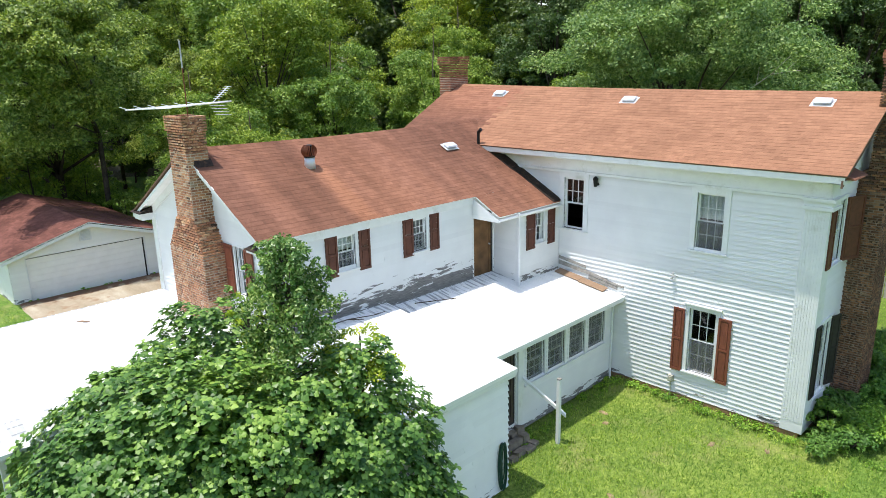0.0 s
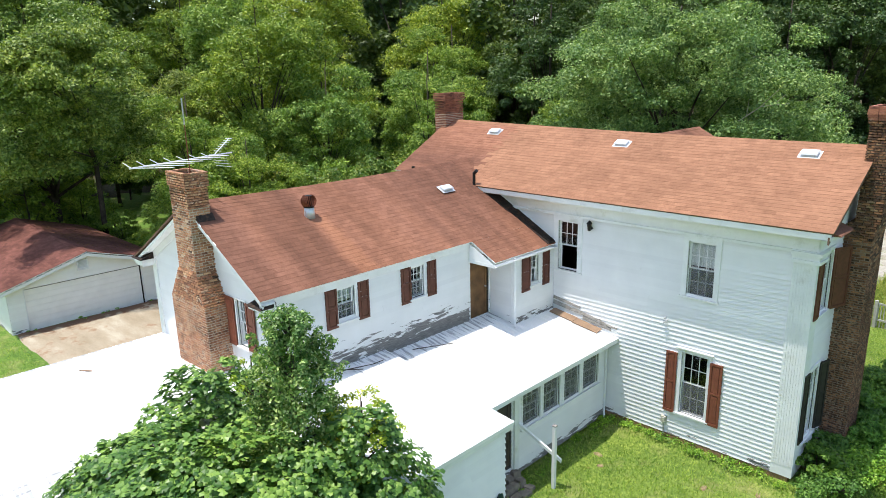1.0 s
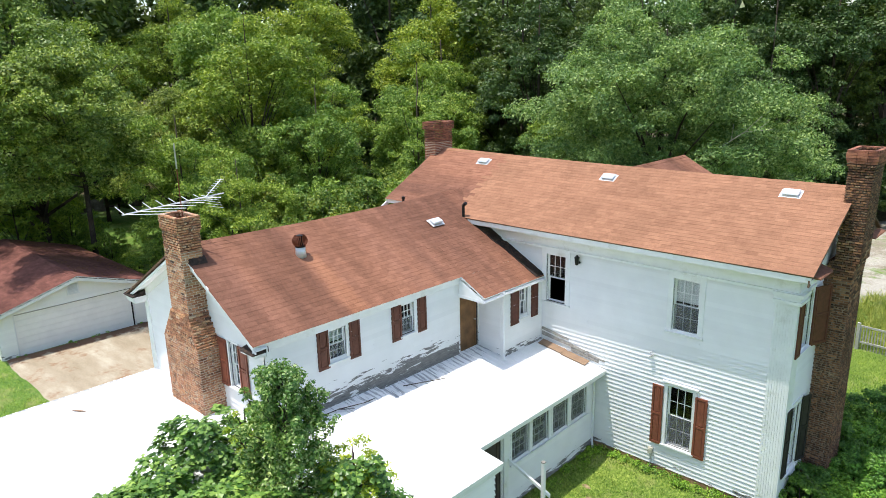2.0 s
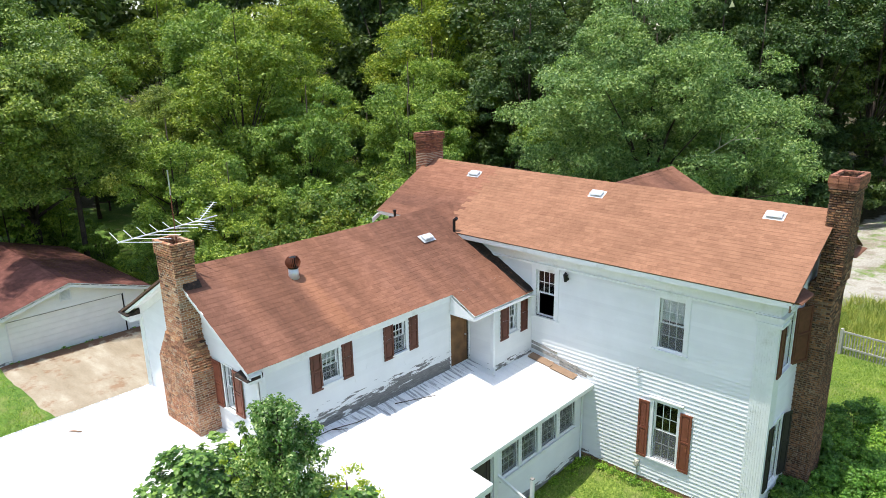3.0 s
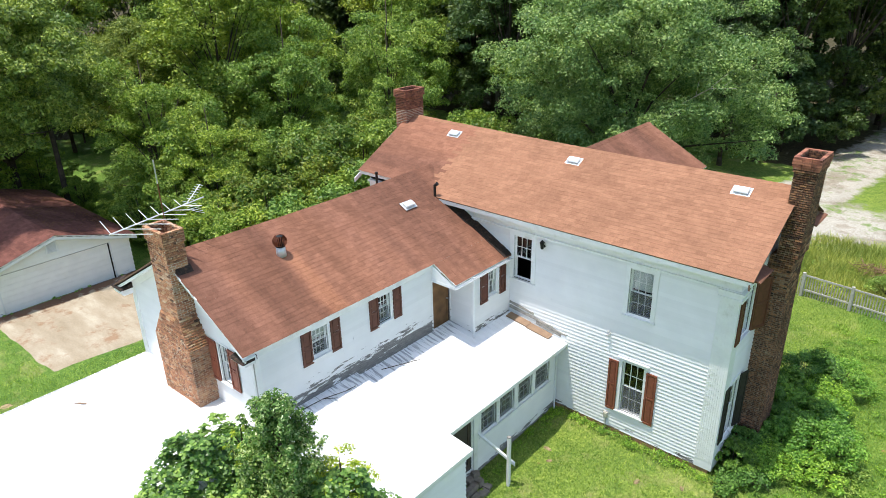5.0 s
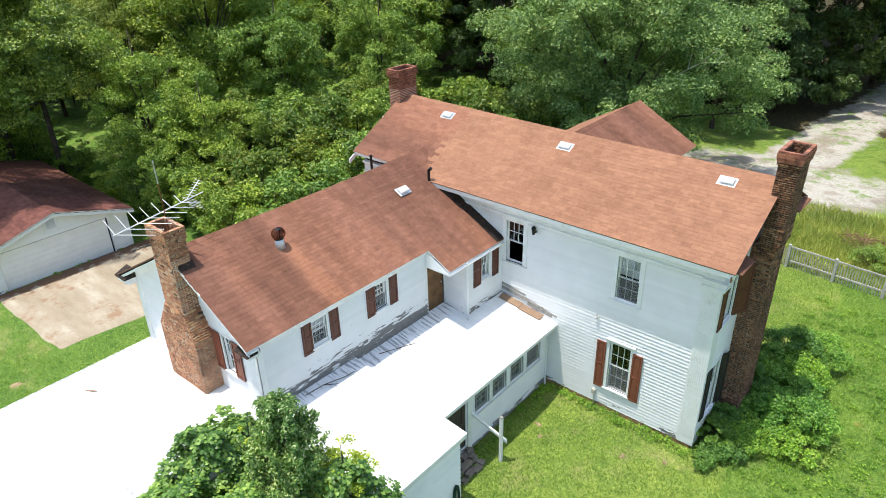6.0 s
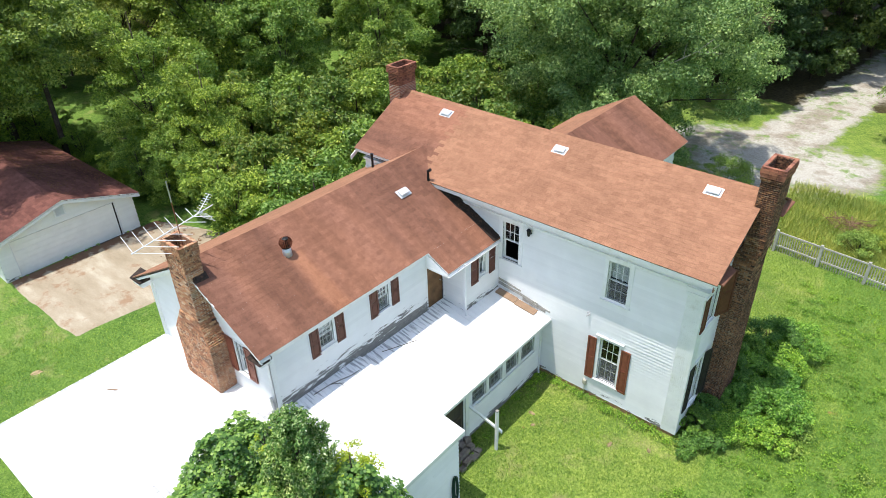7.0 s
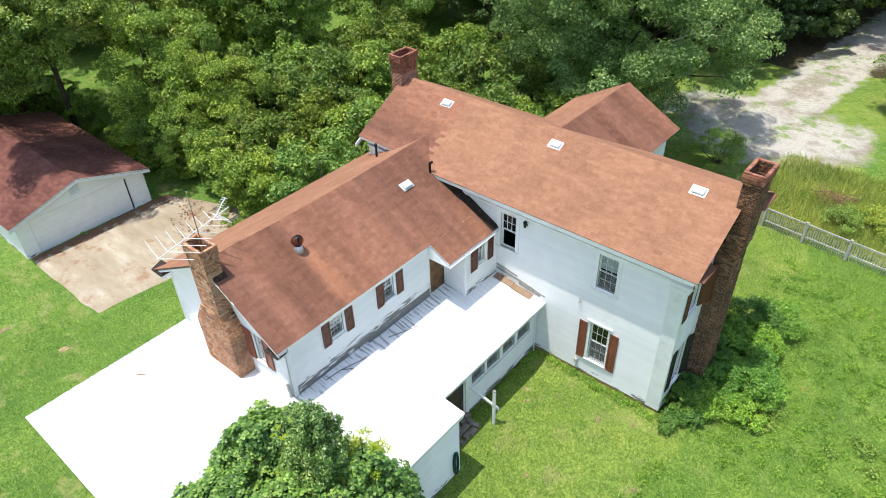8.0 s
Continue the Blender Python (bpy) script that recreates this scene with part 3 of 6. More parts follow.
def roof(parent, P, U, V, lu, lv, material, name="roof", label="", course=0.145, tab=0.31, thick=0.035, seed=1, sag=None, edge=None, ragged=0.0):
    """A roof slope from its lower corner P along U and up V: a deck and overlapping shingle tabs."""
    P, U, V = Vector(P), Vector(U).normalized(), Vector(V).normalized()
    N = U.cross(V).normalized()
    if N.z < 0:
        N = -N
    S = sag or (lambda u, v: 0.0)
    deck = Build()
    Z = Vector((0, 0, 1))
    c = lambda u, v, h: P + U * u + V * v + N * h + Z * S(u / lu, v / lv)
    deck.strip([(c(lu * i / 12, 0, -0.004), c(lu * i / 12, lv, -0.004), c(lu * i / 12, lv, -thick), c(lu * i / 12, 0, -thick)) for i in range(13)])
    d = part(name, deck, edge or M_TRIM, parent, label)
    rnd = random.Random(seed)
    b = Build()
    v, row = 0.0, 0
    while v < lv - 0.02:
        lap_in = ragged * (0.5 + 0.5 * math.sin(row * 2.2)) * rnd.uniform(0.6, 1.0)
        u = -lap_in - rnd.uniform(0, tab)
        v1 = min(v + course * 1.08, lv)
        while u < lu:
            u0, u1 = max(u, -lap_in) + 0.0008, min(u + tab, lu) - 0.0008
            if u1 - u0 > 0.03:
                e = rnd.uniform(-0.004, 0.004)
                h = 0.005 + rnd.uniform(0, 0.002)
                q = lambda u, w, k: P + U * u + V * w + N * k + Z * S(u / lu, w / lv)
                b.solid([q(u0, v + e, 0), q(u1, v + e, 0), q(u1, v1, 0), q(u0, v1, 0)],
                        [q(u0, v + e, h), q(u1, v + e, h), q(u1, v1, 0.002), q(u0, v1, 0.002)])
            u += tab
        v += course
        row += 1
    sh = part("shingles", b, material, d)
    sh["kind"] = "stuff"
    return d


def ridge_cap(parent, p, q, material, a, bdir, length=0.3, name="ridge_cap", droop=0.0):
    """Bent shingle pieces along a ridge."""
    p, q = Vector(p), Vector(q)
    n = int((q - p).length / length)
    b = Build()
    a, c = Vector(a).normalized() * 0.15, Vector(bdir).normalized() * 0.15
    up = Vector((0, 0, 1))
    for i in range(n):
        s, e = p.lerp(q, i / n), p.lerp(q, (i + 1.06) / n)
        s = s - up * droop * math.sin(math.pi * i / n)
        e = e - up * droop * math.sin(math.pi * min(1, (i + 1.06) / n))
        for side in (a, c):
            b.solid([s + side + up * 0.0, s + up * 0.002, e + up * 0.002, e + side + up * 0.004], [s + side + up * 0.017, s + up * 0.019, e + up * 0.012, e + side + up * 0.008])
    cap = part(name, b, material, parent)
    cap["kind"] = "stuff"
    return cap


BRICK_MESH = {}


def brick_mesh(material):
    if material.name not in BRICK_MESH:
        b = Build()
        x, y, z, c = 0.5, 0.5, 0.5, 0.04
        b.solid([(-x, -y, -z), (x, -y, -z), (x, y, -z), (-x, y, -z)], [(-x + c, -y + c, z), (x - c, -y + c, z), (x - c, y - c, z), (-x + c, y - c, z)])
        me = b.mesh("brick")
        me.materials.append(material)
        BRICK_MESH[material.name] = me
    return BRICK_MESH[material.name]


def chimney(parent, sections, one, joined, label, pieces=280, seed=3, course=0.064, length=0.2, faces="yx", hollow=0.0, name="chimney", pick=None, mortar=None):
    """A stack of bricks laid in courses round a mortar core. sections: (z0, z1, x0, x1, y0, y1) with optional upper sizes."""
    core = Build()
    rnd = random.Random(seed)
    ztop = sections[-1][1]
    for i, (z0, z1, r0, r1) in enumerate(sections):
        inset = 0.006 if r0 == r1 else 0.045
        q = lambda r, z: [(r[0] + inset, r[2] + inset, z), (r[1] - inset, r[2] + inset, z), (r[1] - inset, r[3] - inset, z), (r[0] + inset, r[3] - inset, z)]
        if i < len(sections) - 1:
            core.solid(q(r0, z0), q(r1, z1 - (hollow if i == len(sections) - 2 else 0)))
    stack = part(name, core, mortar or M_MORTAR, parent, label)
    r, zf = sections[-2][3], sections[-2][1] - hollow
    # black plate on the core: the hollow's darkness put into its colour
    k = Build()
    k.box((r[0] + 0.1, r[2] + 0.1, zf - 0.1), (r[1] - 0.1, r[3] - 0.1, zf + 0.02))
    part("flue", k, M_FLUE_DARK, stack, "sooty flue plate, black for the dark of the hollow")
    places = []
    row = 0
    for z0, z1, r0, r1 in sections:
        n = max(1, round((z1 - z0) / course))
        for i in range(n):
            f = (i + 0.5) / n
            x0, x1, y0, y1 = [p + (q - p) * (i / n if n > 1 else 0) for p, q in zip(r0, r1)]
            z = z0 + (z1 - z0) * f
            off = (row % 2) * length / 2
            for side in range(4):
                span = (x1 - x0) if side % 2 == 0 else (y1 - y0)
                m = max(1, round(span / length))
                w = span / m
                edges = [k * w for k in range(m + 1)] if row % 2 == 0 else [0] + [k * w + w / 2 for k in range(m)] + [span]
                for e0, e1 in zip(edges, edges[1:]):
                    c = (e0 + e1) / 2
                    d = rnd.uniform(0.001, 0.006)
                    if side == 0:
                        p, turn = (x0 + c, y0 + 0.045 - d, z), 0
                    elif side == 1:
                        p, turn = (x1 - 0.045 + d, y0 + c, z), 90
                    elif side == 2:
                        p, turn = (x0 + c, y1 - 0.045 + d, z), 0
                    else:
                        p, turn = (x0 + 0.045 - d, y0 + c, z), 90
                    places.append((p, turn, e1 - e0 - 0.018, rnd.uniform(0.051, 0.057) * course / 0.075, side))
            row += 1
    chosen = [k for k in places if (pick or (lambda k: True))(k)][:pieces]
    marked = set(id(k) for k in chosen)
    me = brick_mesh(one)
    b = Build()
    for k in places:
        p, turn, w, h, side = k
        if id(k) in marked:
            o = new("brick", me)
            o.parent = stack
            o.matrix_basis = pose(*p, rnd.uniform(-0.6, 0.6), 0, turn + rnd.uniform(-0.8, 0.8)) @ Matrix.Diagonal((w, 0.1, h, 1))
        else:
            hx, hy = (w / 2, 0.05) if turn == 0 else (0.05, w / 2)
            b.box((p[0] - hx, p[1] - hy, p[2] - h * 0.46), (p[0] + hx, p[1] + hy, p[2] + h * 0.46))
    if b.v:
        rest = part("brickwork", b, joined, stack)
        rest["kind"] = "stuff"
    return stack


# ---- ground ----
def ease(t):
    t = max(0.0, min(1.0, t))
    return t * t * (3 - 2 * t)


def gz(x, y):
    """Height of the ground."""
    bank = 0.13 * ease((y + 1.3) / 1.2) * ease((x - 2.6) / 0.8) * ease((10.2 - x) / 1.6) if y < 1 else 0.0
    z = bank - 0.25 - 0.58 * ease((-x - 5.5) / 6.0) - 0.5 * ease((y - 6) / 9.0)
    return max(z, -0.88)


def ground_sheet():
    xs = [-900, -400, -200, -120, -80] + [-60 + 1.5 * i for i in range(24)] + [-24 + 0.75 * i for i in range(60)] + [21 + 2 * i for i in range(16)] + [60, 90, 150, 300, 900]
    ys = [-900, -300, -150, -80, -45] + [-32 + 1.5 * i for i in range(11)] + [-15.5 + 0.75 * i for i in range(60)] + [30 + 2 * i for i in range(16)] + [70, 100, 160, 300, 900]
    b = Build()
    for y in ys:
        for x in xs:
            n = 0.07 * noise.noise((x * 0.35, y * 0.35, 1.7)) if abs(x) < 60 and abs(y) < 60 else 0.0
            b.v.append((x, y, gz(x, y) + n))
    w = len(xs)
    for j in range(len(ys) - 1):
        for i in range(w - 1):
            b.f.append((j * w + i, j * w + i + 1, (j + 1) * w + i + 1, (j + 1) * w + i))
    return lone("ground", b, M_GROUND, "green grassy ground with bare clay patches", "ground", kind="structure", smooth=True)


ground_sheet()


def patch(name, centre, radii, turn, material, label, category, lift=0.03, wobble=0.18, seed=0, rings=7, n=72):
    """An uneven flat patch that lies on the ground."""
    b = Build()
    c, s = math.cos(radians(turn)), math.sin(radians(turn))
    for r in range(rings + 1):
        for i in range(n):
            a = 2 * math.pi * i / n
            k = (r / rings) * (1 + wobble * noise.noise((math.cos(a) * 1.7, math.sin(a) * 1.7, seed)) + wobble * 0.5 * noise.noise((math.cos(a) * 6, math.sin(a) * 6, seed + 5)))
            px, py = radii[0] * k * math.cos(a), radii[1] * k * math.sin(a)
            x, y = centre[0] + px * c - py * s, centre[1] + px * s + py * c
            nz = 0.07 * noise.noise((x * 0.35, y * 0.35, 1.7))
            b.v.append((x, y, gz(x, y) + nz + lift - (0.05 if r == rings else 0)))
    for r in range(rings):
        for i in range(n):
            j = (i + 1) % n
            b.f.append((r * n + i, r * n + j, (r + 1) * n + j, (r + 1) * n + i))
    return lone(name, b, material, label, category, kind="structure", smooth=True)


patch("gravel_yard", (2.8, 26.3), (5.6, 4.0), 0, M_GRAVEL, "pale gravel yard with weeds growing through", "gravel", seed=3)
patch("road", (4.3, 42.0), (2.0, 17.0), -6, M_GRAVEL, "pale gravel track leading into the woods", "road", lift=0.045, wobble=0.1, seed=8)
drive = Build()
N_D = 28
for j in range(N_D + 1):
    for i in range(N_D + 1):
        fx, fy = i / N_D, j / N_D
        x = -20.9 + 6.95 * fx
        ylo = -10.45
        yhi = -2.4 + 2.6 * fx
        drive.v.append((x - (0.25 * noise.noise((fy * 4, 2, 3)) if i == N_D else 0), ylo + (yhi - ylo) * fy, gz(x, 0) + (0.05 if i < N_D and 0 < j < N_D else -0.03) + 0.02 * noise.noise((x, fy * 9, 0))))
for j in range(N_D):
    for i in range(N_D):
        k = j * (N_D + 1) + i
        drive.f.append((k, k + 1, k + N_D + 2, k + N_D + 1))


for i, (x, y, rx, ry) in enumerate(((4.0, -2.0, 0.3, 0.16), (4.35, -2.45, 0.2, 0.14), (6.85, -1.55, 0.3, 0.15), (8.0, -1.0, 0.22, 0.14), (6.2, -5.2, 0.25, 0.14), (9.3, -3.4, 0.3, 0.15), (-13.2, -12.3, 0.5, 0.3), (-16.5, -13.6, 0.7, 0.3))):
    patch("bare_soil", (x, y), (rx * 0.55, ry * 0.5), 40 * i, plain("clay", (0.36, 0.27, 0.15), 0.95, vary=0.4, scale=9), "bare patch of reddish clay in the lawn", "soil", 0.035, 0.35, i, 3, 24)

# ---- main house ----
MZ = 6.61
SL = 0.55
RIDGE_Y = 2.72
RIDGE_Z = MZ + SL * (RIDGE_Y + 0.57)
house = thing("house", (1.3, 2.7, -0.25), "two-storey white clapboard farmhouse with an orange-red shingle roof", "house")
EXPO = 0.127
F_FRONT = frame_of((-5.75, 0, 0), (1, 0, 0), (0, -1, 0))
fx = lambda x: x + 5.75
front_holes = [(fx(1.13), fx(1.83), 4.25, 5.79), (fx(5.31), fx(6.05), 4.28, 5.8), (fx(5.34), fx(6.08), 0.78, 2.62)]
wall(house, F_FRONT, fx(8.4), 0.0, 6.4, front_holes, EXPO, M_SIDING, lap=0.039, label="white clapboard front wall with worn paint")
F_GABLE = frame_of((8.4, 0, 0), (0, 1, 0), (1, 0, 0))
gable_top = lambda a: MZ + 0.495 * (min(a, 5.44 - a) + 0.57) - 0.1
gable_holes = [(0.55, 1.2, 4.3, 5.85), (0.5, 1.2, 0.85, 2.75)]
wall(house, F_GABLE, 5.44, 0.0, gable_top, gable_holes, EXPO, M_SIDING, lap=0.039, breaks=(2.72,), label="white clapboard gable wall")
F_LEFT = frame_of((-5.75, 5.44, 0), (0, -1, 0), (-1, 0, 0))
wall(house, F_LEFT, 5.44, 0.0, gable_top, [], 0.33, M_SIDING, breaks=(2.72,), label="white clapboard gable wall")
F_BACK = frame_of((8.4, 5.44, 0), (-1, 0, 0), (0, 1, 0))
wall(house, F_BACK, 14.15, 0.0, 6.4, [], 0.33, M_SIDING, label="white clapboard rear wall")
b = Build()
b.box((-5.7, -0.03, -0.9), (8.36, 0.25, -0.006))
b.box((8.1, 0.25, -0.9), (8.36, 5.4, -0.004))
part("foundation", b, plain("stained_foundation", (0.34, 0.2, 0.11), 0.95, vary=0.35, scale=5, dirt=(0.16, 0.12, 0.07)), house, "low red brick foundation")
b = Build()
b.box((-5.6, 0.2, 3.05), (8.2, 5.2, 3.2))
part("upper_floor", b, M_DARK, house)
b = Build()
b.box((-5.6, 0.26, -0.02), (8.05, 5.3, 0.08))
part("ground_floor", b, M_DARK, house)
# corner pilaster with fluting
pil = Build()
ring = lambda z: [(7.92, -0.05, z), (8.45, -0.05, z), (8.45, 0.42, z), (8.43, 0.42, z), (8.43, -0.03, z), (7.92, -0.03, z)]
pil.strip([ring(0.0), ring(5.92)])
pil = part("pilaster", pil, M_TRIM, house, "white fluted corner pilaster")
boxes("flute", [((7.95 + 0.062 * i, -0.06, 0.3), (7.985 + 0.062 * i, -0.051, 5.7)) for i in range(8)], M_TRIM, pil)
for o, z0, z1 in ((0.09, 5.72, 5.8), (0.06, 5.801, 5.92), (0.12, 5.921, 6.0)):
    k = Build()
    ring = lambda z: [(7.92 - o * 0.4, -0.051 - o, z), (8.451 + o, -0.051 - o, z), (8.451 + o, 0.45 + o * 0.4, z), (8.451, 0.45 + o * 0.4, z), (8.451, -0.051, z), (7.92 - o * 0.4, -0.051, z)]
    k.strip([ring(z0), ring(z1)])
    part("capital", k, M_TRIM, pil)
boxes("cornice_board", [
    ((-5.75, -0.06, 6.0), (8.44, -0.03, 6.34)),
    ((-5.75, -0.11, 5.95), (8.46, -0.06, 6.02)),
    ((-5.75, -0.16, 6.34), (8.46, -0.06, 6.42)),
    ((-2.3, -0.5, 6.42), (8.7, -0.0, 6.47)),
    ((-2.3, -0.54, 6.44), (8.78, -0.5, 6.585)),
    ((-6.05, -0.26, 6.62), (-2.3, -0.22, 6.74)),
    ((8.43, -0.03, 6.0), (8.46, 0.55, 6.34)),
    ((8.46, -0.5, 6.42), (8.78, 0.62, 6.498)),
    ((8.43, 4.8, 6.42), (8.8, 6.0, 6.498)),
], M_TRIM, house, "white boxed cornice with a wide frieze board")
ret = Build()
ret.solid([(8.47, -0.3, 6.5), (8.93, -0.3, 6.5), (8.93, 0.7, 6.5), (8.47, 0.7, 6.5)], [(8.47, -0.3, 6.66), (8.91, -0.3, 6.53), (8.91, 0.7, 6.53), (8.47, 0.7, 6.72)])
part("cornice_return", ret, M_ROOF_OLD, house, "small shingled cornice return")
ret = Build()
ret.solid([(8.47, 4.75, 6.5), (8.95, 4.75, 6.5), (8.95, 6.05, 6.5), (8.47, 6.05, 6.5)], [(8.47, 4.75, 6.72), (8.93, 4.75, 6.53), (8.93, 6.05, 6.53), (8.47, 6.05, 6.6)])
part("cornice_return", ret, M_ROOF_OLD, house, "small shingled cornice return")
slope = Vector((0, 1, SL)).normalized()
for x in (8.72, -6.08):
    for y0, s in ((-0.55, 1), (2 * RIDGE_Y + 0.55, -1)):
        p = Vector((x, y0, MZ - 0.1))
        q = Vector((x, RIDGE_Y, RIDGE_Z - (0.28 if x > 0 else 0.1)))
        rake = Build()
        rake.solid([p, p + Vector((0.04, 0, 0)), q + Vector((0.04, 0, 0)), q], [p + Vector((0, 0, -0.17)), p + Vector((0.04, 0, -0.17)), q + Vector((0.04, 0, -0.17)), q + Vector((0, 0, -0.17))])
        # right gable's rake dark brown: weathering, plus the eave's shadow in its colour
        part("rake_board", rake, M_DECK if x > 0 else M_TRIM, house)

LV = math.hypot(RIDGE_Y + 0.57, SL * (RIDGE_Y + 0.57))
bow = lambda u, v: -0.05 * math.sin(math.pi * u) * v - 0.16 * u * v
roof(house, (-2.3, -0.57, MZ + 0.008), (1, 0, 0), (0, 1, SL), 11.13, LV, M_ROOF_MAIN, label="orange-red shingle roof slope", seed=2, ragged=0.55, edge=M_DECK, sag=lambda u, v: bow(0.2545 + 0.7455 * u, v))
bow2 = lambda u, v: bow(u * 0.2545, v)
roof(house, (-6.1, -0.3, MZ + SL * 0.27), (1, 0, 0), (0, 1, SL), 3.8, LV - 0.27 * math.hypot(1, SL), M_ROOF_OLD, label="older brown-red shingle roof slope", seed=3, sag=bow2)
roof(house, (8.83, 2 * RIDGE_Y + 0.57, MZ), (-1, 0, 0), (0, -1, SL), 14.93, LV, M_ROOF_MAIN, label="orange-red shingle roof slope", seed=4, edge=M_DECK, sag=lambda u, v: bow(1 - u, v))
ridge_cap(house, (-6.1, RIDGE_Y, RIDGE_Z), (8.83, RIDGE_Y, RIDGE_Z - 0.16), M_ROOF_MAIN, (0, -1, -SL), (0, 1, -SL), droop=0.055)
window(house, F_FRONT, *front_holes[0], casing=0.16, open_low=True, label="white sash window with its lower sash bare and dark")
window(house, F_FRONT, *front_holes[1], casing=0.14, curtain=0.46, screen=1, label="white sash window with a white curtain")
window(house, F_FRONT, *front_holes[2], casing=0.1, cap=True, screen=1, label="white sash window with a cap above")
shutter(house, F_FRONT, fx(4.9), fx(5.22), 0.72, 2.56, M_SHUTTER)
shutter(house, F_FRONT, fx(6.16), fx(6.5), 0.7, 2.54, M_SHUTTER)
window(house, F_GABLE, *gable_holes[0])
window(house, F_GABLE, *gable_holes[1])
shutter(house, F_GABLE, 0.12, 0.46, 4.25, 5.85, M_SHUTTER_UNLIT, lean=0.0)
shutter(house, F_GABLE, 1.28, 1.86, 4.25, 5.85, M_SHUTTER_UNLIT, lean=0.22)
shutter(house, F_GABLE, 0.1, 0.45, 0.9, 2.8, M_SHUTTER_SHADOWED, label="panelled wooden shutter darkened to near black for shade")
shutter(house, F_GABLE, 1.26, 1.62, 0.9, 2.8, M_SHUTTER_SHADOWED, lean=0.1, label="panelled wooden shutter standing ajar, darkened to near black for shade")
lamp = Build()
lamp.tube((2.3, -0.02, 5.7), (2.3, -0.06, 5.7), 0.05)
lamp.tube((2.3, -0.05, 5.7), (2.3, -0.16, 5.82), 0.012)
lamp.tube((2.3, -0.16, 5.64), (2.3, -0.16, 5.86), 0.045, 0.075, 6)
lamp.tube((2.3, -0.16, 5.86), (2.3, -0.16, 5.95), 0.09, 0.01, 6)
lone("wall_lamp", lamp, M_BLACK, "black lantern fixed to the white clapboards", "lamp")
box = Build()
box.box((4.88, -0.12, 0.33), (5.02, -0.03, 0.52))
box.box((4.9, -0.14, 0.36), (5.0, -0.12, 0.49))
box.tube((4.95, -0.06, 0.33), (4.95, -0.06, -0.3), 0.014)
lone("electric_box", box, plain("beige_plastic", (0.5, 0.48, 0.4), 0.6), "small beige electric box with a conduit on the wall", "utility box")

k = Build()
for x, z in ((4.8, 3.5), (4.84, 3.42), (4.78, 3.36)):
    k.tube((x, -0.02, z), (x, -0.1, z), 0.012, 0.012, 6)
    k.tube((x, -0.07, z), (x, -0.13, z), 0.03, 0.022, 8)
lone("insulator", k, plain("grey_porcelain", (0.45, 0.45, 0.44), 0.3), "small grey service insulators on the front wall", "insulator")
rc = chimney(house, [(-0.6, 5.9, (8.41, 9.06, 2.04, 3.2), (8.41, 9.06, 2.04, 3.2)), (5.9, 6.4, (8.41, 9.06, 2.04, 3.2), (8.5, 9.12, 2.05, 3.1)), (6.4, 8.85, (8.62, 9.18, 2.06, 3.06), (8.66, 9.22, 2.06, 3.06)), (8.85, 9.25, (8.62, 9.26, 2.02, 3.1), (8.62, 9.26, 2.02, 3.1))], M_BRICK_DARK_ONE, M_BRICK_DARK, "tall sooty brick chimney against the gable", seed=5, hollow=0.5, mortar=M_MORTAR_DARK, pick=lambda k: k[0][2] > 5.2 and k[4] in (0, 1))
cap = Build()
for row in range(5):
    z0 = 8.93 + 0.068 * row
    o = (0.0, 0.02, 0.03, 0.03, 0.015)[row]
    x0, x1, y0, y1 = 8.61 - o, 9.27 + o, 2.01 - o, 3.11 + o
    for span, place in ((x1 - x0, lambda a, c: ((x0 + a, y0), (x0 + c, y0 + 0.1))), (x1 - x0, lambda a, c: ((x0 + a, y1 - 0.1), (x0 + c, y1))),
                        (y1 - y0 - 0.21, lambda a, c: ((x0, y0 + 0.105 + a), (x0 + 0.1, y0 + 0.105 + c))), (y1 - y0 - 0.21, lambda a, c: ((x1 - 0.1, y0 + 0.105 + a), (x1, y0 + 0.105 + c)))):
        n = round(span / 0.215)
        for i in range(n):
            a, c = place(i * span / n + 0.005, (i + 1) * span / n - 0.005)
            cap.box((*a, z0 + 0.004), (*c, z0 + 0.064))
part("brickwork", cap, M_BRICK_RED, rc, "orange-red brick cap")["kind"] = "stuff"
chimney(house, [(6.0, 9.15, (-6.4, -5.82, 2.2, 3.2), (-6.4, -5.82, 2.2, 3.2)), (9.15, 9.45, (-6.45, -5.77, 2.15, 3.25), (-6.45, -5.77, 2.15, 3.25))], M_BRICK_DARK_ONE, M_BRICK_RED, "red brick chimney on the far gable", seed=6, hollow=0.5, pieces=0)


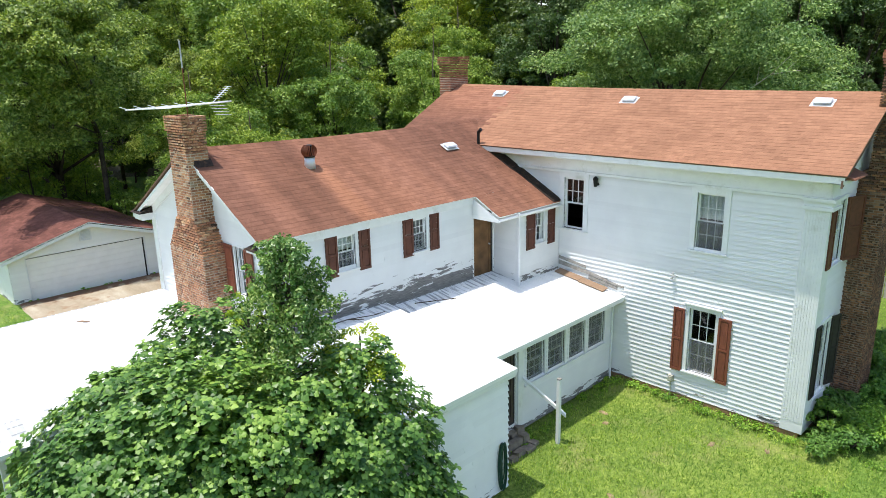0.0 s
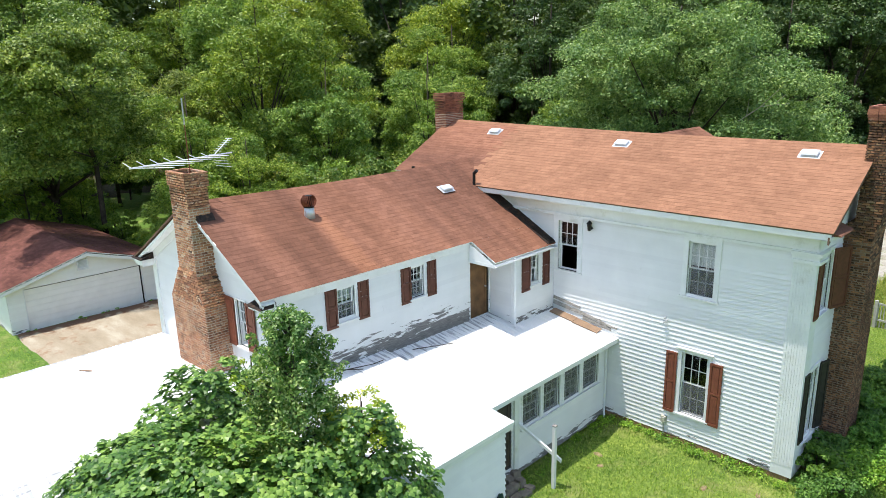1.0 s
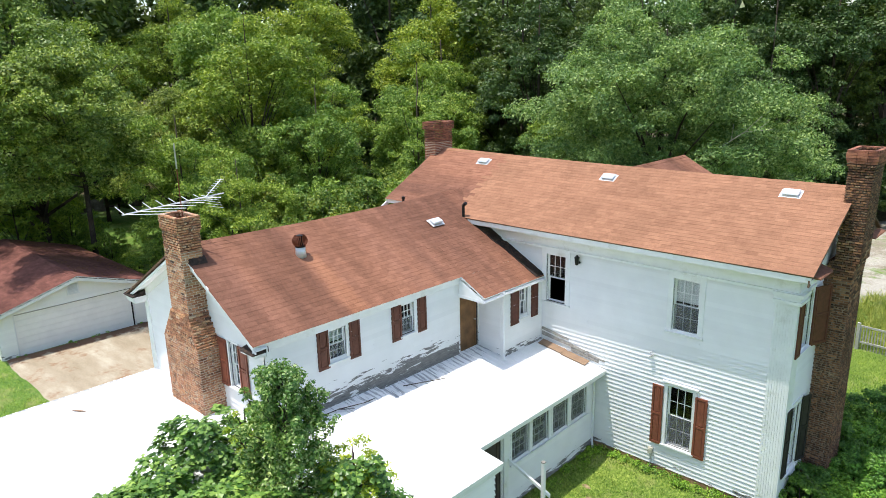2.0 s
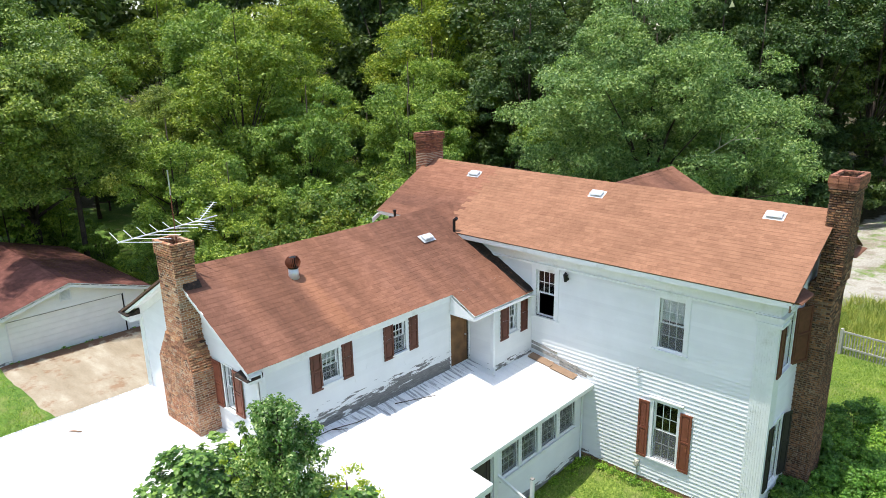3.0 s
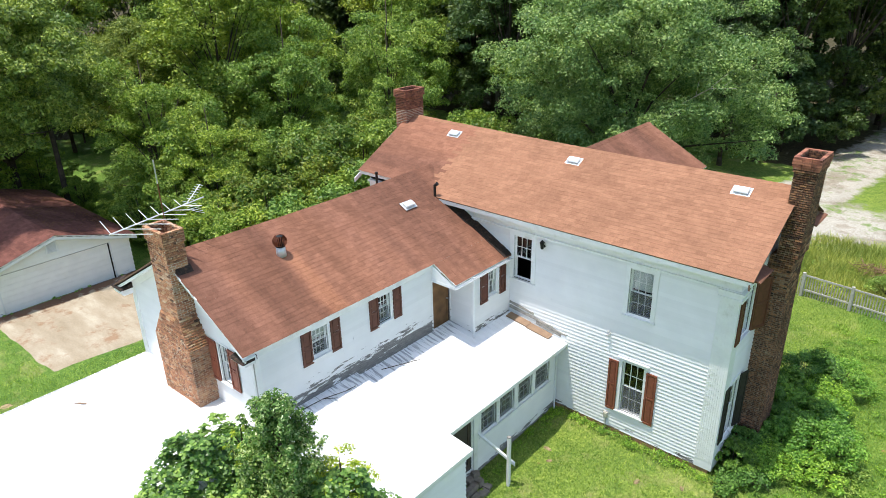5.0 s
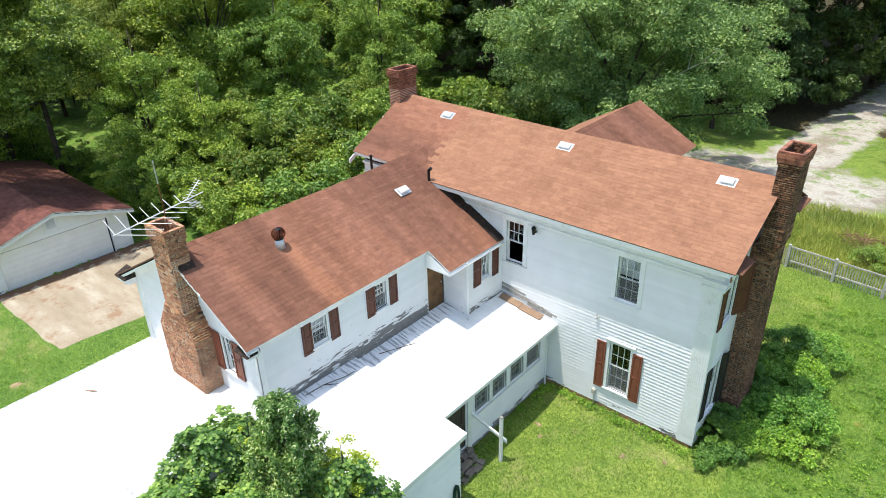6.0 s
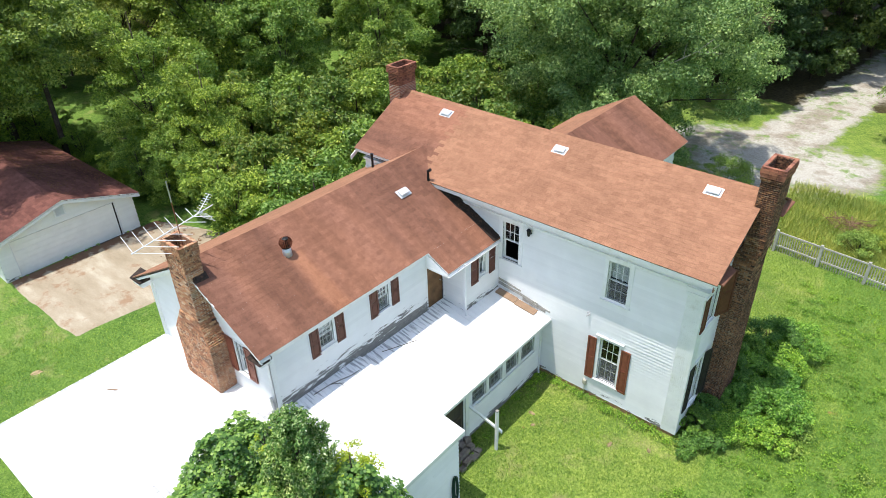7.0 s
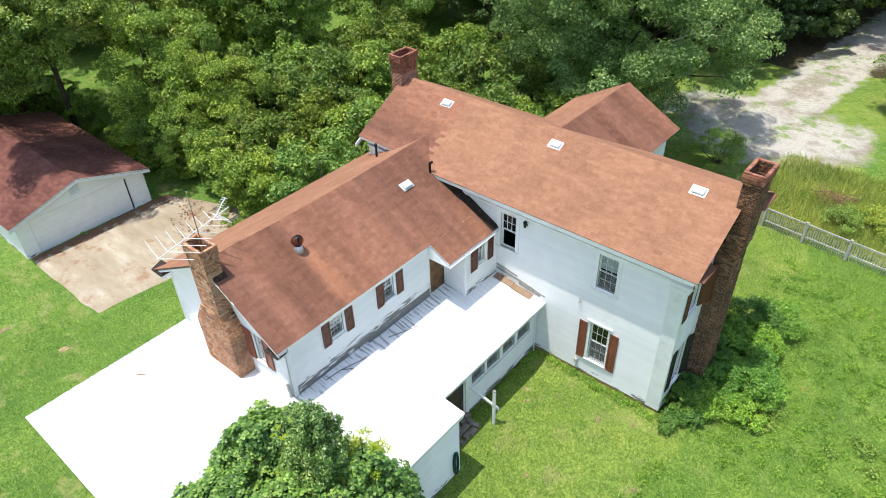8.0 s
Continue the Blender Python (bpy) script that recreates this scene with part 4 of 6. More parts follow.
def roof_vent(x, y, z, n, along):
    e = thing("roof_vent", (x, y, z), "low white metal vent on the shingle roof", "roof vent", "roof vents")
    n, along = Vector(n).normalized(), Vector(along).normalized()
    up = n.cross(along).normalized()
    if up.z < 0:
        up = -up
    P = Vector((x, y, z))
    q = lambda a, v, h: P + along * a + up * v + n * h
    k = Build()
    k.solid([q(-0.27, -0.19, 0.012), q(0.27, -0.19, 0.012), q(0.27, 0.17, 0.012), q(-0.27, 0.17, 0.012)], [q(-0.27, -0.19, 0.024), q(0.27, -0.19, 0.024), q(0.27, 0.17, 0.018), q(-0.27, 0.17, 0.018)])
    part("flange", k, M_ALU, e)
    k = Build()
    k.solid([q(-0.19, -0.1, 0.03), q(0.19, -0.1, 0.03), q(0.19, 0.1, 0.03), q(-0.19, 0.1, 0.03)], [q(-0.19, -0.11, 0.085), q(0.19, -0.11, 0.085), q(0.19, 0.1, 0.07), q(-0.19, 0.1, 0.07)])
    k.solid([q(-0.22, -0.14, 0.086), q(0.22, -0.14, 0.086), q(0.22, 0.12, 0.071), q(-0.22, 0.12, 0.071)], [q(-0.2, -0.11, 0.115), q(0.2, -0.11, 0.115), q(0.2, 0.1, 0.1), q(-0.2, 0.1, 0.1)])
    part("hood", k, M_ALU, e)


nf = (0, -SL, 1)
for x, y in ((-3.29, 2.2), (1.97, 2.1), (7.37, 2.2)):
    roof_vent(x, y, MZ + SL * (y + 0.57) + bow((x + 6.1) / 14.93, 0.85), nf, (1, 0, 0))

# ---- rear wing ----
WX, WZ, EX = -3.1, 7.32, 0.18
EZ = WZ - SL * (EX - WX)
wing = thing("house_wing", (-3.1, -4.7, -0.6), "white wooden wing with peeling paint and a brown-red roof", "house wing")
F_WF = frame_of((0, -9.5, 0), (0, 1, 0), (1, 0, 0))
fy = lambda y: y + 9.5
wing_holes = [(fy(-7.73), fy(-7.2), 4.38, 5.22), (fy(-5.28), fy(-4.8), 4.36, 5.22), (fy(-2.93), fy(-2.08), 3.0, 4.98)]
wall(wing, F_WF, fy(0.0), 2.9, 5.45, wing_holes, 0.14, M_SIDING_WING, label="white wall with paint peeling off grey boards", joint=5)
F_WG = frame_of((-6.25, -9.5, 0), (1, 0, 0), (0, -1, 0))
wtop = lambda a: WZ - SL * abs(a - 3.15) - 0.1
wall(wing, F_WG, 6.25, 2.9, wtop, [(4.62, 5.05, 3.9, 5.1)], 0.14, M_SIDING, breaks=(3.15,), label="white clapboard gable wall")
F_WB = frame_of((-6.25, 0, 0), (0, -1, 0), (-1, 0, 0))
wall(wing, F_WB, 9.5, -0.6, 5.5, [], 0.28, M_SIDING, label="white clapboard rear wall")
b = Build()
b.box((-6.2, -9.4, -0.9), (-0.05, -9.2, 2.9))
b.box((-0.25, -9.2, -0.9), (-0.05, 0, 2.9))
part("lower_wall", b, M_CORE, wing)
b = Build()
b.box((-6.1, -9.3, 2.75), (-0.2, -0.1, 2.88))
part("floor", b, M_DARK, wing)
F_SM = frame_of((0.95, -2.02, 0), (0, 1, 0), (1, 0, 0))
small_hole = (0.79, 1.19, 3.95, 4.9)
wall(wing, F_SM, 1.98, 2.6, 5.05, [small_hole], 0.14, M_SIDING_ROOM, label="white wall of the small projecting room")
F_SS = frame_of((0.0, -2.02, 0), (1, 0, 0), (0, -1, 0))
wall(wing, F_SS, 0.95, 2.6, lambda a: EZ - SL * (a - 0.18) - 0.08, [], 0.14, M_SIDING_ROOM, label="white side wall of the small room")
window(wing, F_WF, *wing_holes[0], casing=0.05, curtain=0.45, screen=1, proud=0.04)
window(wing, F_WF, *wing_holes[1], casing=0.05, screen=1, proud=0.04)
window(wing, F_SM, *small_hole, casing=0.05, cols=2, proud=0.04)
window(wing, F_WG, 4.62, 5.05, 3.9, 5.1, casing=0.05)
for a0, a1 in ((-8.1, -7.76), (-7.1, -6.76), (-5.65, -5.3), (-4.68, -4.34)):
    shutter(wing, F_WF, fy(a0), fy(a1), 4.26, 5.32, M_SHUTTER_UNLIT, out=0.03)
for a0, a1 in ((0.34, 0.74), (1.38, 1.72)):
    shutter(wing, F_SM, a0, a1, 3.8, 4.93, M_SHUTTER_UNLIT, out=0.03)
shutter(wing, F_WG, 4.05, 4.55, 3.85, 5.1, M_SHUTTER)
shutter(wing, F_WG, 5.12, 5.5, 3.9, 5.1, M_SHUTTER)
door = Build()
local_box(door, F_WF, fy(-2.9), fy(-2.11), -0.08, -0.04, 3.0, 4.95)
local_box(door, F_WF, fy(-2.9), fy(-2.11), -0.04, -0.025, 4.6, 4.68)
for a in (-2.9, -2.19):
    local_box(door, F_WF, fy(a), fy(a + 0.08), -0.04, -0.028, 3.0, 4.6)
dr = part("door", door, M_PLY, wing, "weathered brown plywood door")
k = Build()
k.tube((-0.03, -2.2, 3.95), (0.02, -2.2, 3.95), 0.025)
part("door_knob", k, M_METAL, dr)
k = Build()
for a in (-2.97, -2.08):
    local_box(k, F_WF, fy(a), fy(a + 0.05), -0.02, 0.035, 3.0, 5.0)
part("door_frame", k, M_TRIM, wing)
# roof of the wing
up_w = Vector((-1, 0, SL))
lw = math.hypot(EX - WX, SL * (EX - WX))
roof(wing, (EX, -9.9, EZ), (0, 1, 0), up_w, 10.75, lw, M_ROOF_OLD, label="brown-red shingle roof slope", seed=7, sag=lambda u, v: -0.07 * math.sin(math.pi * u) * v)
le = math.hypot(0.87, SL * 0.87)
roof(wing, (EX + 0.87, -2.98, EZ - SL * 0.87), (0, 1, 0), up_w, 2.97, le, M_ROOF_OLD, label="brown-red shingle roof over the small room", seed=8)
lb = math.hypot(3.6, SL * 3.6)
roof(wing, (WX - 3.6, 0.9, WZ - SL * 3.6), (0, -1, 0), (1, 0, SL), 10.8, lb, M_ROOF_MAIN, label="brown-red shingle roof slope", seed=9, edge=M_DECK, sag=lambda u, v: -0.07 * math.sin(math.pi * u) * v)
ridge_cap(wing, (WX, -9.9, WZ), (WX, 0.9, WZ), M_ROOF_OLD, (1, 0, -SL), (-1, 0, -SL), droop=0.08)
boxes("fascia", [
    ((0.047, -9.85, EZ - 0.24), (0.075, -2.98, EZ - 0.06)),
    ((0.0, -2.98, EZ - SL * 0.87 - 0.17), (EX + 0.85, -2.94, EZ - SL * 0.87 - 0.08)),
    ((0.98, -2.0, EZ - SL * 0.87 - 0.17), (EX + 0.84, -0.02, EZ - SL * 0.87 - 0.08)),
], M_TRIM, wing)
k = Build()
zc = EZ - SL * 0.87
k.solid([(0.06, -2.97, EZ - 0.09), (1.03, -2.97, zc - 0.1), (1.03, -2.97, zc - 0.16), (0.06, -2.97, zc - 0.16)], [(0.06, -2.93, EZ - 0.09), (1.03, -2.93, zc - 0.1), (1.03, -2.93, zc - 0.16), (0.06, -2.93, zc - 0.16)])
part("porch_gable", k, M_TRIM, wing)
for x0, s in ((EX, -1), (WX - 3.6, 1)):
    p = Vector((x0, -9.86, (EZ if s < 0 else WZ - SL * 3.6) - 0.09))
    q = Vector((WX, -9.86, WZ - 0.09))
    rk = Build()
    rk.solid([p, q, q + Vector((0, 0.04, 0)), p + Vector((0, 0.04, 0))], [p - Vector((0, 0, 0.09)), q - Vector((0, 0, 0.09)), q + Vector((0, 0.04, -0.09)), p + Vector((0, 0.04, -0.09))])
    part("rake_board", rk, M_TRIM, wing)
for x0, s in ((EX, -1), (WX - 3.6, 1)):
    p = Vector((x0, -9.565, (EZ if s < 0 else WZ - SL * 3.6) - 0.1))
    q = Vector((WX, -9.565, WZ - 0.1))
    for nm, o, h in (("frieze_board", Vector((0, 0.035, 0)), 0.24), ("soffit", Vector((0, -0.3, 0)), 0.03)):
        rk = Build()
        rk.solid([p, q, q + o, p + o], [p - Vector((0, 0, h)), q - Vector((0, 0, h)), q + o - Vector((0, 0, h)), p + o - Vector((0, 0, h))])
        part(nm, rk, M_TRIM, wing)
boxes("soffit_board", [((-6.72, -9.86, 5.1), (-6.2, -9.0, 5.16)), ((-6.72, -9.9, 5.16), (-6.2, -9.5, 5.3)), ((-0.45, -9.86, EZ - 0.3), (0.16, -9.5, EZ - 0.22))], M_TRIM, wing)
k = Build()
k.solid([(-6.8, -9.95, 5.3), (-6.15, -9.95, 5.3), (-6.15, -9.5, 5.3), (-6.8, -9.5, 5.3)], [(-6.8, -9.93, 5.32), (-6.15, -9.93, 5.32), (-6.15, -9.5, 5.5), (-6.8, -9.5, 5.5)])
part("cornice_return", k, M_FLASH, wing, "small dark cornice return")
k = Build()
k.solid([(-0.45, -9.92, EZ - 0.22), (0.17, -9.92, EZ - 0.22), (0.17, -9.5, EZ - 0.22), (-0.45, -9.5, EZ - 0.22)], [(-0.45, -9.9, EZ - 0.2), (0.17, -9.9, EZ - 0.2), (0.17, -9.5, EZ - 0.1), (-0.45, -9.5, EZ - 0.1)])
part("cornice_return", k, M_FLASH, wing, "small dark cornice return")
boxes("corner_board", [
    ((-6.3, -9.56, 2.9), (-6.05, -9.46, 5.3)),
    ((-0.13, -9.55, 3.0), (0.04, -9.5, 5.3)),
    ((0.0, -9.55, 3.0), (0.05, -9.38, 5.3)),
    ((0.9, -2.07, 2.65), (1.0, -1.95, 4.95)),
], M_TRIM, wing)
chimney(wing, [(2.8, 4.85, (-3.86, -2.06, -10.12, -9.45), (-3.86, -2.06, -10.12, -9.45)), (4.85, 5.65, (-3.86, -2.06, -10.12, -9.45), (-3.44, -2.5, -10.05, -9.48)), (5.65, 7.75, (-3.43, -2.5, -10.03, -9.5), (-3.43, -2.5, -10.03, -9.5)), (7.75, 8.12, (-3.46, -2.47, -10.06, -9.47), (-3.46, -2.47, -10.06, -9.47))], M_BRICK_ONE, M_BRICK, "old mottled brick chimney with stepped shoulders", seed=11, hollow=0.5, pieces=290, pick=lambda k: k[0][2] > 5.2 and k[4] in (0, 1))
k = Build()
k.solid([(-2.52, -9.9, 6.98), (-2.38, -9.86, 6.93), (-2.36, -9.45, 6.93), (-2.52, -9.42, 7.0)], [(-2.52, -9.88, 7.1), (-2.46, -9.85, 7.06), (-2.46, -9.47, 7.05), (-2.52, -9.44, 7.1)])
part("flashing", k, M_FLASH, wing)
roof_vent(-1.93, -1.87, WZ - SL * 1.17, (SL, 0, 1), (0, 1, 0))
pipe = Build()
pipe.tube((-1.9, -0.55, 6.5), (-1.9, -0.55, 7.05), 0.05)
pipe.tube((-1.9, -0.55, 7.02), (-1.78, -0.55, 7.12), 0.055, 0.06)
lone("vent_pipe", pipe, M_BLACK, "black plumbing vent pipe on the wing roof", "vent pipe")
pipe = Build()
pipe.tube((-4.6, -0.75, 6.3), (-4.6, -0.75, 7.0), 0.045)
pipe.tube((-4.6, -0.75, 6.98), (-4.6, -0.75, 7.06), 0.06)
lone("vent_pipe", pipe, M_BLACK, "black plumbing vent pipe on the wing's far roof slope", "vent pipe")


def turbine(x, y, z):
    e = thing("turbine_vent", (x, y, z), "rusty turbine vent on a galvanised collar", "roof vent")
    k = Build()
    k.tube((x, y, z - 0.1), (x, y, z + 0.2), 0.15, 0.13, 20)
    part("collar", k, M_ALU, e, "", True)
    k = Build()
    k.tube((x, y, z + 0.2), (x, y, z + 0.23), 0.145, 0.145, 20)
    k.tube((x, y, z + 0.505), (x, y, z + 0.53), 0.1, 0.03, 20)
    k.tube((x, y, z + 0.22), (x, y, z + 0.505), 0.08, 0.08, 12)
    # hub made black to paint in the dark gaps between the blades
    part("hub", k, M_BLACK, e)
    for i in range(20):
        a = 2 * math.pi * i / 20
        k = Build()
        prev = None
        for j in range(7):
            t = j / 6
            r = 0.1 + 0.11 * math.sin(math.pi * (0.15 + 0.75 * t))
            aa = a + 0.5 * t
            p = Vector((x + r * math.cos(aa), y + r * math.sin(aa), z + 0.225 + 0.29 * t))
            q = Vector((x + (r - 0.04) * math.cos(aa + 0.22), y + (r - 0.04) * math.sin(aa + 0.22), z + 0.225 + 0.29 * t))
            if prev:
                k.poly([prev[0], prev[1], q, p])
            prev = (p, q)
        part("blade", k, M_RUST, e)


turbine(-1.98, -7.0, WZ - SL * 1.12)

# ---- screened porch, shed and their low roofs ----
porch = thing("porch", (1.6, -3.1, -0.25), "enclosed porch with screened windows under a low white metal roof", "porch")
za = lambda x: 3.2 - 0.03 * -x if x < 0 else 3.2 - 0.111 * x
zb = lambda x: 3.06 - 0.172 * x
k = Build()
k.strip([((x, -6.3, zb(x)), (x, -0.03, zb(x)), (x, -0.03, zb(x) - 0.07), (x, -6.3, zb(x) - 0.07)) for x in [-0.02 + 0.338 * i for i in range(11)]])
pr = part("roof", k, M_ROOF_WHITE, porch, "low white-coated metal roof with grey seams")
k = Build()
for i in range(27):
    y = -6.2 + 0.23 * i
    k.solid([(0.0, y - 0.02, zb(0)), (3.36, y - 0.02, zb(3.36)), (3.36, y + 0.02, zb(3.36)), (0.0, y + 0.02, zb(0))], [(0.0, y - 0.008, zb(0) + 0.014), (3.36, y - 0.008, zb(3.36) + 0.014), (3.36, y + 0.008, zb(3.36) + 0.014), (0.0, y + 0.008, zb(0) + 0.014)])
part("seams", k, M_ROOF_WHITE, pr)["kind"] = "stuff"
F_P = frame_of((2.95, -6.2, 0), (0, 1, 0), (1, 0, 0))
py = lambda y: y + 6.2
p_holes = [(py(a - 0.06), py(c + 0.06), 1.1, 2.15) for a, c in ((-4.12, -3.46), (-3.2, -2.54), (-2.22, -1.56), (-1.27, -0.55))]
p_holes.insert(0, (py(-5.75), py(-4.62), 0.15, 2.1))
wall(porch, F_P, py(-0.04), -0.15, 2.42, p_holes, 0.127, M_SIDING, label="white clapboard porch wall", joint=6, lap=0.06)
for h in p_holes[1:]:
    window(porch, F_P, *h, cols=3, rows=2, casing=0.06, label="white porch window with a dark screen", screen=2)
k = Build()
local_box(k, F_P, p_holes[0][0], p_holes[0][1], -0.1, -0.06, 0.15, 2.1)
pd = part("door", k, plain("dark_door", (0.06, 0.05, 0.045), 0.6), porch, "dark screen door in the shade")
k = Build()
for a0, a1, z0, z1 in ((0, 0.09, 0.15, 2.1), (1.04, 1.13, 0.15, 2.1), (0.09, 1.04, 0.15, 0.3), (0.09, 1.04, 0.95, 1.05), (0.09, 1.04, 2.0, 2.1)):
    local_box(k, F_P, p_holes[0][0] + a0, p_holes[0][0] + a1, -0.06, -0.035, z0, z1)
part("door_rail", k, plain("door_brown", (0.09, 0.07, 0.055), 0.6), pd)
k = Build()
k.box((2.9, -4.58, -0.2), (3.05, -4.4, 2.44))
part("corner_post", k, M_TRIM, porch)
k = Build()
k.box((3.3, -6.25, zb(3.36) - 0.14), (3.345, -0.04, zb(3.36) - 0.02))
part("fascia", k, M_TRIM, porch)
k = Build()
k.box((-0.0, -6.2, -0.3), (2.8, -0.1, 0.1))
part("floor", k, M_DARK, porch)
k = Build()
k.box((-0.0, -6.3, -0.9), (2.95, -6.2, 2.4))
part("side_wall", k, M_CORE, porch)

shed = thing("shed", (0, -11, -0.6), "white clapboard shed and carport under a flat white metal roof", "shed")
k = Build()
k.strip([((x, -15.45, za(x)), (x, -9.5, za(x)), (x, -9.5, za(x) - 0.08), (x, -15.45, za(x) - 0.08)) for x in (-6.25, -5, -4, -3, -2, -1, 0, 0.8)])
part("roof", k, M_ROOF_WHITE, shed, "flat white-coated metal carport roof, blinding in the sun")
k = Build()
k.strip([((x, -10.2 if x > 0.9 else -9.497, za(x) + 0.003), (x, -6.3, za(x) + 0.003), (x, -6.3, za(x) - 0.08), (x, -10.2 if x > 0.9 else -9.497, za(x) - 0.08)) for x in (0.0, 0.4, 0.8, 0.95, 1.6, 2.4, 3.2, 4.4)])
sr = part("roof", k, M_ROOF_WHITE, shed, "flat white-coated metal roof, blinding in the sun")
k = Build()
for i in range(28):
    x = -6.2 + 0.25 * i
    y1 = -9.52
    k.solid([(x - 0.02, -15.44, za(x)), (x + 0.02, -15.44, za(x)), (x + 0.02, y1, za(x)), (x - 0.02, y1, za(x))], [(x - 0.008, -15.44, za(x) + 0.013), (x + 0.008, -15.44, za(x) + 0.013), (x + 0.008, y1, za(x) + 0.013), (x - 0.008, y1, za(x) + 0.013)])
for i in range(14):
    y = -9.5 + 0.23 * i
    k.solid([(0.02, y - 0.02, za(0)), (4.4, y - 0.02, za(4.4)), (4.4, y + 0.02, za(4.4)), (0.02, y + 0.02, za(0))], [(0.02, y - 0.008, za(0) + 0.013), (4.4, y - 0.008, za(4.4) + 0.013), (4.4, y + 0.008, za(4.4) + 0.013), (0.02, y + 0.008, za(0) + 0.013)])
part("seams", k, M_ROOF_WHITE, sr)["kind"] = "stuff"
F_S = frame_of((4.22, -10.2, 0), (0, 1, 0), (1, 0, 0))
wall(shed, F_S, 3.75, -0.2, 2.6, [], 0.15, M_SIDING_SHED, label="white clapboard shed wall", lap=0.07)
F_S2 = frame_of((4.22, -6.45, 0), (-1, 0, 0), (0, 1, 0))
wall(shed, F_S2, 1.3, -0.2, 2.6, [], 0.17, M_SIDING_SHED, label="white clapboard shed end wall")
boxes("fascia", [((4.34, -10.2, za(4.4) - 0.18), (4.385, -6.345, za(4.4) - 0.082)), ((3.2, -6.34, za(4.4) - 0.16), (4.38, -6.31, za(4.4) - 0.082))], M_TRIM, shed)
boxes("post", [((x - 0.06, y - 0.06, -0.9), (x + 0.06, y + 0.06, za(x) - 0.08)) for x, y in ((-5.9, -14.7), (-3, -14.7), (0.6, -14.7), (-5.9, -12.0))], M_TRIM, shed)

# ---- annex behind the house ----
annex = thing("rear_annex", (1.5, 7, -0.6), "one-storey rear ell with a brown-red gable roof", "house wing")
AX, AZ, AE = 1.5, 8.0, 6.6
la = math.hypot(2.55, AZ - AE)
roof(annex, (4.05, 3.0, AE), (0, 1, 0), (-2.55, 0, AZ - AE), 5.6, la, M_ROOF_OLD, label="brown-red shingle roof slope", seed=13)
# lit slope takes the brighter shingles: the sunlight is put into its colour
roof(annex, (-1.05, 8.6, AE), (0, -1, 0), (2.55, 0, AZ - AE), 5.6, la, M_ROOF_MAIN, label="brown-red shingle roof slope", seed=14)
ridge_cap(annex, (AX, 3.0, AZ), (AX, 8.6, AZ), M_ROOF_OLD, (1, 0, -SL), (-1, 0, -SL))
F_A = frame_of((3.65, 5.3, 0), (0, 1, 0), (1, 0, 0))
wall(annex, F_A, 3.0, -0.8, 6.55, [], 0.3, M_SIDING, label="white clapboard wall")
F_A2 = frame_of((3.65, 8.3, 0), (-1, 0, 0), (0, 1, 0))
wall(annex, F_A2, 4.3, -0.8, lambda a: 7.9 - SL * abs(a - 2.15) - 0.1, [], 0.3, M_SIDING, breaks=(2.15,), label="white clapboard gable wall")

# ---- garage ----
garage = thing("garage", (-26, -6.95, -0.85), "white clapboard garage with a dull red shingle roof", "garage")
F_G = frame_of((-20.98, -10.4, 0), (0, 1, 0), (1, 0, 0))
gy = lambda y: y + 10.4
GS = 0.3
g_top = lambda a: 2.4 - GS * abs(a - gy(-6.95)) - 0.08
g_hole = (gy(-9.75), gy(-4.4), -0.82, 1.18)
wall(garage, F_G, gy(-3.45), -0.85, g_top, [g_hole], 0.13, M_SIDING_GARAGE, breaks=(gy(-6.95),), label="white clapboard garage front", joint=3)
F_G2 = frame_of((-20.98, -3.45, 0), (-1, 0, 0), (0, 1, 0))
wall(garage, F_G2, 11, -0.85, 1.25, [], 0.26, M_SIDING_GARAGE, label="white clapboard side wall")
F_G3 = frame_of((-31.98, -10.4, 0), (1, 0, 0), (0, -1, 0))
wall(garage, F_G3, 11, -0.85, 1.25, [], 0.26, M_SIDING_GARAGE, label="white clapboard side wall")
M_DOOR = plain("door_white", (0.88, 0.872, 0.85), 0.5, vary=0.04, scale=2)
k = Build()
local_box(k, F_G, g_hole[0] + 0.06, g_hole[1] - 0.06, -0.12, -0.1, -0.82, 1.16)
gd = part("garage_door", k, M_DOOR, garage, "wide white sectional garage door")
for i in range(7):
    k = Build()
    z0 = -0.82 + 0.28 * i
    local_box(k, F_G, g_hole[0] + 0.06, g_hole[1] - 0.06, -0.099, -0.06, z0, z0 + 0.275)
    part("door_panel", k, M_DOOR, gd)
# black strips put the dark gaps at the door's right and top into colour
k = Build()
local_box(k, F_G, g_hole[1] - 0.13, g_hole[1] - 0.06, -0.058, -0.05, -0.82, 1.14)
local_box(k, F_G, g_hole[0] + 0.06, g_hole[1] - 0.06, -0.058, -0.05, 1.13, 1.165)
part("door_seal", k, M_BLACK, gd, "black strip for the dark gap along the door")
for a0, a1, z0, z1 in ((g_hole[0], g_hole[0] + 0.06, -0.82, 1.18), (g_hole[1] - 0.06, g_hole[1], -0.82, 1.18), (g_hole[0], g_hole[1], 1.181, 1.24)):
    k = Build()
    local_box(k, F_G, a0, a1, -0.1, 0.04, z0, z1)
    part("door_frame", k, M_TRIM, garage)
k = Build()
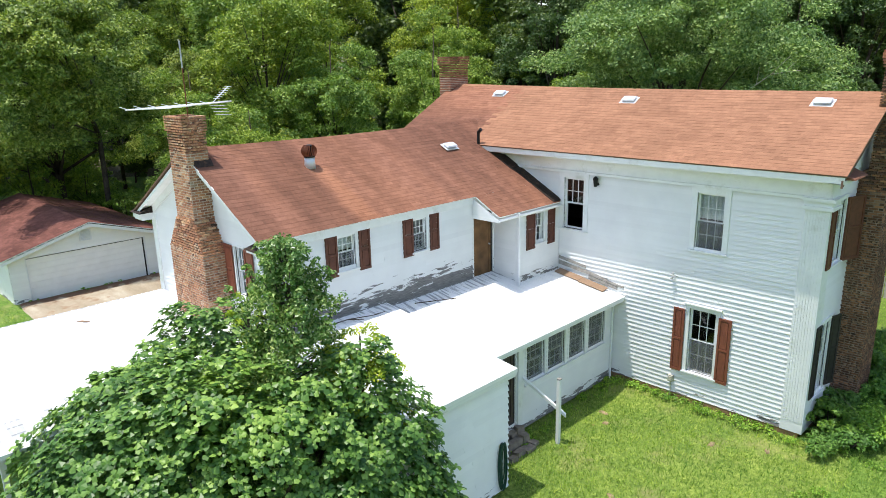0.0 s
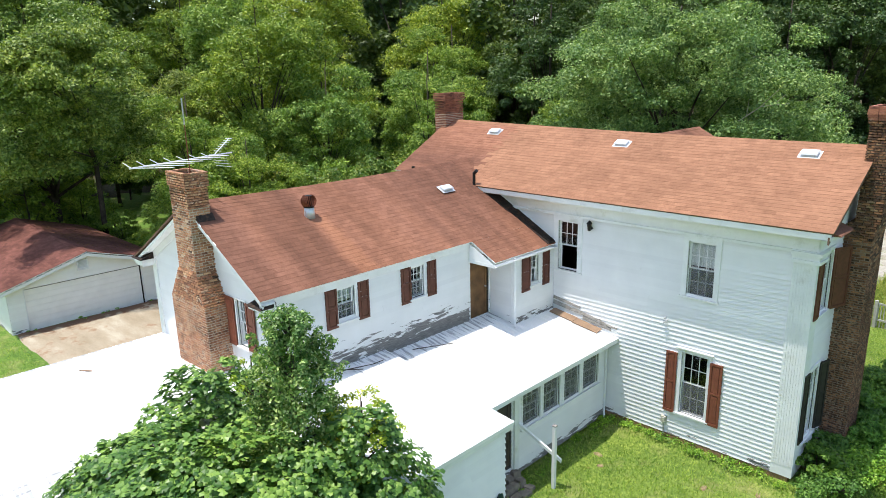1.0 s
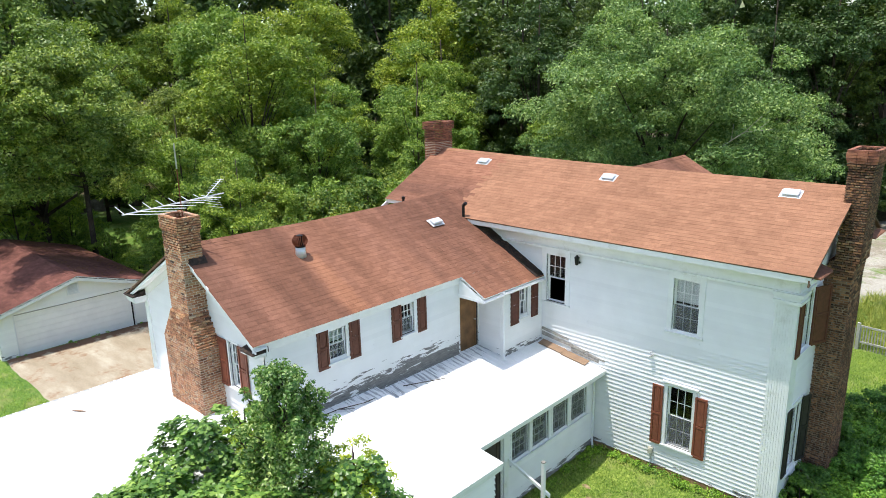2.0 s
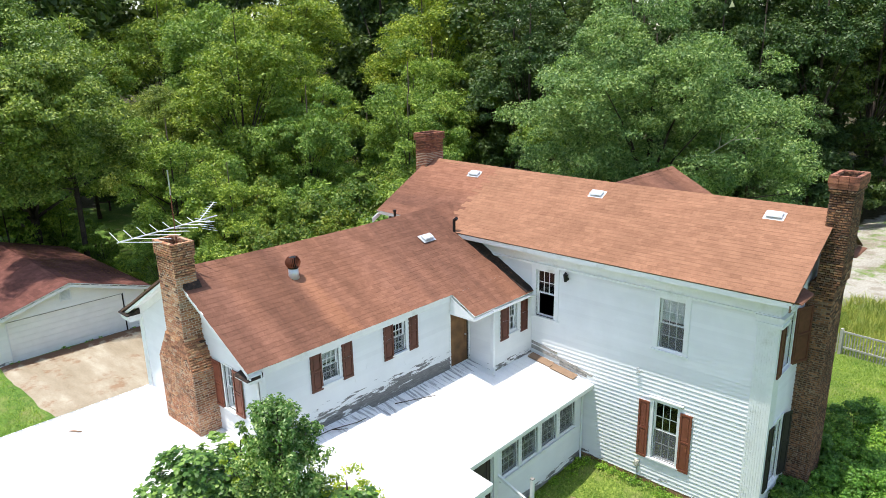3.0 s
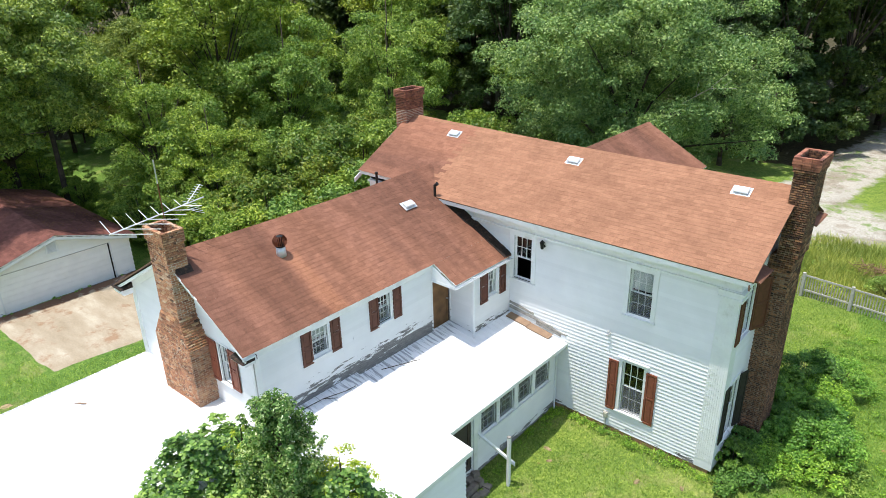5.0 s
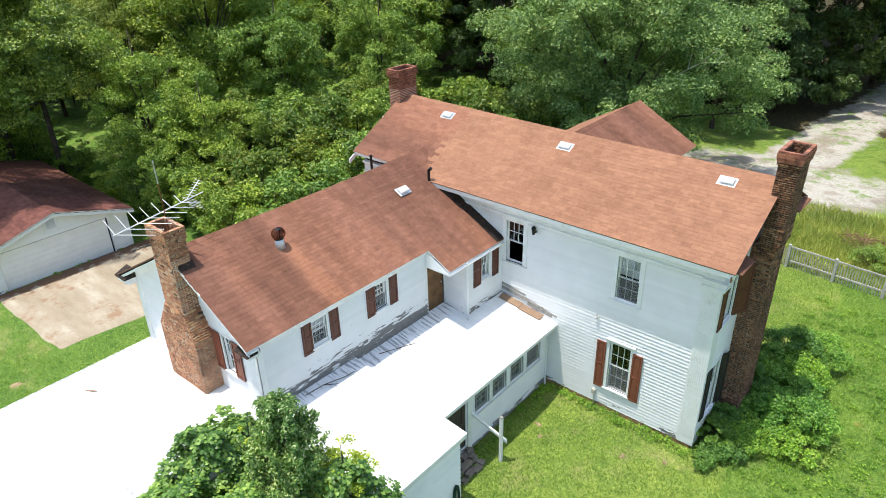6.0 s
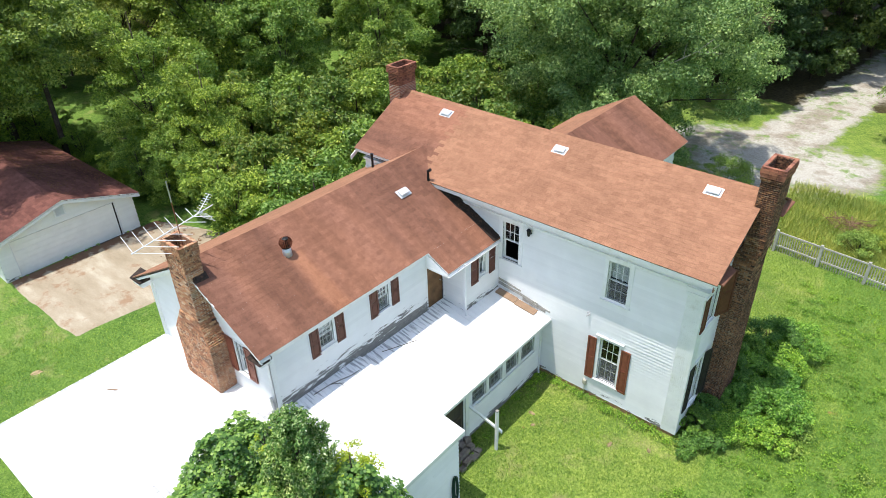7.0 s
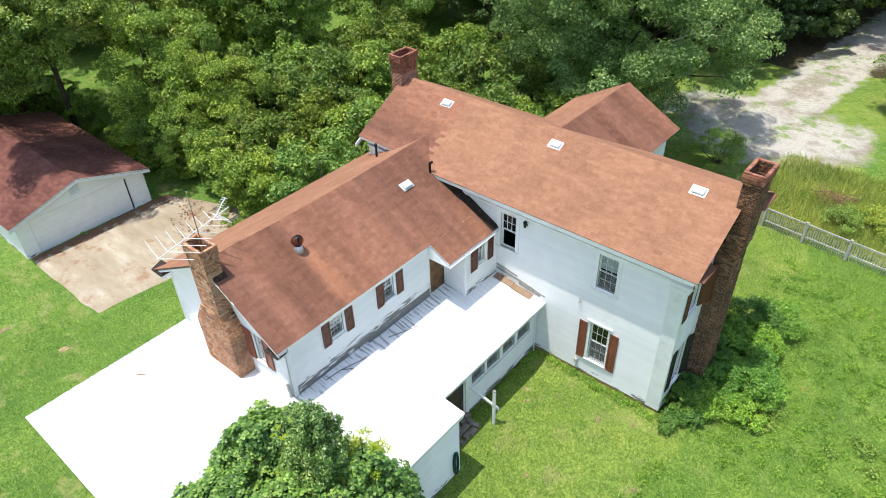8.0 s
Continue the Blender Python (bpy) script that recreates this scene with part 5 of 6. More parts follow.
for i in range(8):
    z = 1.62 + 0.06 * i
    k.solid([F_G(gy(-7.32), 0.03, z), F_G(gy(-6.9), 0.03, z), F_G(gy(-6.9), 0.07, z - 0.04), F_G(gy(-7.32), 0.07, z - 0.04)], [F_G(gy(-7.32), 0.03, z + 0.012), F_G(gy(-6.9), 0.03, z + 0.012), F_G(gy(-6.9), 0.07, z - 0.028), F_G(gy(-7.32), 0.07, z - 0.028)])
for a0, a1, z0, z1 in ((-7.38, -7.32, 1.54, 2.14), (-6.9, -6.84, 1.54, 2.14), (-7.32, -6.9, 1.54, 1.58), (-7.32, -6.9, 2.1, 2.14)):
    local_box(k, F_G, gy(a0), gy(a1), 0.02, 0.08, z0, z1)
part("gable_vent", k, M_TRIM, garage, "white louvred gable vent")
lg = math.hypot(3.8, GS * 3.8)
roof(garage, (-20.6, -3.15, 2.45 - GS * 3.8), (-1, 0, 0), (0, -1, GS), 11.8, lg, M_ROOF_GARAGE, label="dull red shingle roof slope with fallen leaves", seed=15)
roof(garage, (-32.4, -10.75, 2.45 - GS * 3.8), (1, 0, 0), (0, 1, GS), 11.8, lg, M_ROOF_GARAGE, label="dull red shingle roof slope", seed=16)
ridge_cap(garage, (-20.6, -6.95, 2.45), (-32.4, -6.95, 2.45), M_ROOF_GARAGE, (0, 1, -GS), (0, -1, -GS))
for y0 in (-3.15, -10.75):
    k = Build()
    p, q = Vector((-20.66, y0, 2.45 - GS * 3.8 - 0.08)), Vector((-20.66, -6.95, 2.37))
    k.solid([p, q, q + Vector((0.05, 0, 0)), p + Vector((0.05, 0, 0))], [p - Vector((0, 0, 0.14)), q - Vector((0, 0, 0.14)), q + Vector((0.05, 0, -0.14)), p + Vector((0.05, 0, -0.14))])
    part("rake_board", k, M_TRIM, garage)
boxes("fascia", [((-32, -3.2, 1.14), (-20.68, -3.16, 1.26))], M_TRIM, garage)
lone("driveway", drive, M_DRIVE, "stained pale concrete drive before the garage", "driveway", kind="structure", smooth=True)


# ---- plants ----
def leaf_mesh(name, centres, radii, count, size, seed, template, material, flat=0.75, shell=0.5, up=0.55, spread=0.75):
    """One mesh of many single leaves gathered in clumps."""
    rng = np.random.default_rng(seed)
    c = np.asarray(centres, float)
    r = np.asarray(radii, float)
    wgt = r ** 2
    pick = rng.choice(len(c), size=count, p=wgt / wgt.sum())
    d = rng.normal(size=(count, 3))
    d /= np.linalg.norm(d, axis=1)[:, None]
    low = d[:, 2] < -0.25
    d[low, 2] *= -0.7
    rad = shell + (1 - shell) * rng.random(count) ** 0.6
    pos = c[pick] + d * (r[pick] * rad)[:, None] * np.array([1, 1, flat])
    nrm = d * 0.6 + np.array([0, 0, up]) + rng.normal(size=(count, 3)) * spread * 0.5
    nrm /= np.linalg.norm(nrm, axis=1)[:, None]
    t = rng.normal(size=(count, 3)) + d * 0.8
    t -= nrm * (t * nrm).sum(1)[:, None]
    t /= np.linalg.norm(t, axis=1)[:, None]
    s = np.cross(nrm, t)
    tv, tf = template
    tv = np.asarray(tv, float)
    k = len(tv)
    sc = size * rng.uniform(0.65, 1.25, count)
    V = pos[:, None, :] + sc[:, None, None] * (t[:, None, :] * tv[None, :, 0, None] + s[:, None, :] * tv[None, :, 1, None] + nrm[:, None, :] * tv[None, :, 2, None])
    V = V.reshape(-1, 3)
    tf = np.asarray(tf)
    Fc = (tf[None, :, :] + (np.arange(count) * k)[:, None, None]).reshape(-1, 3)
    me = bpy.data.meshes.new(name)
    me.vertices.add(len(V))
    me.vertices.foreach_set("co", V.ravel())
    me.loops.add(len(Fc) * 3)
    me.loops.foreach_set("vertex_index", Fc.ravel().astype(np.int32))
    me.polygons.add(len(Fc))
    me.polygons.foreach_set("loop_start", np.arange(len(Fc), dtype=np.int32) * 3)
    me.update(calc_edges=True)
    me.validate()
    me.materials.append(material)
    return me


LEAF = ([(-0.5, 0, 0), (0, 0.27, 0.06), (0.5, 0, -0.04), (0, -0.27, 0.06)], [(0, 2, 1), (0, 3, 2)])
CHIP = ([(-0.42, 0.3, 0), (-0.38, -0.3, 0.06), (0.6, 0.04, -0.08)], [(0, 1, 2)])


def crown_points(rng, clumps, radius, z0, z1, lump=(0.06, 0.19)):
    """Centres and sizes of foliage clumps, gathered on large boughs with gaps between them."""
    mid, half = (z0 + z1) / 2, (z1 - z0) / 2
    boughs = []
    while len(boughs) < max(15, clumps // 9):
        d = rng.normal(size=3)
        d /= np.linalg.norm(d)
        k, r = rng.uniform(0.25, 0.78), radius * rng.uniform(0.2, 0.36)
        taper = 1.0 if d[2] < 0.2 else 1.0 - 0.25 * d[2]
        boughs.append((np.array([d[0] * radius * k * taper, d[1] * radius * k * taper, mid + d[2] * half * k]), r, d))
    share = np.array([r * r for _, r, _ in boughs])
    out, rad = [], []
    for b in rng.choice(len(boughs), size=clumps, p=share / share.sum()):
        c, r, d = boughs[b]
        e = rng.normal(size=3)
        e = e / np.linalg.norm(e) + 0.55 * d + np.array([0, 0, 0.3])
        e /= np.linalg.norm(e)
        p = c + e * r * rng.uniform(0.7, 1.05) * np.array([1, 1, 0.85])
        out.append(tuple(p))
        rad.append(radius * rng.uniform(*lump))
    return np.array(out), np.array(rad)


def tree(name, height, radius, base, clumps, leaves, size, seed, material, label, category="tree", trunk_r=0.22, template=CHIP, flat=0.88, limbs=14, lean=0.0, lump=(0.1, 0.21), lie=(0.0, 0.0)):
    """Tapered trunk, limbs out to the foliage clumps, and a crown of single leaves; stands at the origin."""
    rng = np.random.default_rng(seed)
    e = thing(name, (0, 0, 0), label, category)
    pts, rad = crown_points(rng, clumps, radius, base - 0.12 * (height - base), height, lump)
    pts[:, 2] = np.where(pts[:, 2] < base + 0.3, base + 0.3 + 0.25 * (base + 0.3 - pts[:, 2]), pts[:, 2])
    pts = pts + np.array([lie[0], lie[1], 0])
    k = Build()
    fork = base + (height - base) * 0.35
    k.tube((0, 0, -0.4), (0.05, 0.02, base), trunk_r * 1.15, trunk_r * 0.8, 10)
    k.tube((0.05, 0.02, base), (lean + lie[0] * 0.6, 0.1 + lie[1] * 0.6, fork), trunk_r * 0.8, trunk_r * 0.55, 10)
    k.tube((lean + lie[0] * 0.6, 0.1 + lie[1] * 0.6, fork), (lean + lie[0], lie[1], height * 0.8), trunk_r * 0.55, 0.03, 8)
    order = rng.permutation(len(pts))[:limbs]
    for i in order:
        p = pts[i]
        z = base * 0.8 + (p[2] - base * 0.8) * 0.45
        z = max(base * 0.6, z)
        s = Vector((lean * z / height + lie[0] * 0.7 * max(0, z - base * 0.9) / (height - base), 0.05 + lie[1] * 0.7 * max(0, z - base * 0.9) / (height - base), z))
        m = s.lerp(Vector(p), 0.5) + Vector((0, 0, 0.06 * radius))
        k.tube(s, m, trunk_r * 0.3, trunk_r * 0.18, 6)
        k.tube(m, p, trunk_r * 0.18, 0.02, 5)
    part("trunk", k, M_BARK, e, "", True)
    me = leaf_mesh("crown", pts, rad, leaves, size, seed + 50, template, material, flat, 0.5, 0.4, 1.15)
    part("crown", me, material, e)
    return e


def grove(src, places, group=""):
    """Copies of one tree; the first place takes the tree itself."""
    for i, (x, y, turn, s) in enumerate(places):
        m = pose(x, y, gz(x, y), 0, 0, turn)
        if i == 0:
            src.matrix_basis = m @ Matrix.Diagonal((s, s, s, 1))
        else:
            o = copy_thing(src, m)
            o.matrix_basis = m @ Matrix.Diagonal((s, s, s, 1))
        if group and i == 0:
            src["group"] = group


def scatter(rnd, n, x0, x1, y0, y1, keep, s0=0.8, s1=1.2, gap=2.0):
    got = []
    for _ in range(n * 60):
        if len(got) >= n:
            break
        x, y = rnd.uniform(x0, x1), rnd.uniform(y0, y1)
        if keep(x, y) and all((x - a) ** 2 + (y - c) ** 2 > gap * gap for a, c, _, _ in got):
            got.append((x, y, rnd.uniform(0, 360), rnd.uniform(s0, s1)))
    return got


R = random.Random(4)
big = tree("shade_tree", 17.6, 9.1, 0.6, 820, 245000, 0.15, 21, M_LEAF_GREY, "large rounded shade tree with grey-green leaves", trunk_r=0.3, limbs=24, lump=(0.04, 0.12))
grove(big, [(-4.5, 18.9, 215, 1.0)])
tall = tree("hardwood_tree", 22.5, 6.6, 0.9, 340, 44000, 0.225, 22, M_LEAF_MID, "tall hardwood tree with a full green crown", trunk_r=0.2, limbs=16, lump=(0.06, 0.19))
light = tree("young_hardwood_tree", 17.0, 5.3, 0.6, 310, 40000, 0.2, 23, M_LEAF_LIGHT, "light green hardwood tree at the edge of the woods", trunk_r=0.16, limbs=14, lump=(0.06, 0.19))
dark = tree("woodland_tree", 29.0, 6.4, 1.0, 230, 8600, 0.52, 24, M_LEAF_DARK, "dark green tree deep in the woods", trunk_r=0.3, limbs=12, lump=(0.11, 0.24))
bushy = tree("thicket_shrub", 6.2, 2.9, 0.4, 190, 10000, 0.18, 25, M_LEAF_OLIVE, "dense olive-green shrub with reddish tips in an overgrown thicket", "shrub", trunk_r=0.08, limbs=10, lump=(0.06, 0.19))
bushy2 = tree("thicket_bush", 6.0, 2.8, 0.3, 190, 10000, 0.18, 26, M_LEAF_LIGHT, "dense bright green shrub in an overgrown thicket", "shrub", trunk_r=0.08, limbs=10, lump=(0.06, 0.19))
# woods behind and beside the garage
grove(tall, [(-38.5, -7.0, 10, 0.8), (-34.8, -10.5, 200, 0.75), (-31.5, 9.6, 80, 0.92), (-49, 5, 200, 0.95), (-50, -6, 40, 1.1), (-40, 13, 300, 1.0), (-52, 14, 90, 1.1), (-47, 25, 10, 1.15), (-36, 33, 70, 1.1)], "hardwood trees of the woods")
grove(light, [(-26.2, 1.3, 15, 0.74), (10.9, 33.6, 40, 0.78), (-33, 16, 130, 1.0), (-27, 22, 260, 0.95), (-30, 28, 0, 1.1), (-27, 12, 200, 0.85), (-15, 27, 100, 0.8), (-22, 17, 30, 0.8), (-20.6, 1.8, 10, 0.58)], "young trees at the woods' edge")
woods = [(-43.6, 40.9, 0, 1.2), (-62.6, 49.2, 40, 1.3), (-50.7, 41, 80, 1.2), (-35.3, 55.6, 120, 1.3), (-13.3, 43, 160, 1.2), (-13.1, 49.6, 200, 1.3), (-30.1, 58.9, 240, 1.3), (-50.1, 50.9, 280, 1.3)]
woods += [(15, 40, 30, 0.9), (13.5, 51, 70, 1.0), (8, 64, 10, 1.2), (-31, 38, 210, 1.1), (-22, 42, 100, 1.1), (-9, 46, 30, 1.2), (-3, 52, 80, 1.3)]
woods += [(-61.2, 22, 10, 1.4), (-73.3, 25.4, 60, 1.4), (-60.4, -1.8, 200, 1.4), (-64, 0, 60, 1.5), (-60, 10, 200, 1.5), (-56, 22, 20, 1.4)]
woods += [(-50, 58, 0, 1.6), (-58, 52, 50, 1.65), (-67, 46, 100, 1.6), (-76, 40, 150, 1.6), (-62, 66, 200, 1.7), (-42, 68, 300, 1.6), (-10, 72, 120, 1.6), (1, 72, 170, 1.6), (-102, 26, 60, 1.8), (-60, 47, 30, 1.5), (-96, 19, 80, 1.9), (-5, 87, 40, 1.6), (-84, 33, 200, 1.7), (-72, 58, 90, 1.7), (-38, 48, 0, 1.3), (-84, 14, 30, 1.6)]
edge_tree = tree("dark_hardwood_tree", 24.0, 5.6, 0.8, 280, 25000, 0.27, 30, M_LEAF_DARK, "tall dark green tree at the edge of the woods", trunk_r=0.25, limbs=12, lump=(0.06, 0.18))
grove(edge_tree, [(-13, 34, 10, 0.9), (-8, 37, 90, 1.0), (-2.5, 43, 10, 1.0), (-4, 34, 160, 0.8), (0.5, 48, 40, 1.0), (2.5, 55, 80, 1.1), (-6, 40, 20, 1.0), (-20.5, 29.5, 33, 0.95), (-25.5, 34, 71, 1.05), (-17, 35.5, 140, 1.05)], "dark trees at the woods' edge")
grove(dark, woods, "dark trees of the woods")


def thicket(x, y):
    if x > -7.6 and y < 6.5:
        return False
    return -23 < x < -4 and y > (-1.2 if x > -12.5 else -0.2 - 0.2 * (x + 12.5)) and y < 17 - 0.1 * (x + 8)


spots = scatter(R, 42, -23, -3, -3, 17, thicket, 0.85, 1.2, 2.1)
grove(bushy, spots[0::2], "shrubs of the thicket")
low = [(-37.5, -4.0, 30, 0.8), (-43.5, -2.5, 90, 1.0), (-48.5, 1.0, 60, 0.9), (-39.8, -1.6, 60, 0.75), (-33.0, -1.2, 90, 0.6), (-35.8, -2.2, 140, 0.8), (-34.3, -5.8, 40, 1.0), (-35.2, -9.6, 100, 1.0), (-38.6, -2.8, 200, 1.0), (-31.3, -1.5, 10, 0.5), (-36.5, 8.0, 10, 0.8), (-17.0, -0.3, 20, 0.8), (-22.6, 0.4, 70, 0.75), (-24.3, -1.2, 20, 0.6), (-21.5, -1.0, 75, 0.5), (-26.8, -1.6, 200, 0.45), (-19.4, 0.0, 200, 0.72), (-23.8, 2.4, 50, 0.9), (-14.8, -0.9, 130, 0.78), (-34.5, -8.5, 10, 0.75), (-46, 9, 0, 1.0), (-48, -1, 70, 1.1), (-30, 9.5, 200, 0.9)]
grove(bushy2, spots[1::2] + low, "bushes of the thicket")
over = tree("overhanging_tree", 19.0, 6.8, 1.2, 300, 80000, 0.17, 27, M_LEAF_OVER, "tall tree leaning over the garage roof", trunk_r=0.3, limbs=22, lump=(0.055, 0.18))
grove(over, [(-35.0, -4.0, 10, 1.15), (-38.0, 6.5, 150, 0.75)], "trees over the garage")
canopy = tree("spreading_tree", 15.0, 5.4, 6.2, 230, 56000, 0.17, 29, M_LEAF_OVER, "tall tree with a high canopy beside the garage", trunk_r=0.17, limbs=18, lump=(0.055, 0.18), lie=(6.4, -3.4))
grove(canopy, [(-32.0, -2.2, 0, 1.0)], "trees over the garage")
under = tree("undergrowth_bush", 5.5, 3.0, 0.2, 60, 5200, 0.31, 28, M_LEAF_DARK, "dark undergrowth at the foot of the woods", "shrub", trunk_r=0.08, limbs=8)
grove(under, [(-9, 38, 0, 1.2), (-5, 38.5, 40, 1.1), (-1.5, 40.5, 90, 1.1), (0.6, 43.5, 10, 1.0), (1.8, 48, 200, 1.1), (3, 53, 60, 1.2), (-14, 36, 33, 1.2), (-19, 36, 70, 1.2), (-52, 7, 20, 1.2), (10.5, 50, 80, 1.1), (6, 62, 20, 1.4), (-45, 33, 0, 1.7), (-52, 38, 50, 1.8), (-40, 38, 90, 1.8), (-57, 31, 150, 1.8), (-33, 42, 200, 1.8), (-27, 40, 20, 1.7)], "undergrowth of the woods")


# ---- fig tree and the plants close to the house ----
FIG_LEAF = ([(0.42, 0, 0.07), (0.04, 0, 0), (0.24, 0.37, -0.07), (0.44, 0.13, 0.02), (0.76, 0.37, -0.11), (1.0, 0.0, -0.14), (0.76, -0.37, -0.11), (0.44, -0.13, 0.02), (0.24, -0.37, -0.07)], [(0, i, i % 8 + 1) for i in range(1, 9)])


def rosettes(name, centre, axes, turn, count, per, size, seed, material):
    """Whorls of lobed leaves at the branch tips over a lumpy dome."""
    rng = np.random.default_rng(seed)
    tv, tf = np.array(FIG_LEAF[0]), np.array(FIG_LEAF[1])
    c, s = math.cos(radians(turn)), math.sin(radians(turn))
    up = Vector((0, 0, 1))
    V, F = [], []
    for i in range(count):
        d = Vector(rng.normal(size=3)).normalized()
        d.z = abs(d.z) if d.z < -0.12 else d.z
        lump = 1 + 0.15 * noise.noise(d * 3.2 + Vector((3, 1, seed))) + 0.06 * noise.noise(d * 7.0)
        k = lump * (1.0 if rng.random() < 0.6 else rng.uniform(0.84, 0.97))
        u, v, w = d.x * axes[0] * k, d.y * axes[1] * k, d.z * axes[2] * k
        p = Vector((centre[0] + u * c - v * s, centre[1] + u * s + v * c, centre[2] + w))
        if (p.x - 3.1) ** 2 + (p.y + 11.05) ** 2 < 0.7 or (p.x < 0.35 and p.y > -9.85) or (p.x < 0.8 and p.y > -15.4 and p.z < 3.12) or (p.x < 4.4 and p.y > -10.25 and p.z < 3.2):
            continue
        n = Vector((d.x / axes[0], d.y / axes[1], d.z / axes[2])).normalized()
        n = (Vector((n.x * c - n.y * s, n.x * s + n.y * c, n.z)) * 0.55 + up * 0.6 + Vector(rng.normal(size=3)) * 0.2).normalized()
        a = n.orthogonal().normalized()
        b = n.cross(a)
        spin = rng.uniform(0, 6.28)
        for j in range(per):
            ang = spin + 2.4 * j
            lift = math.radians(rng.uniform(-15, 20) + 45 * (j / per) ** 2)
            flatd = a * math.cos(ang) + b * math.sin(ang)
            t = flatd * math.cos(lift) + n * math.sin(lift)
            side = n.cross(t).normalized()
            nn = t.cross(side)
            z = size * rng.uniform(0.75, 1.2) * (1 - 0.4 * j / per)
            M = np.array([t, side, nn])
            F.append(tf + len(V) * len(tv))
            V.append(np.array(p) + (tv * z) @ M)
    me = bpy.data.meshes.new(name)
    me.from_pydata(np.concatenate(V).tolist(), [], np.concatenate(F).tolist())
    me.materials.append(material)
    return me


def fig_tree():
    e = thing("fig_tree", (3.0, -12.0, -0.3), "spreading fig tree with large lobed leaves beside the low roof", "tree")
    k = Build()
    for i in range(6):
        a = i * 1.05
        base = Vector((3.0 + 0.2 * math.cos(a), -12.2 + 0.2 * math.sin(a), -0.5))
        mid = base + Vector((0.7 * math.cos(a), 0.8 * math.sin(a), 1.9))
        k.tube(base, mid, 0.1, 0.07, 8)
        for j in range(5):
            tip = mid + Vector((0.6 * math.cos(a + 0.4 * j - 0.8), 0.7 * math.sin(a + 0.4 * j - 0.8), 1.2 + 0.2 * j))
            k.tube(mid, tip, 0.05, 0.015, 5)
    part("trunk", k, M_BARK, e)
    for name, at, axes, turn, count, seed in (
        ("crown", (3.3, -12.6, 0.2), (3.9, 1.9, 4.25), 64, 3300, 32),
        ("side_crown", (0.95, -11.6, -0.3), (2.7, 1.95, 4.7), 100, 3300, 33),
        ("far_crown", (1.75, -13.4, 0.0), (2.35, 2.1, 4.25), 30, 2600, 35),
        ("low_crown", (3.95, -10.35, 0.0), (1.75, 1.4, 4.35), 57, 1400, 34),
    ):
        part(name, rosettes(name, at, axes, turn, count, 6, 0.175, seed, M_LEAF_FIG), M_LEAF_FIG, e)


fig_tree()


def upright_shrub(name, at, h0, h1, radius, clumps, leaves, size, seed, material, label, category, top=0.25, template=LEAF, shoots=0):
    rng = np.random.default_rng(seed)
    z = gz(at[0], at[1])
    e = thing(name, (at[0], at[1], z), label, category)
    pts, rad = [], []
    for i in range(clumps):
        t = i / clumps
        r = radius * (1 - (1 - top) * t ** 1.6) * math.sqrt(rng.uniform(0.05, 1))
        a = rng.uniform(0, 2 * math.pi)
        pts.append((at[0] + r * math.cos(a), at[1] + r * math.sin(a), h0 + (h1 - h0) * t))
        rad.append(radius * rng.uniform(0.16, 0.38) * (1 - 0.45 * t))
    k = Build()
    k.tube((at[0], at[1], z - 0.2), (at[0], at[1], h0 + (h1 - h0) * 0.5), 0.06, 0.035, 8)
    k.tube((at[0], at[1], h0 + (h1 - h0) * 0.5), (at[0] + 0.05, at[1], h1), 0.035, 0.008, 6)
    for p in pts[::3]:
        k.tube((at[0], at[1], max(z, p[2] - 0.4)), p, 0.02, 0.006, 5)
    for i in range(shoots):
        a, r = rng.uniform(0, 6.28), radius * rng.uniform(0.1, 0.75)
        p = Vector((at[0] + r * math.cos(a), at[1] + r * math.sin(a), h1 - (h1 - h0) * (0.1 + 0.45 * r / radius)))
        q = p + Vector((0.25 * math.cos(a), 0.25 * math.sin(a), rng.uniform(0.35, 0.7)))
        k.tube(p, q, 0.008, 0.004, 5)
        for f in (0.3, 0.55, 0.8, 1.0):
            pts.append(tuple(p.lerp(q, f)))
            rad.append(0.1)
    part("stem", k, M_BARK, e)
    part("leaves", leaf_mesh("leaves", pts, rad, leaves, size, seed + 1, template, material, 1.0, 0.35, 0.45, 0.9), material, e)
    return e


upright_shrub("slender_tree", (3.1, -11.05), 2.6, 6.3, 1.08, 190, 31000, 0.08, 41, M_LEAF_SMALL, "slender young tree with small glossy leaves growing through the fig", "tree", 0.24, shoots=26)
upright_shrub("climbing_vine", (3.8, -10.1), 2.7, 4.5, 0.9, 60, 5500, 0.075, 43, M_LEAF_VINE, "yellow-green vine climbing over the fig", "vine", 0.65)
upright_shrub("climbing_vine", (2.1, -11.3), 4.1, 5.3, 0.45, 20, 1300, 0.075, 44, M_LEAF_VINE, "yellow-green vine climbing over the fig", "vine", 0.4)


def shrub(at, radius, height, leaves, size, seed, material, label):
    rng = np.random.default_rng(seed)
    z = gz(*at)
    e = thing("shrub", (at[0], at[1], z), label, "shrub", "shrubs beside the gable")
    pts, rad = [], []
    for i in range(44):
        a, k = rng.uniform(0, 6.28), math.sqrt(rng.uniform(0, 1))
        pts.append((at[0] + radius * k * math.cos(a), at[1] + radius * k * math.sin(a), z + 0.15 + (height - 0.3) * math.sqrt(1 - 0.9 * k * k) * rng.uniform(0.55, 1)))
        rad.append(radius * rng.uniform(0.16, 0.33))
    k = Build()
    for p in pts[::2]:
        k.tube((at[0], at[1], z - 0.1), p, 0.02, 0.006, 5)
    part("stem", k, M_BARK, e)
    part("leaves", leaf_mesh("leaves", pts, rad, leaves, size, seed + 1, LEAF, material, 0.85, 0.4, 0.5, 0.7), material, e)


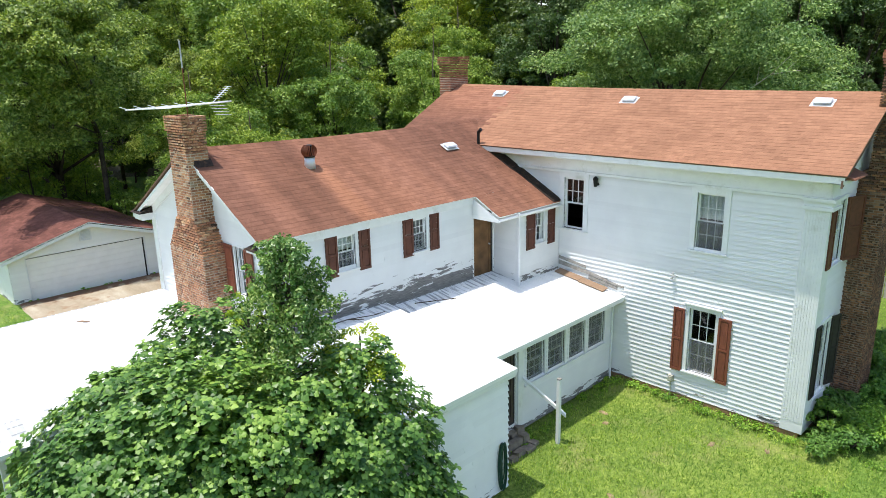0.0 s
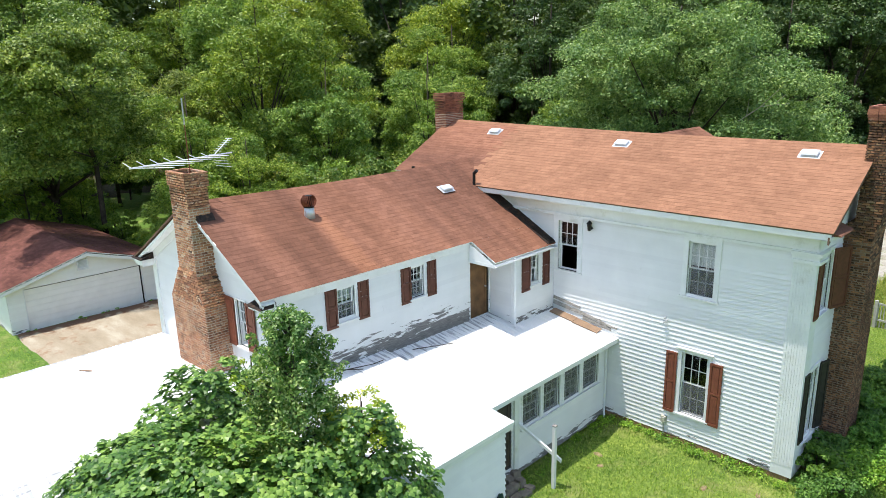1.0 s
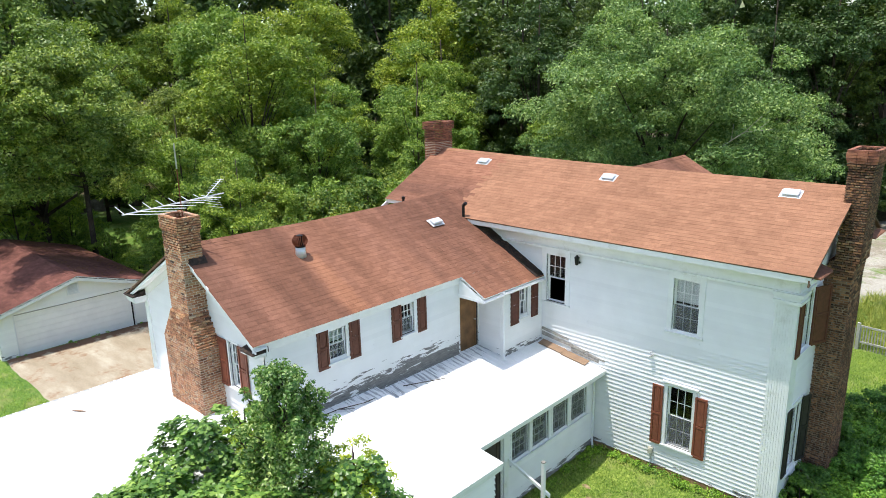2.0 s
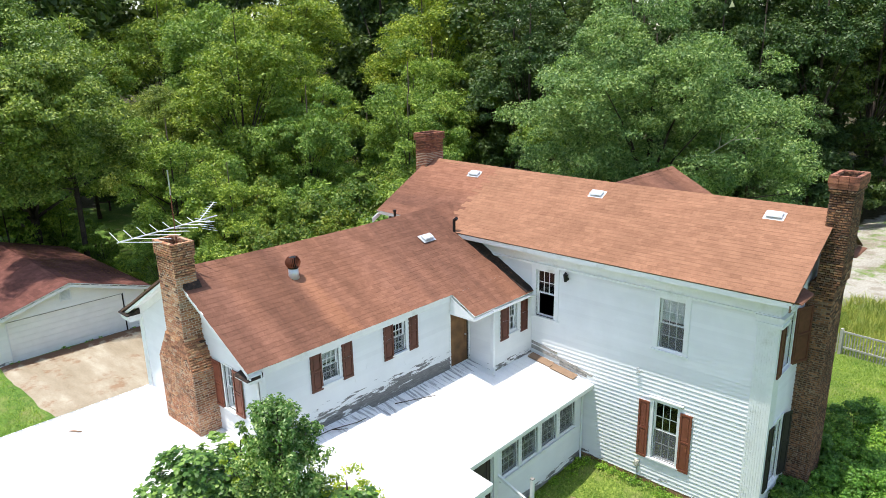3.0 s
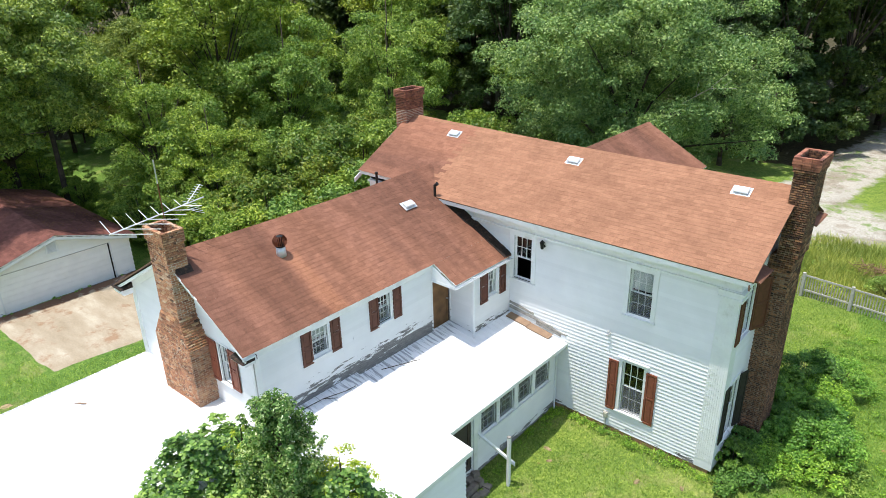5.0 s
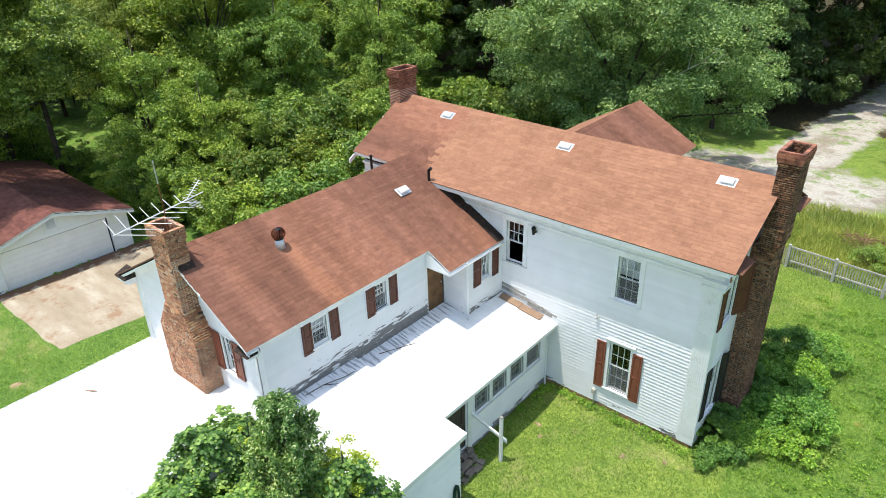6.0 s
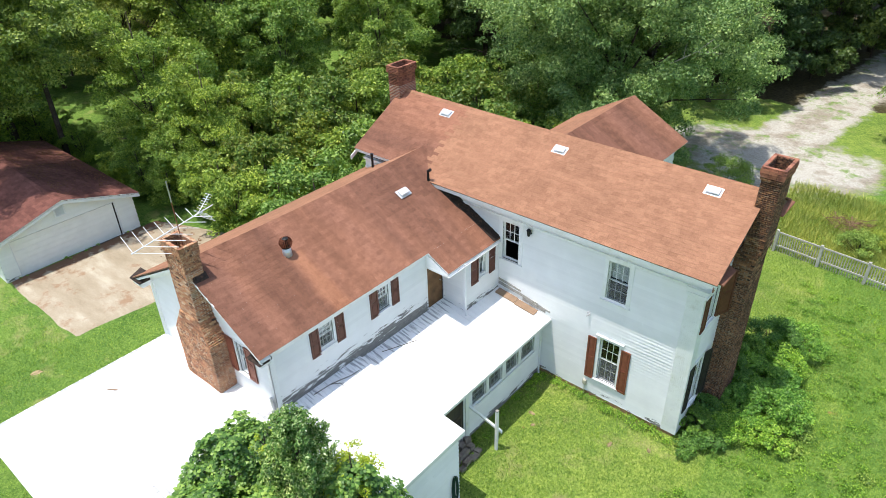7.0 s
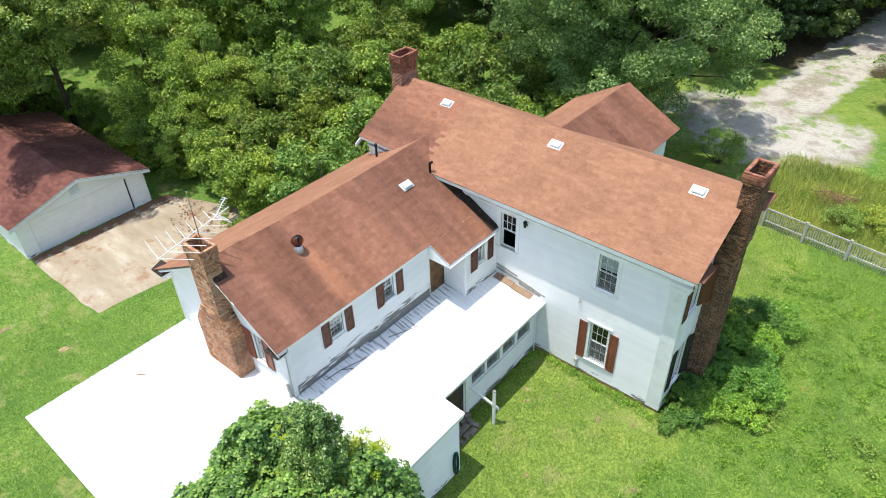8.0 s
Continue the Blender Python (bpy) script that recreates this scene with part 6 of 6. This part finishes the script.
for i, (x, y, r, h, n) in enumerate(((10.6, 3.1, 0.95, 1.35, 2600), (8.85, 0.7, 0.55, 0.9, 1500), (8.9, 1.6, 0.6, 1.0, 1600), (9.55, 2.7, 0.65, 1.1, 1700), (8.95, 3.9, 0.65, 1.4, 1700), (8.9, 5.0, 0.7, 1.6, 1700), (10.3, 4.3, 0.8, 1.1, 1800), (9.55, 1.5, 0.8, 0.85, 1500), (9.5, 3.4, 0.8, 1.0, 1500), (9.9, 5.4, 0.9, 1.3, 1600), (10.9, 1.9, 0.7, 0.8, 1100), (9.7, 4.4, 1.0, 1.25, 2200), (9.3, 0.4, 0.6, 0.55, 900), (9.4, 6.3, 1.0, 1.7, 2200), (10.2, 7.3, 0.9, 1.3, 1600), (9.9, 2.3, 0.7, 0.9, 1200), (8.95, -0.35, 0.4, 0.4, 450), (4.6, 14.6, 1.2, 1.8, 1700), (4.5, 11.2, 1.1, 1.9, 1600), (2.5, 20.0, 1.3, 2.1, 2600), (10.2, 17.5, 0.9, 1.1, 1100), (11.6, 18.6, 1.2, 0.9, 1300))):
    # shrubs close to the wall get the leaf colour with shade in it
    shrub((x, y), r * 1.12, h * 1.08, int(n * 2.9), 0.09, 60 + i, M_LEAF_MID if i > 16 else M_LEAF_BUSH if x > 9.45 else M_LEAF_DEEP_SHADE, "leafy green shrub growing wild in the grass")


def weeds(name, spots, material, seed, size, count, label):
    pts = [(x, y, gz(x, y) + 0.07) for x, y, r in spots]
    me = leaf_mesh(name, pts, [r for x, y, r in spots], count, size, seed, LEAF, material, 0.6, 0.2, 0.5, 0.9)
    tagged(part(name, me, material), label, "weeds", kind="stuff")


def lawn(x, y):
    """True where the grass is open to the sky."""
    if -6.3 < x < 4.6 and -15.6 < y < 0.2:
        return 2.9 < x and y > -6.3
    if -6 < x < 9.2 and 0 < y < 5.6:
        return False
    if -21 < x < -13.8 and -10.5 < y < 0.5:
        return False
    if -32.5 < x < -20.5 and -11 < y < -3:
        return False
    return True


rw = random.Random(9)
spots = []
while len(spots) < 900:
    x, y = rw.uniform(9, 19), rw.uniform(-6, 13)
    if lawn(x, y) and noise.noise((x * 0.25, y * 0.25, 4)) > -0.25:
        spots.append((x, y, rw.uniform(0.06, 0.28)))
for i in range(40):
    y = rw.uniform(-6, -0.3)
    spots.append((rw.uniform(3.05, 3.55), y, rw.uniform(0.1, 0.22)))
for i in range(70):
    spots.append((rw.uniform(3.2, 8.4), rw.uniform(-0.45, -0.12), rw.uniform(0.06, 0.2)))
weeds("broad_weeds", spots, M_WEED, 71, 0.07, 42000, "broad-leaved green weeds in the grass")
spots = [(rw.uniform(11.5, 17), rw.uniform(-4, 3.5), rw.uniform(0.25, 0.5)) for i in range(24)]
weeds("tall_weeds", spots, M_LEAF_LIGHT, 73, 0.085, 7000, "taller yellow-green weeds in the grass")
spots = [(rw.uniform(5.5, 22), rw.uniform(15.4, 22.0), rw.uniform(0.1, 0.38)) for i in range(260)]
weeds("field_weeds", spots, M_LEAF_LIGHT, 75, 0.1, 12000, "dry olive weeds behind the fence")
spots = [(rw.uniform(-21.0, -20.7), rw.uniform(-10, -4), rw.uniform(0.05, 0.14)) for i in range(9)]
weeds("threshold_weeds", spots, M_WEED, 77, 0.1, 160, "small weeds along the garage door")


def grass(name, n, x0, x1, y0, y1, seed, h=0.1, w=0.022, material=None, label="rough green lawn grass"):
    """Blades of grass, one mesh."""
    rng = np.random.default_rng(seed)
    P = []
    xs, ys = rng.uniform(x0, x1, n * 2), rng.uniform(y0, y1, n * 2)
    for x, y in zip(xs, ys):
        if lawn(x, y):
            P.append((x, y, gz(x, y) + 0.07 * noise.noise((x * 0.35, y * 0.35, 1.7)) - 0.01))
            if len(P) >= n:
                break
    P = np.array(P)
    m = len(P)
    a = rng.uniform(0, 2 * np.pi, m)
    hh = h * rng.uniform(0.5, 1.4, m)
    side = np.stack([np.cos(a), np.sin(a), np.zeros(m)], 1) * (w / 2)
    lean = np.stack([rng.normal(0, 0.5, m) * hh, rng.normal(0, 0.5, m) * hh, hh], 1)
    V = np.stack([P - side, P + side, P + lean], 1).reshape(-1, 3)
    me = bpy.data.meshes.new(name)
    me.from_pydata(V.tolist(), [], np.arange(3 * m).reshape(-1, 3).tolist())
    material = material or M_GRASS
    me.materials.append(material)
    tagged(part(name, me, material), label, "grass", kind="stuff")


grass("grass", 130000, 3.0, 20, -9, 15, 81)
grass("field_grass", 26000, 5.6, 21, 15.2, 23.5, 84, 0.42, 0.04, M_FIELD, "tall pale dry grass behind the fence")
grass("grass", 24000, -16, -6, -19, 0, 82)
grass("grass", 9000, -21, -13, -22, -10.5, 83)


# ---- small things ----
def antenna():
    a, c = Vector((-2.94, -11.1, 8.32)), Vector((-3.56, -8.2, 8.36))
    e = thing("tv_antenna", (-3.08, -9.6, 8.0), "old aluminium television aerial on the brick chimney", "antenna")
    k = Build()
    k.tube((-3.08, -9.62, 7.0), (-3.08, -9.62, 9.2), 0.013)
    part("mast", k, M_RUST, e, "thin rusty mast")
    k = Build()
    k.tube((-3.08, -9.62, 9.2), (-3.08, -9.62, 9.82), 0.019)
    part("mast_top", k, M_METAL, e, "galvanised upper mast")
    k = Build()
    k.tube(a, c, 0.018)
    part("boom", k, M_ALU, e)
    d = (c - a).normalized()
    s = Vector((d.y, -d.x, 0)).normalized()
    for i in range(7):
        t = 0.02 + 0.12 * i
        p = a.lerp(c, t)
        half = 0.98 - 0.075 * i
        for sign in (1, -1):
            k = Build()
            k.tube(p, p + s * sign * half + d * half * 0.42 + Vector((0, 0, 0.02)), 0.011, 0.009, 6)
            part("element", k, M_ALU, e)
    q = a.lerp(c, 0.8)
    r = q + d * 0.55 + Vector((0, 0, 0.38))
    k = Build()
    k.tube(q, r, 0.012)
    part("short_boom", k, M_ALU, e)
    for i in range(7):
        p = q.lerp(r, 0.25 + 0.12 * i)
        k = Build()
        k.tube(p - s * 0.13, p + s * 0.13, 0.007, 0.007, 6)
        part("director", k, M_ALU, e)
    for i in range(5):
        p = q + d * (0.1 + 0.05 * i) - Vector((0, 0, 0.08 * i))
        k = Build()
        k.tube(p - s * 0.3, p + s * 0.3, 0.006, 0.006, 6)
        part("reflector", k, M_ALU, e)


antenna()


def fence():
    e = thing("picket_fence", (11, 14.9, -0.8), "weathered white picket fence at the edge of the lawn", "fence")
    y = lambda x: 15.0 - 0.11 * (x - 9)
    n = 0
    x = 5.6
    while x < 22:
        k = Build()
        z0 = gz(x, y(x))
        h = 0.98 + 0.05 * math.sin(x * 7.3)
        t = 0.02 * math.sin(x * 3.1)
        k.solid([(x - 0.022, y(x), z0), (x + 0.022, y(x), z0), (x + 0.022, y(x) + 0.02, z0), (x - 0.022, y(x) + 0.02, z0)], [(x - 0.02 + t, y(x), z0 + h), (x + 0.02 + t, y(x), z0 + h), (x + 0.02 + t, y(x) + 0.02, z0 + h), (x - 0.02 + t, y(x) + 0.02, z0 + h)])
        part("picket", k, M_FENCE, e)
        x += 0.115
    for i in range(8):
        xp = 6.9 + 2.08 * i
        k = Build()
        z0 = gz(xp, y(xp))
        k.box((xp - 0.06, y(xp) - 0.12, z0 - 0.3), (xp + 0.06, y(xp) - 0.002, z0 + 1.2))
        part("post", k, M_FENCE, e)
        for zr in (0.3, 1.02):
            k = Build()
            x1 = xp + 2.08
            z1 = gz(x1, y(x1))
            k.solid([(xp, y(xp) - 0.04, z0 + zr), (x1, y(x1) - 0.04, z1 + zr), (x1, y(x1) - 0.001, z1 + zr), (xp, y(xp) - 0.001, z0 + zr)], [(xp, y(xp) - 0.04, z0 + zr + 0.08), (x1, y(x1) - 0.04, z1 + zr + 0.08), (x1, y(x1) - 0.001, z1 + zr + 0.08), (xp, y(xp) - 0.001, z0 + zr + 0.08)])
            part("rail", k, M_FENCE, e)


M_FENCE = plain("weathered_white_wood", (0.5, 0.48, 0.44), 0.85, vary=0.2, scale=8, dirt=(0.35, 0.33, 0.3))
fence()

e = thing("railing_post", (4.0, -4.15, -0.25), "white post with a fallen handrail leaning on it", "post")
k = Build()
k.box((3.955, -4.195, -0.4), (4.045, -4.105, 1.53))
part("post", k, M_TRIM, e)
k = Build()
k.box((3.95, -4.2, 1.532), (4.05, -4.1, 1.56))
part("cap", k, M_GREYWOOD, e)
k = Build()
p, q = Vector((3.07, -4.42, 1.32)), Vector((4.12, -4.0, 0.48))
o, w = Vector((0, 0, 0.085)), Vector((0.02, -0.04, 0))
k.solid([p - w, p + w, q + w, q - w], [p - w + o, p + w + o, q + w + o, q - w + o])
part("handrail", k, M_TRIM, e)


def stone_steps():
    e = thing("stone_steps", (3.4, -5.1, -0.3), "rough stone steps below the porch door", "steps")
    r = random.Random(5)
    for i in range(3):
        for j in range(4):
            x, y, z = 3.12 + 0.24 * i + r.uniform(-0.05, 0.05), -5.55 + 0.3 * j + r.uniform(-0.07, 0.07), 0.02 - 0.12 * i + r.uniform(-0.05, 0.04)
            dx, dy, dz = r.uniform(0.1, 0.16), r.uniform(0.12, 0.2), 0.09
            c = lambda s: r.uniform(0.45, 0.95) * s
            k = Build()
            k.solid([(x - dx, y - dy, z - 0.35), (x + dx, y - dy, z - 0.35), (x + dx, y + dy, z - 0.35), (x - dx, y + dy, z - 0.35)], [(x - c(dx), y - c(dy), z + c(dz)), (x + c(dx), y - c(dy), z + c(dz)), (x + c(dx), y + c(dy), z + c(dz)), (x - c(dx), y + c(dy), z + c(dz))])
            part("stone", k, M_STONE, e)


stone_steps()


def hose():
    k = Build()
    r = random.Random(8)
    for i in range(7):
        y, w, z0, z1 = -6.68 + r.uniform(-0.05, 0.05), r.uniform(0.08, 0.13), r.uniform(-0.2, 0.05), 1.0 + r.uniform(-0.05, 0.05)
        x = 4.3 + 0.012 * i
        prev = None
        for j in range(25):
            a = 2 * math.pi * j / 24
            p = Vector((x, y + w * math.sin(a), (z0 + z1) / 2 + (z1 - z0) / 2 * math.cos(a)))
            if prev:
                k.tube(prev, p, 0.013, 0.013, 6)
            prev = p
    lone("garden_hose", k, M_HOSE, "green garden hose coiled on the shed wall", "hose")


hose()


def downspout(points, label):
    k = Build()
    for p, q in zip(points, points[1:]):
        k.tube(p, q, 0.036, 0.036, 10)
    lone("downspout", k, M_TRIM, label, "downspout", "downspouts")


downspout([(1.06, -2.12, 5.0), (1.04, -2.08, 4.8), (1.04, -2.08, 3.05), (1.2, -2.25, 2.93)], "white downspout at the corner of the small room")
downspout([(3.2, -0.12, 2.36), (3.02, -0.12, 2.2), (3.02, -0.12, 0.0), (3.12, -0.25, -0.12)], "white downspout beside the porch")
k = Build()
zg = EZ - SL * 0.87 - 0.06
ring = lambda y: [(1.02 + 0.06 + 0.06 * math.cos(a), y, zg - 0.02 + 0.06 * math.sin(a)) for a in [math.pi + math.pi * i / 8 for i in range(9)]] + [(1.02 + 0.06 + 0.052 * math.cos(a), y, zg - 0.02 + 0.052 * math.sin(a)) for a in [2 * math.pi - math.pi * i / 8 for i in range(9)]]
k.strip([ring(-2.99), ring(-1.5), ring(-0.02)])
lone("gutter", k, M_TRIM, "white metal gutter along the small eave", "gutter")
k = Build()
x0, x1 = -1.72, 1.02
zr = lambda x: WZ - SL * (x - WX) + 0.022
k.strip([((x, -0.42 - 0.08 * (x < -0.5), zr(x)), (x, -0.03, zr(x) + 0.03), (x, -0.03, zr(x) - 0.01), (x, -0.42 - 0.08 * (x < -0.5), zr(x) - 0.01)) for x in [x0 + (x1 - x0) * i / 10 for i in range(11)]])
part("valley_flashing", k, M_FLASH, wing, "black valley flashing with caught debris")

# boards, sticks and scraps on the low roofs
r = random.Random(12)
for xa, xb in ((1.12, 1.95), (1.97, 2.82)):
    k = Build()
    k.solid([(xa, -0.42, zb(xa) + 0.02), (xb, -0.38, zb(xb) + 0.02), (xb, -0.1, zb(xb) + 0.06), (xa, -0.13, zb(xa) + 0.06)], [(xa, -0.42, zb(xa) + 0.045), (xb, -0.38, zb(xb) + 0.045), (xb, -0.1, zb(xb) + 0.085), (xa, -0.13, zb(xa) + 0.085)])
    lone("loose_board", k, M_CARD, "flat brown board lying on the white porch roof", "board", "loose boards on the roof")
for xa, xb, up, h in ((1.0, 2.0, 0.34, 0.1), (1.0, 1.75, 0.16, 0.13), (1.72, 2.75, 0.2, 0.11), (2.1, 3.1, 0.08, 0.12), (2.7, 3.3, 0.2, 0.08)):
    k = Build()
    k.solid([(xa, -0.03, zb(xa) + up), (xb, -0.03, zb(xb) + up + 0.03), (xb, -0.05, zb(xb) + up + 0.03), (xa, -0.05, zb(xa) + up)], [(xa, -0.03, zb(xa) + up + h), (xb, -0.03, zb(xb) + up + h), (xb, -0.042, zb(xb) + up + h), (xa, -0.042, zb(xa) + up + h)])
    part("weathered_board", k, M_GREYWOOD, house, "bare grey weathered board")
for pts in ([(0.25, -8.4, 0.03), (0.32, -7.8, 0.06), (0.5, -7.1, 0.05), (0.55, -6.8, 0.08)], [(0.32, -7.8, 0.06), (0.6, -7.5, 0.09)], [(0.35, -5.6, -0.1), (0.8, -4.4, -0.11)]):
    k = Build()
    for p, q in zip(pts, pts[1:]):
        k.tube((p[0], p[1], za(p[0]) + p[2]), (q[0], q[1], za(q[0]) + q[2]), 0.014, 0.01, 6)
    lone("stick", k, M_BARK, "dead stick lying on the low white roof", "stick", "sticks on the roof")
k = Build()
k.solid([(-5.1, -12.25, 3.06), (-4.85, -12.1, 3.07), (-4.75, -12.02, 3.07), (-4.98, -12.12, 3.06)], [(-5.08, -12.24, 3.09), (-4.86, -12.12, 3.1), (-4.77, -12.03, 3.1), (-4.97, -12.13, 3.1)])
lone("scrap", k, M_CARD, "brown scrap lying on the white carport roof", "scrap")
for i in range(5):
    k = Build()
    x, y = -20.2 + 0.15 * r.random(), -3.9 + 0.22 * i
    z = gz(x, y)
    s = r.uniform(0.1, 0.18)
    k.solid([(x - s, y - s * 0.8, z - 0.05), (x + s, y - s, z - 0.05), (x + s * 0.9, y + s, z - 0.05), (x - s, y + s * 0.7, z - 0.05)], [(x - s * 0.6, y - s * 0.5, z + s), (x + s * 0.5, y - s * 0.6, z + s * 0.9), (x + s * 0.6, y + s * 0.5, z + s), (x - s * 0.6, y + s * 0.4, z + s * 0.8)])
    lone("stone", k, M_STONE, "grey stone beside the garage wall", "stone", "stones by the garage")
k = Build()
k.tube((-0.1, -9.6, 3.15), (-0.12, -9.62, 3.75), 0.05, 0.05, 10)
lone("pipe", k, M_METAL, "short grey pipe standing at the wall corner", "pipe")
k = Build()
k.tube((8.5, -0.05, 1.9), (13.5, -3.2, -0.2), 0.002, 0.002, 6)
lone("guy_wire", k, M_BLACK, "thin wire running from the house corner to the ground", "wire")


# bare branch in the shade tree
k = Build()
for p, q, r0, r1 in (((-1.5, 13.6, 8.2), (0.3, 13.0, 9.4), 0.035, 0.025), ((0.3, 13.0, 9.4), (1.3, 12.8, 10.4), 0.025, 0.01), ((0.3, 13.0, 9.4), (1.9, 12.9, 9.6), 0.025, 0.01), ((-0.6, 13.3, 8.8), (-0.4, 13.0, 9.8), 0.02, 0.01), ((1.0, 12.95, 9.5), (1.7, 12.7, 10.1), 0.015, 0.008)):
    k.tube(p, q, r0, r1, 6)
k.v = [(0.3 + (x - 0.3) * 0.75 + 1.3, 13 + (y - 13) * 0.75 + 1.5, 9.2 + (z - 9.2) * 0.75 - 0.9) for x, y, z in k.v]
branch = part("bare_branch", k, plain("bleached_wood", (0.5, 0.45, 0.38), 0.9), big, "bleached bare branch")
branch.matrix_parent_inverse = big.matrix_basis.inverted()


# ---- brush pile behind the fence ----
rb = random.Random(77)
k = Build()
for i in range(60):
    x, y, a = 9.15 + rb.gauss(0, 0.45), 19.9 + rb.gauss(0, 0.3), rb.uniform(0, 6.28)
    d = Vector((0.45 * math.cos(a), 0.45 * math.sin(a), rb.uniform(-0.15, 0.2)))
    c = Vector((x, y, gz(x, y) + rb.uniform(0.08, 0.4)))
    k.tube(c - d, c + d, 0.022, 0.01, 5)
lone("brush_pile", k, plain("dead_wood", (0.28, 0.17, 0.1), 0.95, vary=0.3), "pile of brown dead branches in the weeds", "brush pile")


# ---- fallen leaves on the garage roof ----
rng = np.random.default_rng(91)
pts, n = [], 0
while len(pts) < 1500:
    x, y = rng.uniform(-32, -21.5), rng.uniform(-6.6, -3.25)
    if rng.random() < 0.25 + 0.75 * (noise.noise((x * 0.7, y * 0.7, 3.0)) > 0.05):
        pts.append((x, y, 2.45 - GS * (y + 6.95) + 0.02))
me = leaf_mesh("fallen_leaves", pts, [0.03] * len(pts), 3000, 0.09, 92, LEAF, M_CARD, 0.1, 0.2, 1.5, 0.35)
litter = plain("dry_leaves", (0.2, 0.095, 0.045), 0.9, vary=0.4, scale=5)
me.materials.clear()
me.materials.append(litter)
tagged(part("fallen_leaves", me, litter), "dry brown leaves scattered over the garage roof", "leaves", kind="stuff")

pts = []
while len(pts) < 260:
    x, y = rng.uniform(-20.5, -14.5), rng.uniform(-4.5, -0.8)
    if y > -3.2 - 0.25 * (x + 20.5) + 1.2 * noise.noise((x * 0.6, y * 0.6, 8.0)) and y < -2.4 + 0.37 * (x + 20.9) - 0.2:
        pts.append((x, y, gz(x, 0) + 0.08))
me = leaf_mesh("drive_litter", pts, [0.06] * len(pts), 900, 0.08, 94, LEAF, litter, 0.2, 0.2, 1.5, 0.35)
tagged(part("drive_litter", me, litter), "dry brown leaves blown over the concrete drive", "leaves", kind="stuff")
